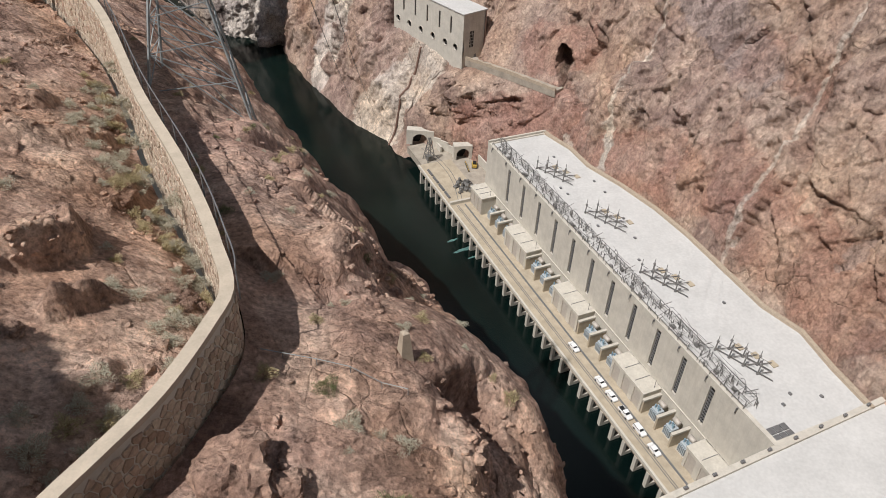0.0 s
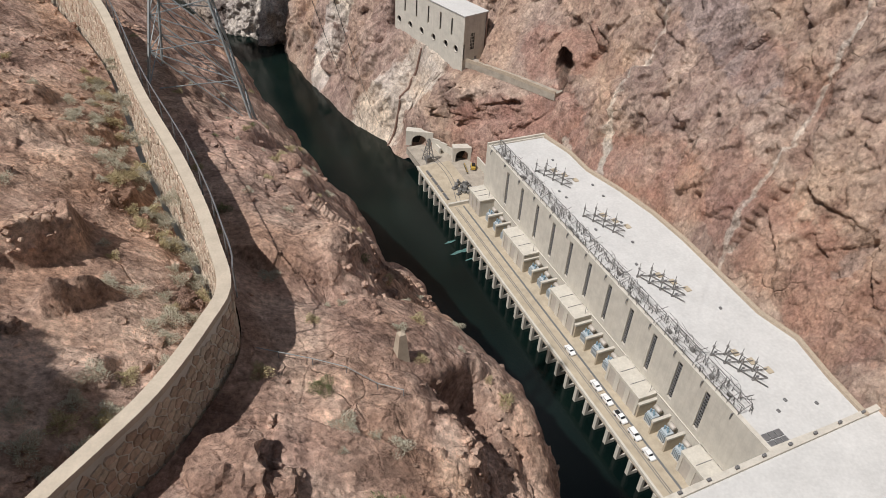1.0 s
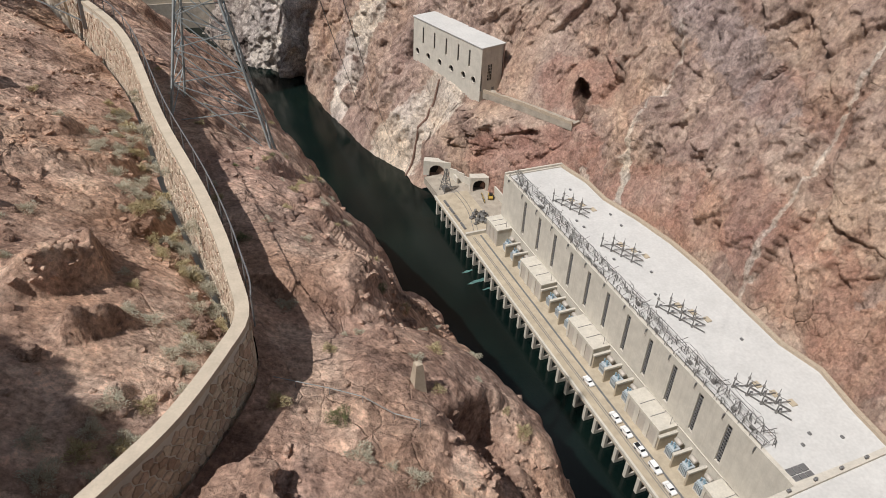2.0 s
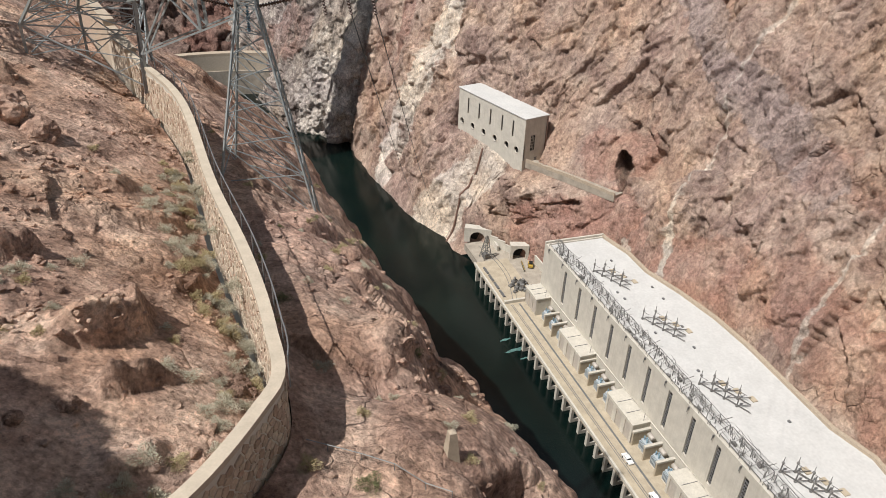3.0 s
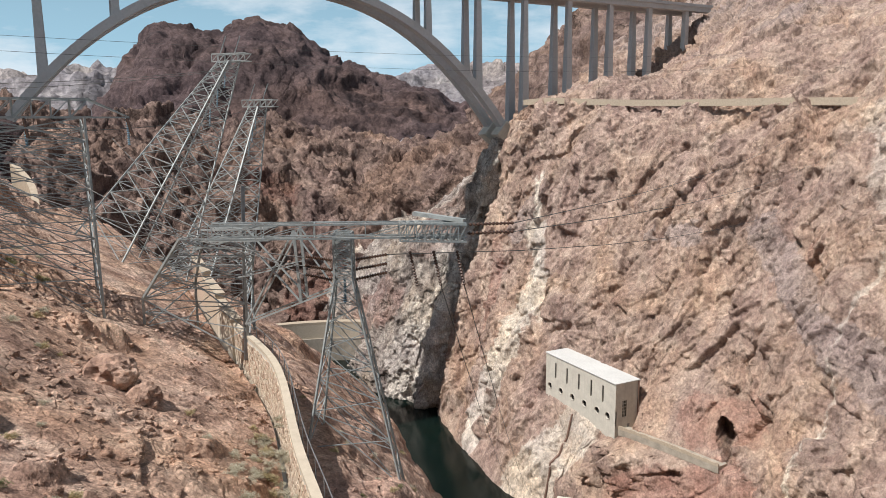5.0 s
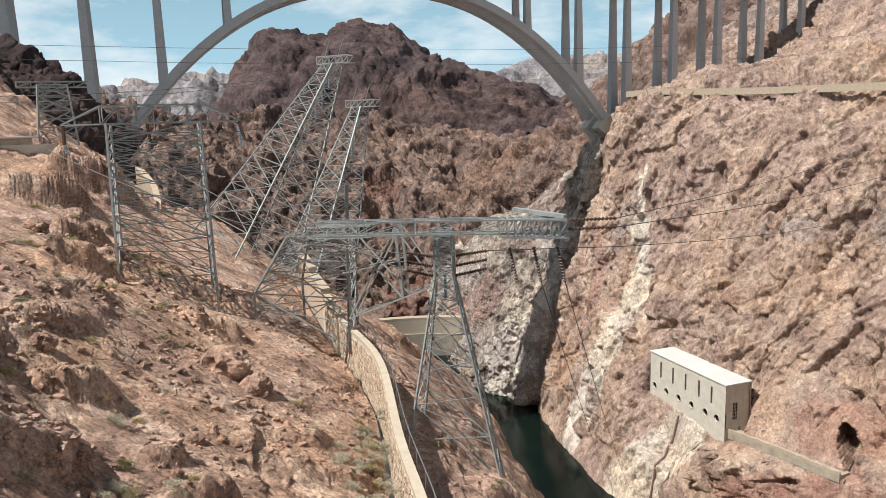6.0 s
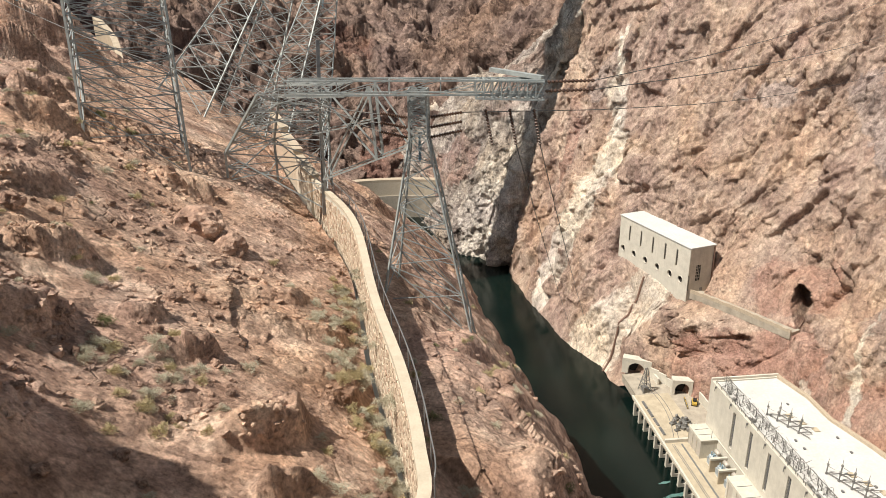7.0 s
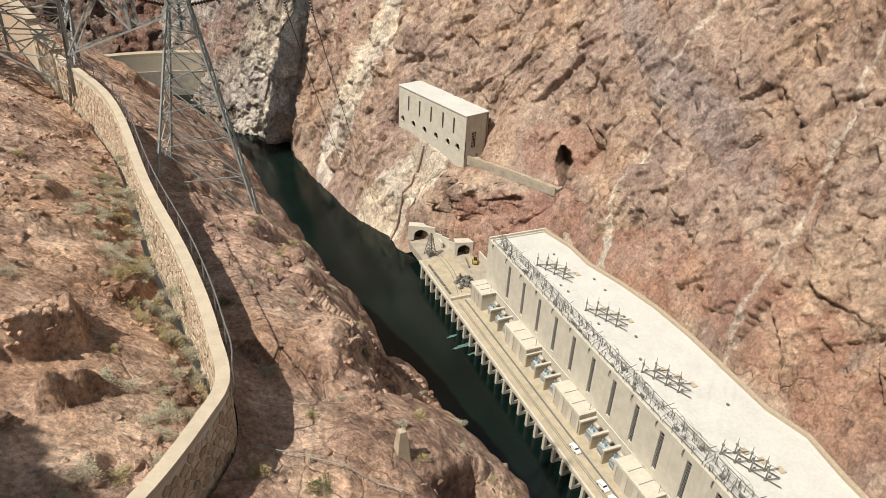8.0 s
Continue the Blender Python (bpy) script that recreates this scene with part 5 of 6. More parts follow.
def switch_group(s, w, rows=4):
    r = empty("switch_group", PM @ pose(s, w, 35.0), "group of tall disconnect switch posts on the white roof", "switchgear", group="switch groups on the roof")
    for row in range(2):
        for k in range(rows - row):
            x, y = 5.2 - 3.9 * k - 1.2 * row, row * 3.9 + k * 1.6
            bm = bmesh.new()
            tube(bm, [(x, y, 0), (x, y, 0.5), (x, y, 0.5), (x, y, 2.6), (x, y, 2.6), (x, y, 5.6)], [0.42, 0.42, 0.2, 0.2, 0.12, 0.08], 7)
            part("post", bm, M_BUS, r)
            for a_, b_, t_ in (((x - 0.4, y, 0.7), (x - 1.2, y + 3.9, 0.7), 0.2), ((x, y, 0.7), (x - 3.9, y + 1.6, 0.7), 0.2), ((x, y, 3.0), (x - 2.2, y + 0.9, 3.0), 0.1)):
                bm = bmesh.new()
                beam(bm, a_, b_, t_)
                part("arm", bm, M_BUS, r)
            bm = bmesh.new()
            tube(bm, [(x, y, 3.0), (x, y, 3.3), (x, y, 3.6), (x, y, 4.0)], [0.1, 0.42, 0.42, 0.1], 8)
            part("cap", bm, M_BUS, r)
    for k in range(3):
        bm = bmesh.new()
        x, y = 3.5 - 4.4 * k, 7.2 + 2.2 * k
        box(bm, (x - 1.2, y - 0.9, 0.0), (x + 1.2, y + 0.9, 0.3))
        part("pad", bm, M_DECK, r)
    return r


for s, w in ((131.5, 9.0), (99, 10.5), (64, 9.0), (27.5, 8.5)):
    switch_group(s, w)

# solar-like skylight grid and vents on the near end of the roof
sk = empty("roof_hatch", PM @ pose(3.2, 4.6, 35.0), "grid of dark roof hatches by the parapet", "hatch")
for i in range(2):
    for j in range(3):
        bm = bmesh.new()
        box(bm, (i * 2.3 - 2.2, j * 2.1 - 3, 0), (i * 2.3 - 0.2, j * 2.1 - 1.2, 0.4), 0.05)
        part("hatch", bm, M_DARKSTEEL, sk)
rnd = random.Random(5)
for k in range(14):
    v = empty("roof_vent", PM @ pose(rnd.uniform(8, 150), rnd.uniform(8, 26), 35.0), "small grey roof vent", "vent", group="roof vents")
    bm = bmesh.new()
    box(bm, (-0.5, -0.35, 0), (0.5, 0.35, 0.5), 0.05)
    part("hood", bm, M_DARKSTEEL, v)

# ---- cars on the deck ----
M_WHITE = plain_material("white_car_paint", (0.78, 0.78, 0.77), 0.25, 0, 0.03, 0.5)
M_GLASSD = plain_material("dark_car_glass", (0.02, 0.022, 0.025), 0.08)
M_TYRE = plain_material("black_tyre", (0.02, 0.02, 0.02), 0.85)


def car(m, kind, lab):
    c = empty("car", m, lab, "car", group="cars on the deck")
    L, W = 4.7, 1.85
    prof = {"sedan": [(-2.35, 0.35), (-2.35, 0.85), (-1.6, 0.95), (-0.9, 1.42), (0.55, 1.42), (1.3, 0.98), (2.2, 0.85), (2.35, 0.6), (2.35, 0.35)],
            "suv": [(-2.35, 0.4), (-2.35, 1.1), (-2.1, 1.72), (0.4, 1.74), (1.15, 1.12), (2.2, 1.0), (2.38, 0.7), (2.38, 0.4)],
            "pickup": [(-2.7, 0.5), (-2.7, 1.12), (-0.75, 1.12), (-0.6, 1.78), (0.6, 1.78), (1.25, 1.18), (2.4, 1.08), (2.6, 0.8), (2.6, 0.5)]}[kind]
    bm = bmesh.new()
    a = [bm.verts.new((x, -W / 2 * (0.86 if z > 1.2 else 1), z)) for x, z in prof]
    b = [bm.verts.new((x, W / 2 * (0.86 if z > 1.2 else 1), z)) for x, z in prof]
    n = len(prof)
    for i in range(n):
        bm.faces.new((a[i], a[(i + 1) % n], b[(i + 1) % n], b[i]))
    bm.faces.new(a[::-1])
    bm.faces.new(b)
    part("body", bm, M_WHITE, c)
    tops = [p for p in prof if p[1] > 1.3]
    x0, x1, zt = tops[0][0], tops[-1][0], tops[0][1]
    for y in (-W / 2 * 0.93 - 0.01, W / 2 * 0.93 - 0.03):
        bm = bmesh.new()
        box(bm, (x0 - 0.2, y, zt - 0.48), (x1 + 0.25, y + 0.04, zt - 0.1))
        part("side_window", bm, M_GLASSD, c)
    bm = bmesh.new()
    beam(bm, (x1 + 0.08, 0, zt - 0.04), (x1 + 0.62, 0, zt - 0.40), W * 0.78, 0.05)
    part("windscreen", bm, M_GLASSD, c)
    bm = bmesh.new()
    if kind == "pickup":
        box(bm, (-2.6, -0.75, 1.11), (-0.85, 0.75, 1.14))
    else:
        beam(bm, (x0 - 0.04, 0, zt - 0.06), (x0 - (0.55 if kind == "sedan" else 0.2), 0, zt - 0.44), W * 0.78, 0.05)
    part("rear_window" if kind != "pickup" else "load_bed", bm, M_GLASSD, c)
    for x in (-1.45, 1.45):
        for y in (-W / 2 + 0.05, W / 2 - 0.05):
            bm = bmesh.new()
            tube(bm, [(x, y - 0.12, 0.33), (x, y + 0.12, 0.33)], 0.34, 12)
            part("wheel", bm, M_TYRE, c)
    return c


for s, w, kind, lab in ((69.5, -11.0, "sedan", "white saloon car parked on the deck"), (53.1, -11.2, "sedan", "white saloon car parked on the deck"), (46.9, -11.2, "sedan", "white hatchback parked on the deck"),
                        (39.5, -11.2, "pickup", "white pickup truck with dark load bed"), (32.6, -10.9, "suv", "white estate car parked on the deck"), (25.2, -11.1, "sedan", "white saloon car parked on the deck"), (168, 1.0, "pickup", "white pickup parked in the yard")):
    car(PM @ pose(s, w, 8.03, 0, 0, 180 if kind == "pickup" else 180), kind, lab)

# crane rails and joints on the deck
for w in (-13.0, -12.3, -9.2):
    bm = bmesh.new()
    box(bm, (-3, w - (0.12 if w < -10 else 0.35), 8.0), (160, w + (0.12 if w < -10 else 0.35), 8.05))
    part("rail" if w < -10 else "cable_trench", bm, M_DARKSTEEL, deck)
bm = bmesh.new()
box(bm, (161, -15.5, 8.0), (162, 0, 9.4))
part("gate_wall", bm, M_CONC, deck)

# ---- things in the yard ----
M_YEL = plain_material("faded_yellow_paint", (0.50, 0.33, 0.06), 0.5, 0.1, 0.2, 1.0)
dk = empty("derrick", PM @ pose(199, -9.5, 8.02) @ Matrix.Scale(1.35, 4), "grey steel derrick with stay wires in the yard", "crane")
for a in range(4):
    bm = bmesh.new()
    c, s_ = math.cos(a * math.pi / 2 + 0.6), math.sin(a * math.pi / 2 + 0.6)
    beam(bm, (2.2 * c, 2.2 * s_, 0), (0.3 * c, 0.3 * s_, 8.5), 0.22)
    for h in (2, 4.4, 6.4):
        f0, f1 = 2.2 - 1.9 * h / 8.5, 2.2 - 1.9 * (h - 1.8) / 8.5
        c2, s2 = math.cos((a + 1) * math.pi / 2 + 0.6), math.sin((a + 1) * math.pi / 2 + 0.6)
        beam(bm, (f0 * c, f0 * s_, h), (f0 * c2, f0 * s2, h), 0.12)
        beam(bm, (f1 * c, f1 * s_, h - 1.8), (f0 * c2, f0 * s2, h), 0.1)
    part("leg", bm, M_BUS, dk)
bm = bmesh.new()
box(bm, (-1.2, -1.0, 0), (1.2, 1.0, 1.6), 0.1)
part("winch", bm, M_BUS, dk)
rnd = random.Random(3)
for i in range(11):
    eq = empty("machine_part", PM @ pose(172 + rnd.uniform(-4, 4), -4.5 + rnd.uniform(-3, 3), 8.02, 0, 0, rnd.uniform(0, 90)), "grey steel machine part laid out in the yard", "machinery", group="parts in the yard")
    w, h = rnd.uniform(0.8, 1.9), rnd.uniform(1.0, 3.4)
    bm = bmesh.new()
    box(bm, (-w, -w * 0.6, 0), (w, w * 0.6, h * 0.45), 0.08)
    part("base", bm, M_BUS, eq)
    bm = bmesh.new()
    tube(bm, [(0, 0, h * 0.45), (0, 0, h), (0, 0, h + 0.2)], [w * 0.45, w * 0.4, w * 0.2], 8)
    part("drum", bm, M_BUS, eq)
yl = empty("loader", PM @ pose(186, 7.5, 8.02, 0, 0, 25), "yellow loader parked by the rock wall", "vehicle")
bm = bmesh.new()
box(bm, (-2.0, -1.0, 0.6), (1.6, 1.0, 1.7), 0.12)
part("body", bm, M_YEL, yl)
bm = bmesh.new()
box(bm, (-0.9, -0.8, 1.7), (0.5, 0.8, 2.9), 0.1)
part("cab", bm, M_GLASSD, yl)
bm = bmesh.new()
box(bm, (1.9, -1.2, 0.2), (3.0, 1.2, 1.1), 0.12)
part("bucket", bm, M_YEL, yl)
for x in (-1.2, 1.0):
    for y in (-1.05, 1.05):
        bm = bmesh.new()
        tube(bm, [(x, y - 0.2, 0.6), (x, y + 0.2, 0.6)], 0.6, 12)
        part("wheel", bm, M_TYRE, yl)
# crane rails curving out of the tunnel across the paving
for off in (-0.9, 0.9):
    bm = bmesh.new()
    tube(bm, [(210 - 47 * t, -8.0 + off + 7.5 * math.sin(math.pi * t) * 0.5 - 2.0 * t, 8.07) for t in [k / 20 for k in range(21)]], 0.11, 5)
    part("crane_rail", bm, M_DARKSTEEL, yard)
for k in range(4):
    bq = empty("barrier", PM @ pose(183.5 + 2.0 * k, 3.2 + 0.5 * k, 8.02, 0, 0, 12), "yellow painted steel barrier in the yard", "barrier", group="yard barriers")
    for z in (0.5, 1.0):
        bm = bmesh.new()
        box(bm, (-0.85, -0.08, z - 0.12), (0.85, 0.08, z + 0.12), 0.02)
        part("rail", bm, M_YEL, bq)
    for x in (-0.7, 0.7):
        bm = bmesh.new()
        box(bm, (x - 0.07, -0.3, 0), (x + 0.07, 0.3, 1.1), 0.02)
        part("post", bm, M_DARKSTEEL, bq)
# dark plank stacks along the river edge of the yard
for i in range(4):
    st = empty("plank_stack", PM @ pose(166 + 6.4 * i, -13.6, 8.0), "stack of dark timber baulks on the deck edge", "timber", group="timber stacks")
    for j in range(3):
        bm = bmesh.new()
        box(bm, (0, -0.5 + 0.36 * j, 0.0), (5.2, -0.2 + 0.36 * j, 0.55 + 0.15 * (j % 2)), 0.03)
        part("baulk", bm, M_DARKSTEEL, st)
# side wall of the far tunnel yard
bm = bmesh.new()
box(bm, (203, -2.2, 8.0), (213, -1.4, 11.0))
part("side_wall", bm, M_CONC, yard)
bm = bmesh.new()
box(bm, (180, 10.6, 8.0), (192, 11.3, 12.0))
part("bin_wall", bm, M_CONC, yard)
# small lamps along the facade ledge
bm = bmesh.new()
box(bm, (0, -0.35, 0), (161, 0.0, 0.35))
o = part("ledge", bm, M_CONC, house)
o.location = (0, 0, 15.8)

# ---- road wall along the ledge of the far cliff ----
rw = empty("road_wall", None, "low pale concrete wall along the cliff road", "wall", kind="structure")
RW = [(8, 455.5), (22, 443), (44, 424.5), (71, 400.5), (99, 372.5), (119, 348.5), (133, 334), (150, 309)]
RWZ = [196, 196.5, 195, 193.5, 192.5, 192, 191.5, 190.5]
pts = np.array(RW)
fine = pchip(np.arange(len(RW), dtype=float), np.c_[pts, RWZ], np.linspace(0, len(RW) - 1, 60))
t = np.gradient(fine[:, :2], axis=0)
t /= np.linalg.norm(t, axis=1, keepdims=True)
vs, fs = [], []
for (x, y, z), (tx, ty) in zip(fine, t):
    ox, oy = -0.6 * ty, 0.6 * tx
    vs += [(x, y, z - 3.0), (x + ox, y + oy, z - 3.0), (x + ox, y + oy, z + 0.35), (x, y, z + 0.35)]
for i in range(len(fine) - 1):
    for j in range(4):
        fs.append((4 * i + j, 4 * i + (j + 1) % 4, 4 * i + 4 + (j + 1) % 4, 4 * i + 4 + j))
link_mesh("wall_run", vs, fs, M_CAP, rw)

# ---- concrete outlet works across the bend ----
ow = empty("outlet_wall", None, "curved pale concrete retaining wall across the river bend", "wall", kind="structure")
OW = pchip(np.arange(6.0), np.array([(-200, 512, 0), (-178, 529, 0), (-160, 537, 0), (-142, 542, 0), (-122, 545, 0), (-106, 545, 0)], float), np.linspace(0, 5, 24))[:, :2]
link_mesh("wall_face", *ribbon(OW, 0, 6, 18, 29), M_COPE, ow)
link_mesh("cap", *ribbon(OW, -0.6, 6, 29, 31), M_CAP, ow)
link_mesh("footing", *ribbon(OW, 2.5, 7, -4, 18), M_YARD, ow)
for x, y in ((-105, 540), (-112, 541)):
    bm = bmesh.new()
    box(bm, (x - 2, y - 2, -4), (x + 2, y + 3, 31))
    part("pier", bm, M_CAP, ow)

# ---- pale wash of the tailrace on the water ----
rnd = random.Random(4)
M_FOAM = plain_material("tailrace_wash", (0.10, 0.20, 0.185), 0.3, 0, 0.5, 0.8)
for cx, cy, ln, wd in ((42.7, 231.0, 5.5, 0.9), (39.0, 237.5, 3.2, 0.6), (46.0, 226.0, 2.6, 0.5)):
    ring_ = [(ln * math.cos(a * math.pi / 12) * rnd.uniform(0.7, 1.1), wd * math.sin(a * math.pi / 12) * rnd.uniform(0.6, 1.3)) for a in range(24)]
    ob = link_mesh("water_wash", [(cx - 2.5 - 0.90 * u + 0.43 * v, cy - 0.8 - 0.43 * u - 0.90 * v, 0.06) for u, v in ring_], [tuple(range(24))], M_FOAM)
    tagged(ob, "pale green wash of the tailrace on dark water", "water", kind="structure")

# ---- stones of the boundary wall ----
def stone_material():
    m, n, l, b = node_mat("wall_stone")
    oi = n.new("ShaderNodeObjectInfo").outputs["Random"]
    gi = n.new("ShaderNodeNewGeometry").outputs["Random Per Island"]
    ad = n.new("ShaderNodeMath")
    ad.operation = "ADD"
    l.new(oi, ad.inputs[0])
    l.new(gi, ad.inputs[1])
    fr = n.new("ShaderNodeMath")
    fr.operation = "FRACT"
    l.new(ad.outputs["Value"], fr.inputs[0])
    c = ramp(n, l, fr.outputs["Value"], [(0.0, (0.36, 0.26, 0.19)), (0.35, (0.50, 0.41, 0.31)), (0.65, (0.59, 0.50, 0.39)), (1.0, (0.44, 0.31, 0.23))])
    co = n.new("ShaderNodeTexCoord").outputs["Object"]
    f = noise_node(n, l, co, 6.0, 8, 0.7)
    c = mix(n, l, 0.8, c, ramp(n, l, f, [(0.3, (0.6, 0.6, 0.6)), (0.7, (1.25, 1.22, 1.2))]), "MULTIPLY")
    l.new(c, b.inputs["Base Color"])
    b.inputs["Roughness"].default_value = 0.9
    bump(n, l, b, f, 0.6, 0.03)
    return m


M_STONE = stone_material()
LINE_F = wall_curve(400)
LINE_S = np.r_[0, np.cumsum(np.linalg.norm(np.diff(LINE_F, axis=0), axis=1))]
LINE_T = np.gradient(LINE_F, axis=0)
LINE_T /= np.linalg.norm(LINE_T, axis=1, keepdims=True)


def on_wall(u, z, out, side):
    x, y = np.interp(u, LINE_S, LINE_F[:, 0]), np.interp(u, LINE_S, LINE_F[:, 1])
    tx, ty = np.interp(u, LINE_S, LINE_T[:, 0]), np.interp(u, LINE_S, LINE_T[:, 1])
    w = side * (0.19 + out)
    return (x + ty * w, y - tx * w, z)


def voronoi_cells(u0, u1, z0, z1, size, rnd):
    nu, nz = int((u1 - u0) / size), int((z1 - z0) / (size * 0.8))
    pts = {}
    for i in range(-1, nu + 1):
        for j in range(-1, nz + 1):
            pts[i, j] = (u0 + (i + 0.5 + 0.5 * (j % 2) + rnd.uniform(-0.36, 0.36)) * size, z0 + (j + 0.5 + rnd.uniform(-0.36, 0.36)) * size * 0.8)
    for (i, j), c in pts.items():
        if not (0 <= i < nu and 0 <= j < nz):
            continue
        poly = [(c[0] - size, c[1] - size), (c[0] + size, c[1] - size), (c[0] + size, c[1] + size), (c[0] - size, c[1] + size)]
        for a in range(-2, 3):
            for b in range(-2, 3):
                o = pts.get((i + a, j + b))
                if o is None or (a == 0 and b == 0):
                    continue
                mx, my, dx, dy = (c[0] + o[0]) / 2, (c[1] + o[1]) / 2, o[0] - c[0], o[1] - c[1]
                new_poly = []
                for k in range(len(poly)):
                    p, q = poly[k], poly[(k + 1) % len(poly)]
                    dp, dq = (p[0] - mx) * dx + (p[1] - my) * dy, (q[0] - mx) * dx + (q[1] - my) * dy
                    if dp <= 0:
                        new_poly.append(p)
                    if dp * dq < 0:
                        t = dp / (dp - dq)
                        new_poly.append((p[0] + (q[0] - p[0]) * t, p[1] + (q[1] - p[1]) * t))
                poly = new_poly
        if len(poly) > 2:
            yield c, poly


def stone_geo(c, poly, side, rnd):
    out = rnd.uniform(0.03, 0.07)
    n = len(poly)
    vs = [on_wall(c[0] + (p[0] - c[0]) * 0.92, min(162.24, c[1] + (p[1] - c[1]) * 0.92), -0.02, side) for p in poly]
    vs += [on_wall(c[0] + (p[0] - c[0]) * 0.78, min(162.22, c[1] + (p[1] - c[1]) * 0.78), out, side) for p in poly]
    fs = [tuple(range(n, 2 * n))] + [(k, (k + 1) % n, n + (k + 1) % n, n + k) for k in range(n)]
    return vs, fs


rnd = random.Random(8)
U_CORNER = float(np.interp(20.5, LINE_F[:, 1], LINE_S))
joined_v, joined_f, made = [], [], 0
for side, u0, u1, z0, z1, size, single in ((1, U_CORNER - 12.0, U_CORNER + 3.0, 157.6, 162.2, 0.42, True), (1, U_CORNER - 12.0, U_CORNER + 3.0, 153.6, 157.5, 0.42, False),
                                           (1, 0.3, U_CORNER - 12.1, 154, 162.2, 0.45, False), (-1, U_CORNER - 3, LINE_S[-1] - 0.3, 156.8, 162.2, 0.4, False)):
    for c, poly in voronoi_cells(u0, u1, z0, z1, size, rnd):
        vs, fs = stone_geo(c, poly, side, rnd)
        if single and made < 300:
            link_mesh("stone", vs, fs, M_STONE, bwall)
            made += 1
        else:
            k = len(joined_v)
            joined_v += vs
            joined_f += [tuple(i + k for i in f) for f in fs]
tagged(link_mesh("rubble_facing", joined_v, joined_f, M_STONE, bwall), "red and tan rubble facing", kind="stuff")

# hand rail on the river side of the coping
rail = empty("guard_rail", None, "thin dark steel guard rail on the stone wall", "railing")
us = np.arange(U_CORNER + 0.2, LINE_S[-1] - 1, 2.4)
for u in us:
    a = on_wall(u, 162.45, 0.22, 1)
    bm = bmesh.new()
    tube(bm, [(a[0], a[1], 161.9), (a[0], a[1], 163.35)], 0.035, 6)
    part("post", bm, M_DARKSTEEL, rail)
bm = bmesh.new()
tube(bm, [on_wall(u, 163.35, 0.22, 1) for u in np.linspace(U_CORNER + 0.2, LINE_S[-1] - 1, 90)], 0.035, 6)
part("top_rail", bm, M_DARKSTEEL, rail)

# stepped continuation of the wall, and the far road wall
for k, (a, b, z0, z1) in enumerate((((-24.7, 62.0), (-29.2, 69.5), 157, 162.9), ((-29.2, 69.5), (-34.0, 77.5), 157, 163.5), ((-34.0, 77.5), (-39.5, 87.0), 156, 164.1))):
    st = empty("stepped_wall", None, "stepped pale stone wall end with coping", "wall", group="wall steps", kind="structure")
    ln = np.array([a, ((a[0] + b[0]) / 2, (a[1] + b[1]) / 2), b])
    link_mesh("body", *ribbon(ln, -0.4, 0.4, z0, z1 - 0.3), M_STONE, st)
    link_mesh("coping", *ribbon(ln, -0.5, 0.5, z1 - 0.3, z1), M_CAP, st)
FW = np.array([(-69, 99, 163.5), (-72.5, 104, 167.0), (-76.5, 109, 170.0), (-82, 113, 173.0)])
fw = pchip(np.arange(4.0), FW, np.linspace(0, 3, 20))
vs, fs = [], []
for x, y, z in fw:
    vs += [(x, y, z - 5), (x + 1.0, y + 0.3, z - 5), (x + 1.0, y + 0.3, z + 1.6), (x, y, z + 1.6)]
for i in range(len(fw) - 1):
    for j in range(4):
        fs.append((4 * i + j, 4 * i + (j + 1) % 4, 4 * i + 4 + (j + 1) % 4, 4 * i + 4 + j))
tagged(link_mesh("upper_road_wall", vs, fs, M_CAP), "pale stone wall climbing behind the pylons", "wall", kind="structure")

# ---- pylons ----
def lattice(t, base, top, levels, w=0.16, brace=0.09, name="leg", dense=False):
    """Four legs with crossed bracing between two rings of corners."""
    base, top = [Vector(p) for p in base], [Vector(p) for p in top]
    for a, b in zip(base, top):
        bm = bmesh.new()
        beam(bm, a, b, w)
        part(name, bm, M_STEEL, t)
    fr = [0.0]
    for i in range(levels):
        fr.append(fr[-1] + (1.0 - 0.55 * i / levels))
    fr = [f / fr[-1] for f in fr]
    for k in range(4):
        j = (k + 1) % 4
        bm = bmesh.new()
        for f0, f1 in zip(fr, fr[1:]):
            a0, a1 = base[k].lerp(top[k], f0), base[k].lerp(top[k], f1)
            b0, b1 = base[j].lerp(top[j], f0), base[j].lerp(top[j], f1)
            beam(bm, a0, b1, brace)
            beam(bm, b0, a1, brace)
            beam(bm, a1, b1, brace)
            if dense:       # short members from the crossing to the legs
                am, bm_ = a0.lerp(a1, 0.5), b0.lerp(b1, 0.5)
                c_ = (a0 + a1 + b0 + b1) / 4
                beam(bm, am, a0.lerp(b1, 0.25), brace * 0.7)
                beam(bm, bm_, b0.lerp(a1, 0.25), brace * 0.7)
                beam(bm, am, b0.lerp(a1, 0.75), brace * 0.7)
                beam(bm, bm_, a0.lerp(b1, 0.75), brace * 0.7)
                beam(bm, am, bm_, brace * 0.7)
        tagged(part("bracing", bm, M_STEEL, t), kind="stuff")


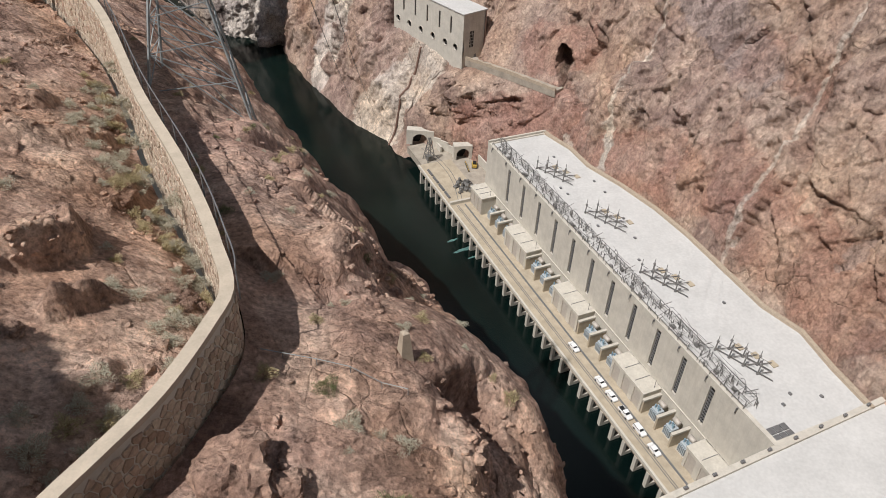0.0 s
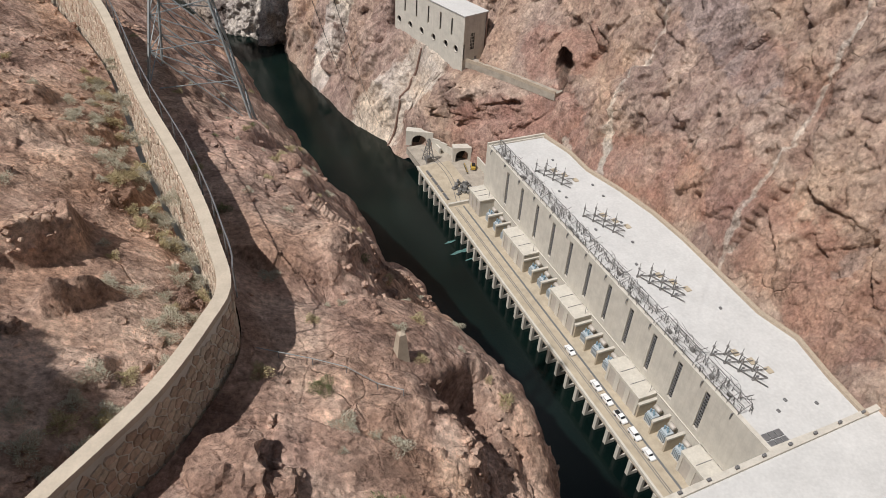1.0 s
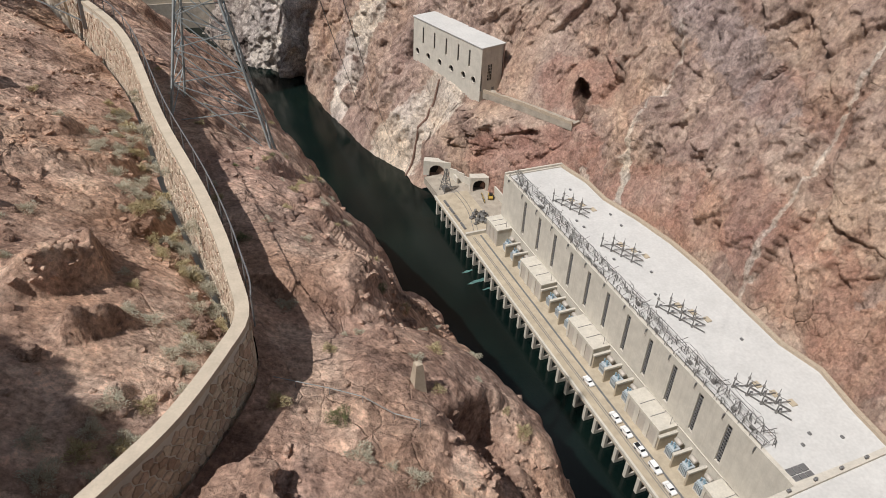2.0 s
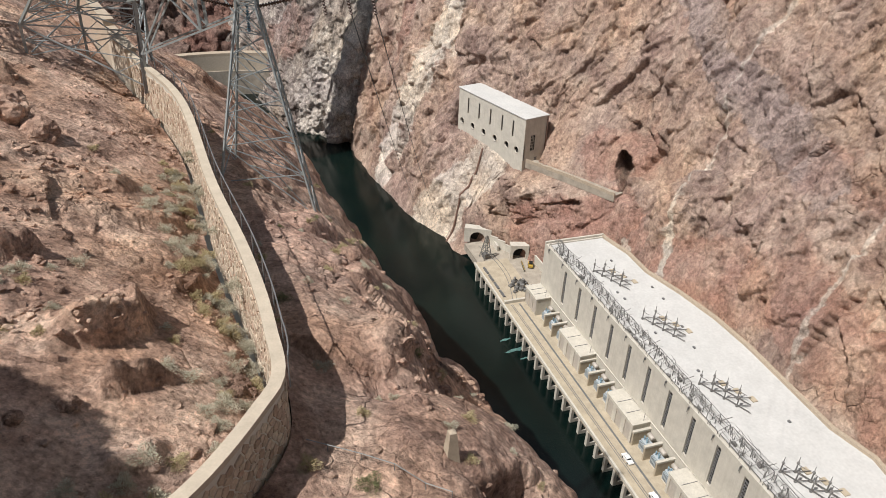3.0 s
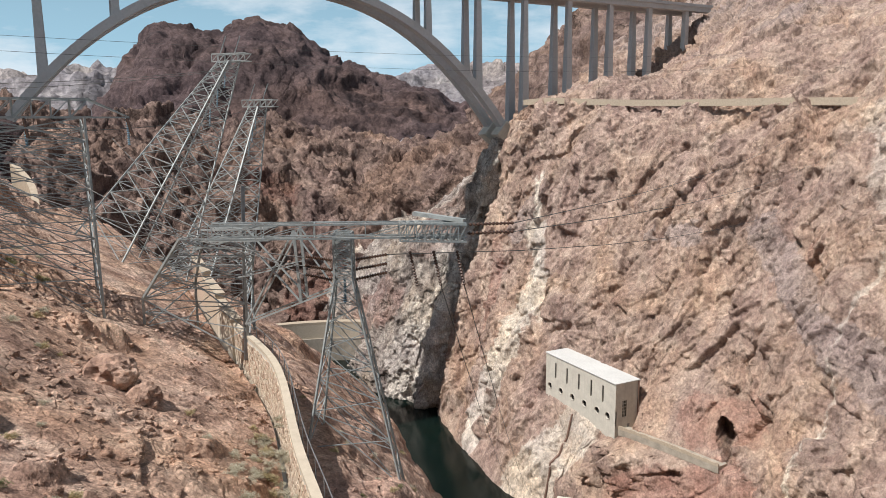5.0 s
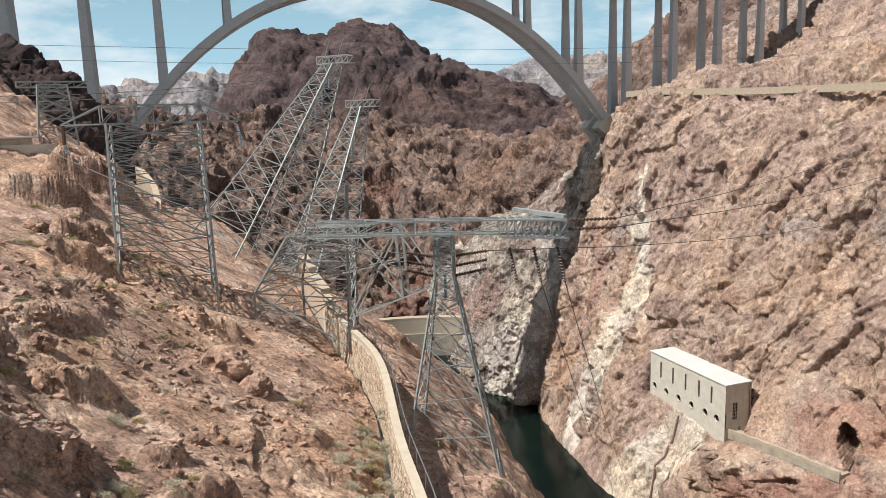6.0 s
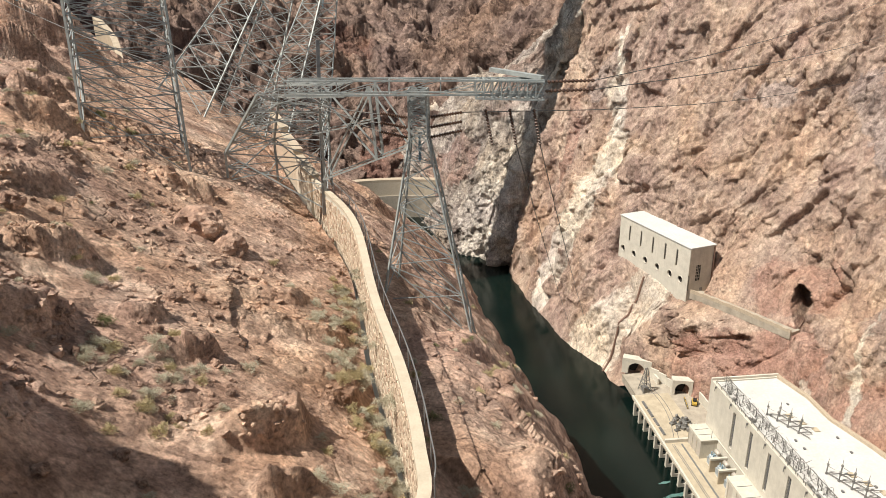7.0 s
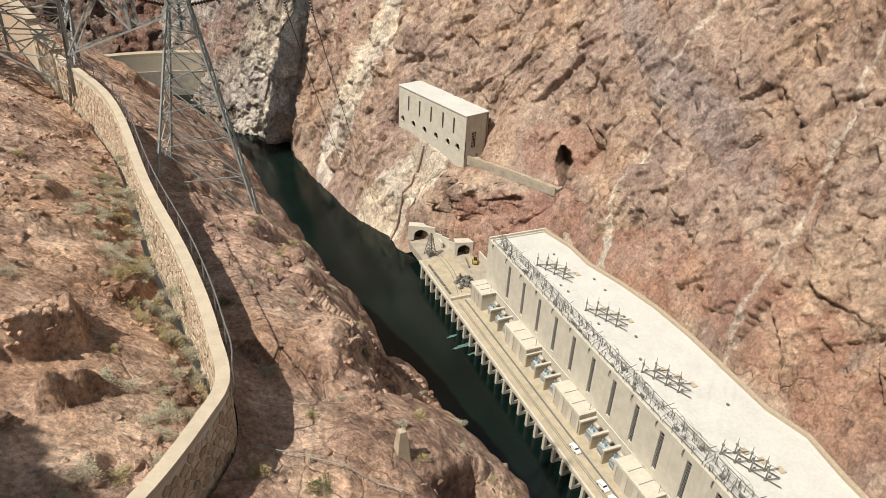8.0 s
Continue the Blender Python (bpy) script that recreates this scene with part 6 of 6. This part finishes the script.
def truss_beam(t, a, b, h, d, n, name="crossarm", w=0.14, brace=0.08, side=None):
    a, b = Vector(a), Vector(b)
    x = (b - a).normalized()
    y = x.cross(Vector((0, 0, 1))).normalized()
    for i, j in ((-1, 0), (1, 0), (-1, 1), (1, 1)):
        bm = bmesh.new()
        beam(bm, a + y * (i * d / 2) + Vector((0, 0, j * h)), b + y * (i * d / 2) + Vector((0, 0, j * h)), w)
        part("chord", bm, M_STEEL, t)
    L = (b - a).length
    bm = bmesh.new()
    for k in range(n):
        p, q = a + x * (L * k / n), a + x * (L * (k + 1) / n)
        for i in (-1, 1):
            beam(bm, p + y * (i * d / 2), q + y * (i * d / 2) + Vector((0, 0, h)), brace)
            beam(bm, p + y * (i * d / 2), p + y * (i * d / 2) + Vector((0, 0, h)), brace)
        for z in (0, h):
            beam(bm, p + y * (-d / 2) + Vector((0, 0, z)), q + y * (d / 2) + Vector((0, 0, z)), brace)
            beam(bm, q + y * (-d / 2) + Vector((0, 0, z)), q + y * (d / 2) + Vector((0, 0, z)), brace)
    tagged(part("lacing", bm, M_STEEL, t), kind="stuff")


def insulator(t, a, b, mat, n=12, r=0.15, name="insulator"):
    a, b = Vector(a), Vector(b)
    pts, rr = [], []
    for i in range(n * 2 + 1):
        pts.append(a.lerp(b, i / (2 * n)))
        rr.append(r if i % 2 else 0.05)
    bm = bmesh.new()
    tube(bm, pts, rr, 8)
    part(name, bm, mat, t, "string of ribbed insulator discs")


def ring(c, hx, hy, rot, zs):
    ca, sa = math.cos(radians(rot)), math.sin(radians(rot))
    out = []
    for (i, j), z in zip(((-1, -1), (1, -1), (1, 1), (-1, 1)), zs):
        out.append((c[0] + ca * i * hx - sa * j * hy, c[1] + sa * i * hx + ca * j * hy, z))
    return out


def footed(c, hx, hy, rot, ob, sink=0.3):
    r = ring(c, hx, hy, rot, (0, 0, 0, 0))
    return [(x, y, ground(x, y, ob) - sink) for x, y, _ in r]


# the tall pylon on the bank, with its long cross-arm
def q1(x, y, z):
    return (x * 0.905, y * 0.905, 180 - (180 - z) * 0.905)


t1 = empty("pylon", None, "tall galvanised lattice pylon with long cross-arm on the rock bank", "pylon", group="pylons")
b1 = footed((-10.9, 50.0), 3.25, 2.9, 4, bank)
m1 = ring((-11.7, 50.0), 0.66, 0.55, 4, (169.2,) * 4)
lattice(t1, b1, m1, 6, 0.14, 0.06)
lattice(t1, m1, ring((-11.75, 50.1), 0.62, 0.52, 4, (172.7,) * 4), 8, 0.12, 0.07, "head_leg")
truss_beam(t1, q1(-22.2, 51.6, 171.9), q1(-3.4, 55.6, 171.7), 0.95, 1.3, 5, w=0.12, brace=0.055)
truss_beam(t1, q1(-8.4, 54.5, 171.5), q1(-3.4, 55.6, 171.3), 1.2, 1.5, 8, w=0.1, brace=0.07)
bm = bmesh.new()
beam(bm, q1(-7.6, 57.4, 173.2), q1(-3.4, 55.2, 172.9), 0.45, 0.27)
part("arm_plate", bm, M_STEEL, t1, "bright steel end plate")
for dz in (-0.9, -1.7, -2.5):
    insulator(t1, q1(-13.9, 55.2, 170.6 + dz), q1(-15.9, 54.6, 170.9 + dz * 0.9), M_PORC)
    insulator(t1, q1(-12.1, 55.6, 170.6 + dz), q1(-9.7, 56.4, 170.8 + dz * 0.9), M_PORC)
insulator(t1, q1(-12.9, 55.2, 168.4), q1(-12.9, 55.1, 166.3), M_PORCB)
for x, y in ((-7.6, 54.6), (-5.8, 54.9), (-4.0, 55.1)):
    insulator(t1, q1(x, y, 170.6), q1(x + 0.6, y - 0.3, 167.9), M_PORC)
for z, y in ((172.6, 57.5), (172.2, 55.4)):
    insulator(t1, q1(-3.2, y, z - 0.3), q1(0.4, y + 1.2, z - 0.3), M_PORC)

# low gantry beside the wall
t2 = empty("pylon", None, "low galvanised lattice gantry with mast beside the wall", "pylon", group="pylons")
m2 = [(-31.3, 58.1, 165.6), (-22.1, 57.9, 165.4), (-24.3, 65.6, 165.4), (-29.9, 65.5, 165.4)]
b2 = [(x * 1.01, y * 1.01, max(161.0, ground(x * 1.01, y * 1.01, slope)) - 0.3) for x, y, z in m2]
lattice(t2, b2, m2, 1, 0.22, 0.1, dense=True)
lattice(t2, m2, [(-26.5, 55.6, 171.2), (-21.5, 56.4, 171.2), (-21.5, 58.6, 171.2), (-25.8, 58.6, 171.2)], 3, 0.2, 0.09, "upper_leg", dense=True)
bm = bmesh.new()
beam(bm, (-22.5, 58.3, 160.3), (-22.1, 58.5, 175.3), 0.3)
part("mast", bm, M_DARKSTEEL, t2)
for y in (54.2, 56.0):          # hanging frame beside the mast
    for a, b, w in (((-16.6, y, 172.2), (-16.2, y, 166.5), 0.2), ((-21.6, y + 1.6, 171.8), (-16.2, y, 166.5), 0.12), ((-16.6, y, 172.2), (-21.4, y + 1.6, 164.2), 0.12), ((-21.4, y + 1.6, 164.2), (-13.1, y - 1.3, 167.9), 0.14), ((-22.0, y + 2.0, 168.0), (-16.4, y, 169.5), 0.1), ((-13.1, y - 1.3, 167.9), (-16.6, y, 172.2), 0.1)):
        bm = bmesh.new()
        beam(bm, a, b, w)
        part("hanger", bm, M_STEEL, t2)
truss_beam(t2, (-24.0, 55.2, 171.2), (-18.0, 53.6, 171.6), 0.9, 1.3, 3, w=0.13, brace=0.06)

# wide gantry pylon on the slope
t3 = empty("pylon", None, "wide galvanised gantry pylon standing on the slope", "pylon", group="pylons")
C3 = (-39.2, 57.3)
b3 = footed(C3, 3.9, 3.9, 34, slope)
m3 = ring(C3, 3.7, 3.3, 34, (181.0,) * 4)
lattice(t3, b3, m3, 6, 0.18, 0.085, dense=True)
ax = Vector((math.cos(radians(34)), math.sin(radians(34)), 0))
c3 = Vector((C3[0], C3[1], 181.0))
truss_beam(t3, c3 - ax * 4.2, c3 + ax * 4.2, 1.5, 3.0, 6)
for sgn in (-1, 1):
    bm = bmesh.new()
    for z in (0.0, 1.5):
        for o in (-1.2, 1.2):
            p = c3 + ax * (sgn * 4.2) + Vector((-ax.y, ax.x, 0)) * o + Vector((0, 0, z))
            beam(bm, p, c3 + ax * (sgn * 7.4), 0.12)
    part("arm_tip", bm, M_STEEL, t3)
for k in (-7.2, -0.6, 7.2):
    p = c3 + ax * k
    insulator(t3, p, p + Vector((0.05, 0, -2.4)), M_PORCB)
    insulator(t3, p + Vector((0, 0, -0.1)), p + Vector((1.3, -1.6, -1.6)), M_PORC)

# the two leaning pylons
for bc, tc, hb, ht, lab in (((-46.5, 84.0), (-38.2, 98.5, 189.0), 4.4, 1.0, "tall lattice pylon leaning out over the gorge"), ((-41.5, 96.0), (-37.8, 108.0, 183.2), 4.0, 0.9, "lattice pylon leaning beside the taller one")):
    tt = empty("pylon", None, lab, "pylon", group="pylons")
    b = [(x, y, z) for x, y, z in footed(bc, hb, hb, -25, slope)]
    lattice(tt, b, ring(tc[:2], ht, ht, -25, (tc[2],) * 4), 11, 0.17, 0.08, dense=True)
    truss_beam(tt, (tc[0] - 2.2, tc[1] + 0.5, tc[2]), (tc[0] + 3.0, tc[1] - 0.6, tc[2]), 1.0, 1.4, 5)
    for dx in (-1.2, 0.8):
        bm = bmesh.new()
        beam(bm, (tc[0] + dx, tc[1], tc[2] + 1), (tc[0] + dx + 0.8, tc[1] + 0.3, tc[2] + 3.4), 0.14)
        part("horn", bm, M_STEEL, tt)
    for k in range(3):
        p = Vector((tc[0] - 1.2, tc[1], tc[2])).lerp(Vector((bc[0], bc[1], 161)), 0.05 + 0.09 * k)
        insulator(tt, p + Vector((1.2, 0, 0)), p + Vector((0.9, 0.2, -2.2)), M_PORCB)

# smaller pylon on the bench
t6 = empty("pylon", None, "small galvanised lattice pylon on the bench", "pylon", group="pylons")
z6 = ground(-79, 92, slope)
lattice(t6, ring((-79, 92), 2.6, 2.4, 40, (z6 - 0.3,) * 4), ring((-79, 92), 1.9, 1.6, 40, (187.5,) * 4), 4, 0.2, 0.12, dense=True)
truss_beam(t6, (-82.6, 89.2, 187.2), (-75.4, 95.0, 187.2), 0.8, 1.4, 5)

# wires
M_WIRE = plain_material("dark_cable", (0.07, 0.068, 0.065), 0.6, 0.3, 0.2, 2.0)


def wire(a, b, sag, r=0.035):
    a, b = Vector(a), Vector(b)
    bm = bmesh.new()
    tube(bm, [a.lerp(b, i / 16) + Vector((0, 0, -sag * 4 * (i / 16) * (1 - i / 16))) for i in range(17)], r, 4)
    o = part("power_line", bm, M_WIRE)
    return tagged(o, "thin dark overhead power line", "cable", group="power lines")


for a, b, sag in (((-46.6, 52.9, 179.0), q1(-15.9, 54.6, 170.0), 1.4), ((-41, 56.6, 179.4), q1(-15.9, 54.6, 169.3), 1.6), ((-34.5, 61.0, 179.2), q1(-15.9, 54.6, 168.6), 1.5),
                  (q1(0.4, 58.7, 172.3), (150, 330, 205), 9), (q1(0.4, 56.6, 171.9), (160, 320, 196), 10), (q1(-9.7, 56.4, 170.0), (152, 300, 180), 12),
                  (q1(-3.4, 54.8, 167.9), (14, 318, 10), 6), (q1(-5.2, 54.6, 167.9), (6, 330, 6), 6),
                  ((-120, 90, 196), (170, 420, 222), 6), ((-118, 95, 194), (175, 410, 214), 6),
                  ((-38, 98, 188), (-90, 70, 186), 1.5), ((-37, 98, 188), (-88, 74, 185), 1.5), ((-38, 108, 183), (-46, 58, 180), 1.2)):
    wire(a, b, sag, 0.035)

# ---- shed and retaining wall on the bench ----
rt = empty("retaining_wall", None, "grey concrete retaining wall on the bench", "wall", kind="structure")
RT = np.array([(-84, 66), (-78, 72), (-73, 77), (-69.6, 80.6)], float)
link_mesh("wall_run", *ribbon(RT, -0.3, 0.4, 175.5, 179.25), M_CONC, rt)
sh = empty("shed", look((-70, 71, 178.2), (-62, 80, 178.2)) @ pose(0, 0, 0), "low shed with white roof edge and brown panels", "shed")
sh.matrix_world = pose(-76.5, 76.5, 178.9, 0, 0, 48)
bm = bmesh.new()
box(bm, (-5, -2.2, -2.0), (5, 2.2, 1.15))
part("body", bm, M_CONS, sh)
bm = bmesh.new()
box(bm, (-5.6, -2.8, 1.15), (5.6, 2.8, 1.4), 0.03)
part("roof", bm, M_ROOF, sh, "white roof")
for k in range(3):
    bm = bmesh.new()
    box(bm, (-4.6 + 3.2 * k, -2.32, 0.1), (-1.7 + 3.2 * k, -2.2, 1.05))
    part("panel", bm, M_DECK, sh, "brown panel")

# ---- survey pillar and cable fence on the bank ----
px, py = 1.55, 21.4
pz = ground(px, py, bank)
pl = empty("survey_pillar", pose(px, py, pz - 0.25, 0, 0, 20), "tapered white concrete survey pillar on the rock", "pillar")
bm = bmesh.new()
v = []
for z, h in ((0, 0.30), (1.55, 0.15)):
    for i, j in ((-1, -1), (1, -1), (1, 1), (-1, 1)):
        v.append(bm.verts.new((i * h, j * h, z)))
for f in ((0, 1, 5, 4), (1, 2, 6, 5), (2, 3, 7, 6), (3, 0, 4, 7), (3, 2, 1, 0)):
    bm.faces.new([v[i] for i in f])
top = bm.verts.new((0, 0, 1.62))
for i in range(4):
    bm.faces.new((v[4 + i], v[4 + (i + 1) % 4], top))
part("shaft", bm, M_CAP, pl)
cf = empty("pipe_rail", None, "thin pale pipe on short stands across the rock", "pipe")
pr = [(-4.2, 20.6, 159.4)]
for x, y in ((-3.3, 20.3), (-2.0, 20.1), (-0.7, 19.7), (0.5, 19.3), (1.5, 18.9)):
    pr.append((x, y, ground(x, y, bank) + 0.35))
bm = bmesh.new()
tube(bm, pr, 0.02, 6)
part("pipe", bm, M_STEEL, cf)
for p in pr[1:]:
    bm = bmesh.new()
    tube(bm, [p, (p[0], p[1], p[2] - 0.5)], 0.02, 5)
    part("stand", bm, M_DARKSTEEL, cf)

# ---- boulders ----
def boulder_mesh(k, r=1.0):
    bm = bmesh.new()
    bmesh.ops.create_icosphere(bm, subdivisions=4, radius=1.0)
    p = np.array([v.co[:] for v in bm.verts])
    q = p * 1.15 + 11.0 * k
    d = 1 + 0.34 * blocks(q, 5 * k, 30) + 0.12 * blocks(q * 2.7, 5 * k + 1, 30) + 0.04 * fbm(q * 6, 3, k)
    for v, s in zip(bm.verts, d):
        v.co = v.co * float(s) * r
        v.co.z *= 0.72
    me = bpy.data.meshes.new("boulder")
    bm.to_mesh(me)
    bm.free()
    me.materials.append(M_NEAR)
    at = me.attributes.new("band", "FLOAT", "POINT")
    at.data.foreach_set("value", np.full(len(me.vertices), 0.5, dtype=np.float32))
    return me


BM_ = [boulder_mesh(k) for k in range(6)]
rnd = random.Random(21)


def boulder(x, y, ob, s, lab, sq=(1, 1, 1)):
    o = new("boulder", BM_[rnd.randrange(6)])
    o.location = (x, y, ground(x, y, ob) + s * 0.15)
    o.rotation_euler = (rnd.uniform(-0.2, 0.2), rnd.uniform(-0.2, 0.2), rnd.uniform(0, 6.28))
    o.scale = (s * sq[0], s * sq[1], s * sq[2])
    return tagged(o, lab, "boulder", group="boulders")


for x, y, s in ((-26.5, 44.5, 1.7), (-24.0, 43.6, 1.1), (-12.2, 19.5, 0.4), (-13.4, 27.6, 0.6), (-31, 33, 0.7), (-22, 33, 0.5), (-37, 45, 0.8), (-48, 52, 1.2)):
    boulder(x, y, slope, s, "angular red-brown boulder on the slope")
for x, y, s in ((-4.5, 14.6, 1.25), (-3.0, 14.2, 0.8), (-2.4, 13.2, 0.7), (1.5, 30, 0.5), (-4.5, 40, 0.8)):
    boulder(x, y, bank, s, "angular red boulder on the rock bank")
for k in range(60):
    u = rnd.uniform(0, 1)
    x, y = -9 - 30 * u - rnd.uniform(0, 6), 16 + 46 * u + rnd.uniform(-8, 6)
    boulder(x, y, slope, rnd.uniform(0.1, 0.36), "small loose red stone on the slope")
# loose pile of broken red stone against the wall
for k in range(26):
    x, y = -7.6 + rnd.gauss(0, 0.55), 23.9 + rnd.gauss(0, 0.5)
    boulder(x, y, slope, rnd.uniform(0.13, 0.3), "broken red stone in a small pile")

# ---- loose stones lying all over the slope and the bank ----
def loose_stones(g, n, lo, hi, seed, label):
    r = np.random.RandomState(seed)
    nv, nu, _ = g.shape
    p = g.reshape(-1, 3)
    step = np.linalg.norm(np.gradient(g, axis=1), axis=2) * np.linalg.norm(np.gradient(g, axis=0), axis=2)
    w = (step / (20.0 + np.linalg.norm(g[..., :2], axis=2)) ** 2 * (np.linalg.norm(g[..., :2], axis=2) < 75)).reshape(-1)
    w = w * np.clip(0.25 + 1.6 * fbm(p / 5.0, 4, seed), 0.02, 1.5)
    at = p[r.choice(len(p), n, p=w / w.sum())] + np.c_[r.uniform(-0.08, 0.08, (n, 2)), np.zeros(n)]
    bm = bmesh.new()
    bmesh.ops.create_icosphere(bm, subdivisions=1, radius=1.0)
    base = np.array([v.co[:] for v in bm.verts])
    tri = np.array([[v.index for v in f.verts] for f in bm.faces])
    bm.free()
    size = lo * (hi / lo) ** (r.uniform(0, 1, n) ** 2.2)
    a = r.uniform(0, 6.28, n)
    v = base[None] * (1 + r.uniform(-0.35, 0.35, (n, len(base), 1))) * np.stack([r.uniform(0.7, 1.3, n), r.uniform(0.6, 1.1, n), r.uniform(0.4, 0.85, n)], 1)[:, None] * size[:, None, None]
    x, y = v[..., 0] * np.cos(a)[:, None] - v[..., 1] * np.sin(a)[:, None], v[..., 0] * np.sin(a)[:, None] + v[..., 1] * np.cos(a)[:, None]
    v = np.stack([x, y, v[..., 2] + size[:, None] * 0.15], -1) + at[:, None]
    f = (tri[None] + (np.arange(n) * len(base))[:, None, None]).reshape(-1, 3)
    me = bpy.data.meshes.new("loose_stones")
    me.from_pydata(v.reshape(-1, 3).tolist(), [], f.tolist())
    me.materials.append(M_NEAR)
    at_ = me.attributes.new("band", "FLOAT", "POINT")
    at_.data.foreach_set("value", np.repeat(r.uniform(0.25, 0.8, n), len(base)).astype(np.float32))
    return tagged(new("loose_stones", me), label, "stones", kind="stuff")


loose_stones(SLOPE_G, 9000, 0.05, 0.34, 5, "loose red gravel and stones strewn on the slope")
loose_stones(BANK_G, 5000, 0.05, 0.32, 6, "loose red gravel and stones strewn on the bank")

# ---- scrub ----
def shrub_material(name, a, b):
    m, n, l, p = node_mat(name)
    gi = n.new("ShaderNodeNewGeometry").outputs["Random Per Island"]
    l.new(ramp(n, l, gi, [(0.0, a), (1.0, b)]), p.inputs["Base Color"])
    p.inputs["Roughness"].default_value = 0.8
    return m


M_SAGE = shrub_material("grey_sage", (0.31, 0.285, 0.205), (0.58, 0.535, 0.42))
M_STRAW = shrub_material("dry_straw", (0.30, 0.24, 0.12), (0.52, 0.44, 0.26))
M_GREEN = shrub_material("green_creosote", (0.11, 0.115, 0.05), (0.22, 0.22, 0.10))


def shrub_mesh(k, mat, n=1300, spread=1.0, leaf=0.04):
    r = random.Random(100 + k)
    vs, fs = [], []
    for i in range(n):
        a, e = r.uniform(0, 6.283), math.asin(r.uniform(0.08, 1.0))
        d = Vector((math.cos(a) * math.cos(e), math.sin(a) * math.cos(e), math.sin(e) * 0.75))
        rad = r.uniform(0.25, 1.0) ** 0.6 * (0.75 + 0.25 * math.sin(3 * a + k))
        p = d * rad
        q = (d + Vector((r.uniform(-0.7, 0.7), r.uniform(-0.7, 0.7), r.uniform(-0.3, 0.7)))).normalized()
        s = q.cross(Vector((r.uniform(-1, 1), r.uniform(-1, 1), r.uniform(-1, 1)))).normalized()
        L, w = leaf * r.uniform(1.4, 3.4), leaf * r.uniform(0.25, 0.5)
        j = len(vs)
        vs += [p - s * w, p + s * w, p + q * L + s * w * 0.3, p + q * L - s * w * 0.3]
        fs.append((j, j + 1, j + 2, j + 3))
    for i in range(14):
        a, e = r.uniform(0, 6.283), r.uniform(0.4, 1.4)
        d = Vector((math.cos(a) * math.cos(e), math.sin(a) * math.cos(e), math.sin(e) * 0.75)) * 0.8
        s = d.cross(Vector((0, 0, 1))).normalized() * 0.015
        j = len(vs)
        vs += [Vector((0, 0, -0.15)) - s, Vector((0, 0, -0.15)) + s, d + s * 0.4, d - s * 0.4]
        fs.append((j, j + 1, j + 2, j + 3))
    me = bpy.data.meshes.new("shrub")
    me.from_pydata([tuple(v) for v in vs], [], fs)
    me.materials.append(mat)
    return me


SHRUBS = [(shrub_mesh(0, M_SAGE), "grey-green desert shrub on the slope"), (shrub_mesh(1, M_SAGE, 1700), "grey-green desert shrub on the slope"), (shrub_mesh(2, M_STRAW, 900, 1, 0.06), "dry straw-coloured grass tuft"), (shrub_mesh(3, M_GREEN, 1300), "dark green creosote bush")]


def shrub(x, y, ob, s, k):
    me, lab = SHRUBS[k]
    o = new("shrub", me)
    o.location = (x, y, ground(x, y, ob) - 0.03)
    o.rotation_euler = (0, 0, rnd.uniform(0, 6.28))
    o.scale = (s, s, s * rnd.uniform(0.75, 1.05))
    return tagged(o, lab, "shrub", group="shrubs")


rnd = random.Random(77)
for i in range(115):          # along the foot of the wall
    u = rnd.uniform(U_CORNER - 9, U_CORNER + 30)
    a = on_wall(u, 160, 0.2 + abs(rnd.gauss(0.7, 1.6)), -1)
    shrub(a[0], a[1], slope, rnd.uniform(0.4, 0.85), rnd.choice((0, 0, 1, 1, 2)))
for i in range(40):           # in the hollow below the outcrop
    shrub(-19.0 + rnd.gauss(0, 2.2), 24.5 + rnd.gauss(0, 2.0), slope, rnd.uniform(0.3, 0.7), rnd.choice((0, 1, 1, 2)))
for i in range(95):          # over the slope
    u = rnd.random()
    x, y = -10 - 34 * u - rnd.uniform(0, 14), 15 + 50 * u + rnd.uniform(-9, 5)
    shrub(x, y, slope, rnd.uniform(0.3, 0.75), rnd.choice((0, 1, 1, 0, 2, 2, 2, 3)))
for i in range(70):           # on the bank
    u = rnd.random()
    x, y = rnd.uniform(-4, 9) - 14 * u, 15 + 48 * u + rnd.uniform(-4, 10)
    shrub(x, y, bank, rnd.uniform(0.25, 0.65), rnd.choice((0, 1, 2, 2, 3)))
for x, y, s, k in ((0.6, 14.0, 1.0, 3), (-0.8, 17.4, 0.8, 1), (-1.6, 19.0, 0.7, 3), (-10.2, 14.6, 0.8, 1), (-9.6, 15.8, 0.7, 2)):
    shrub(x, y, bank if x > -5 else slope, s, k)
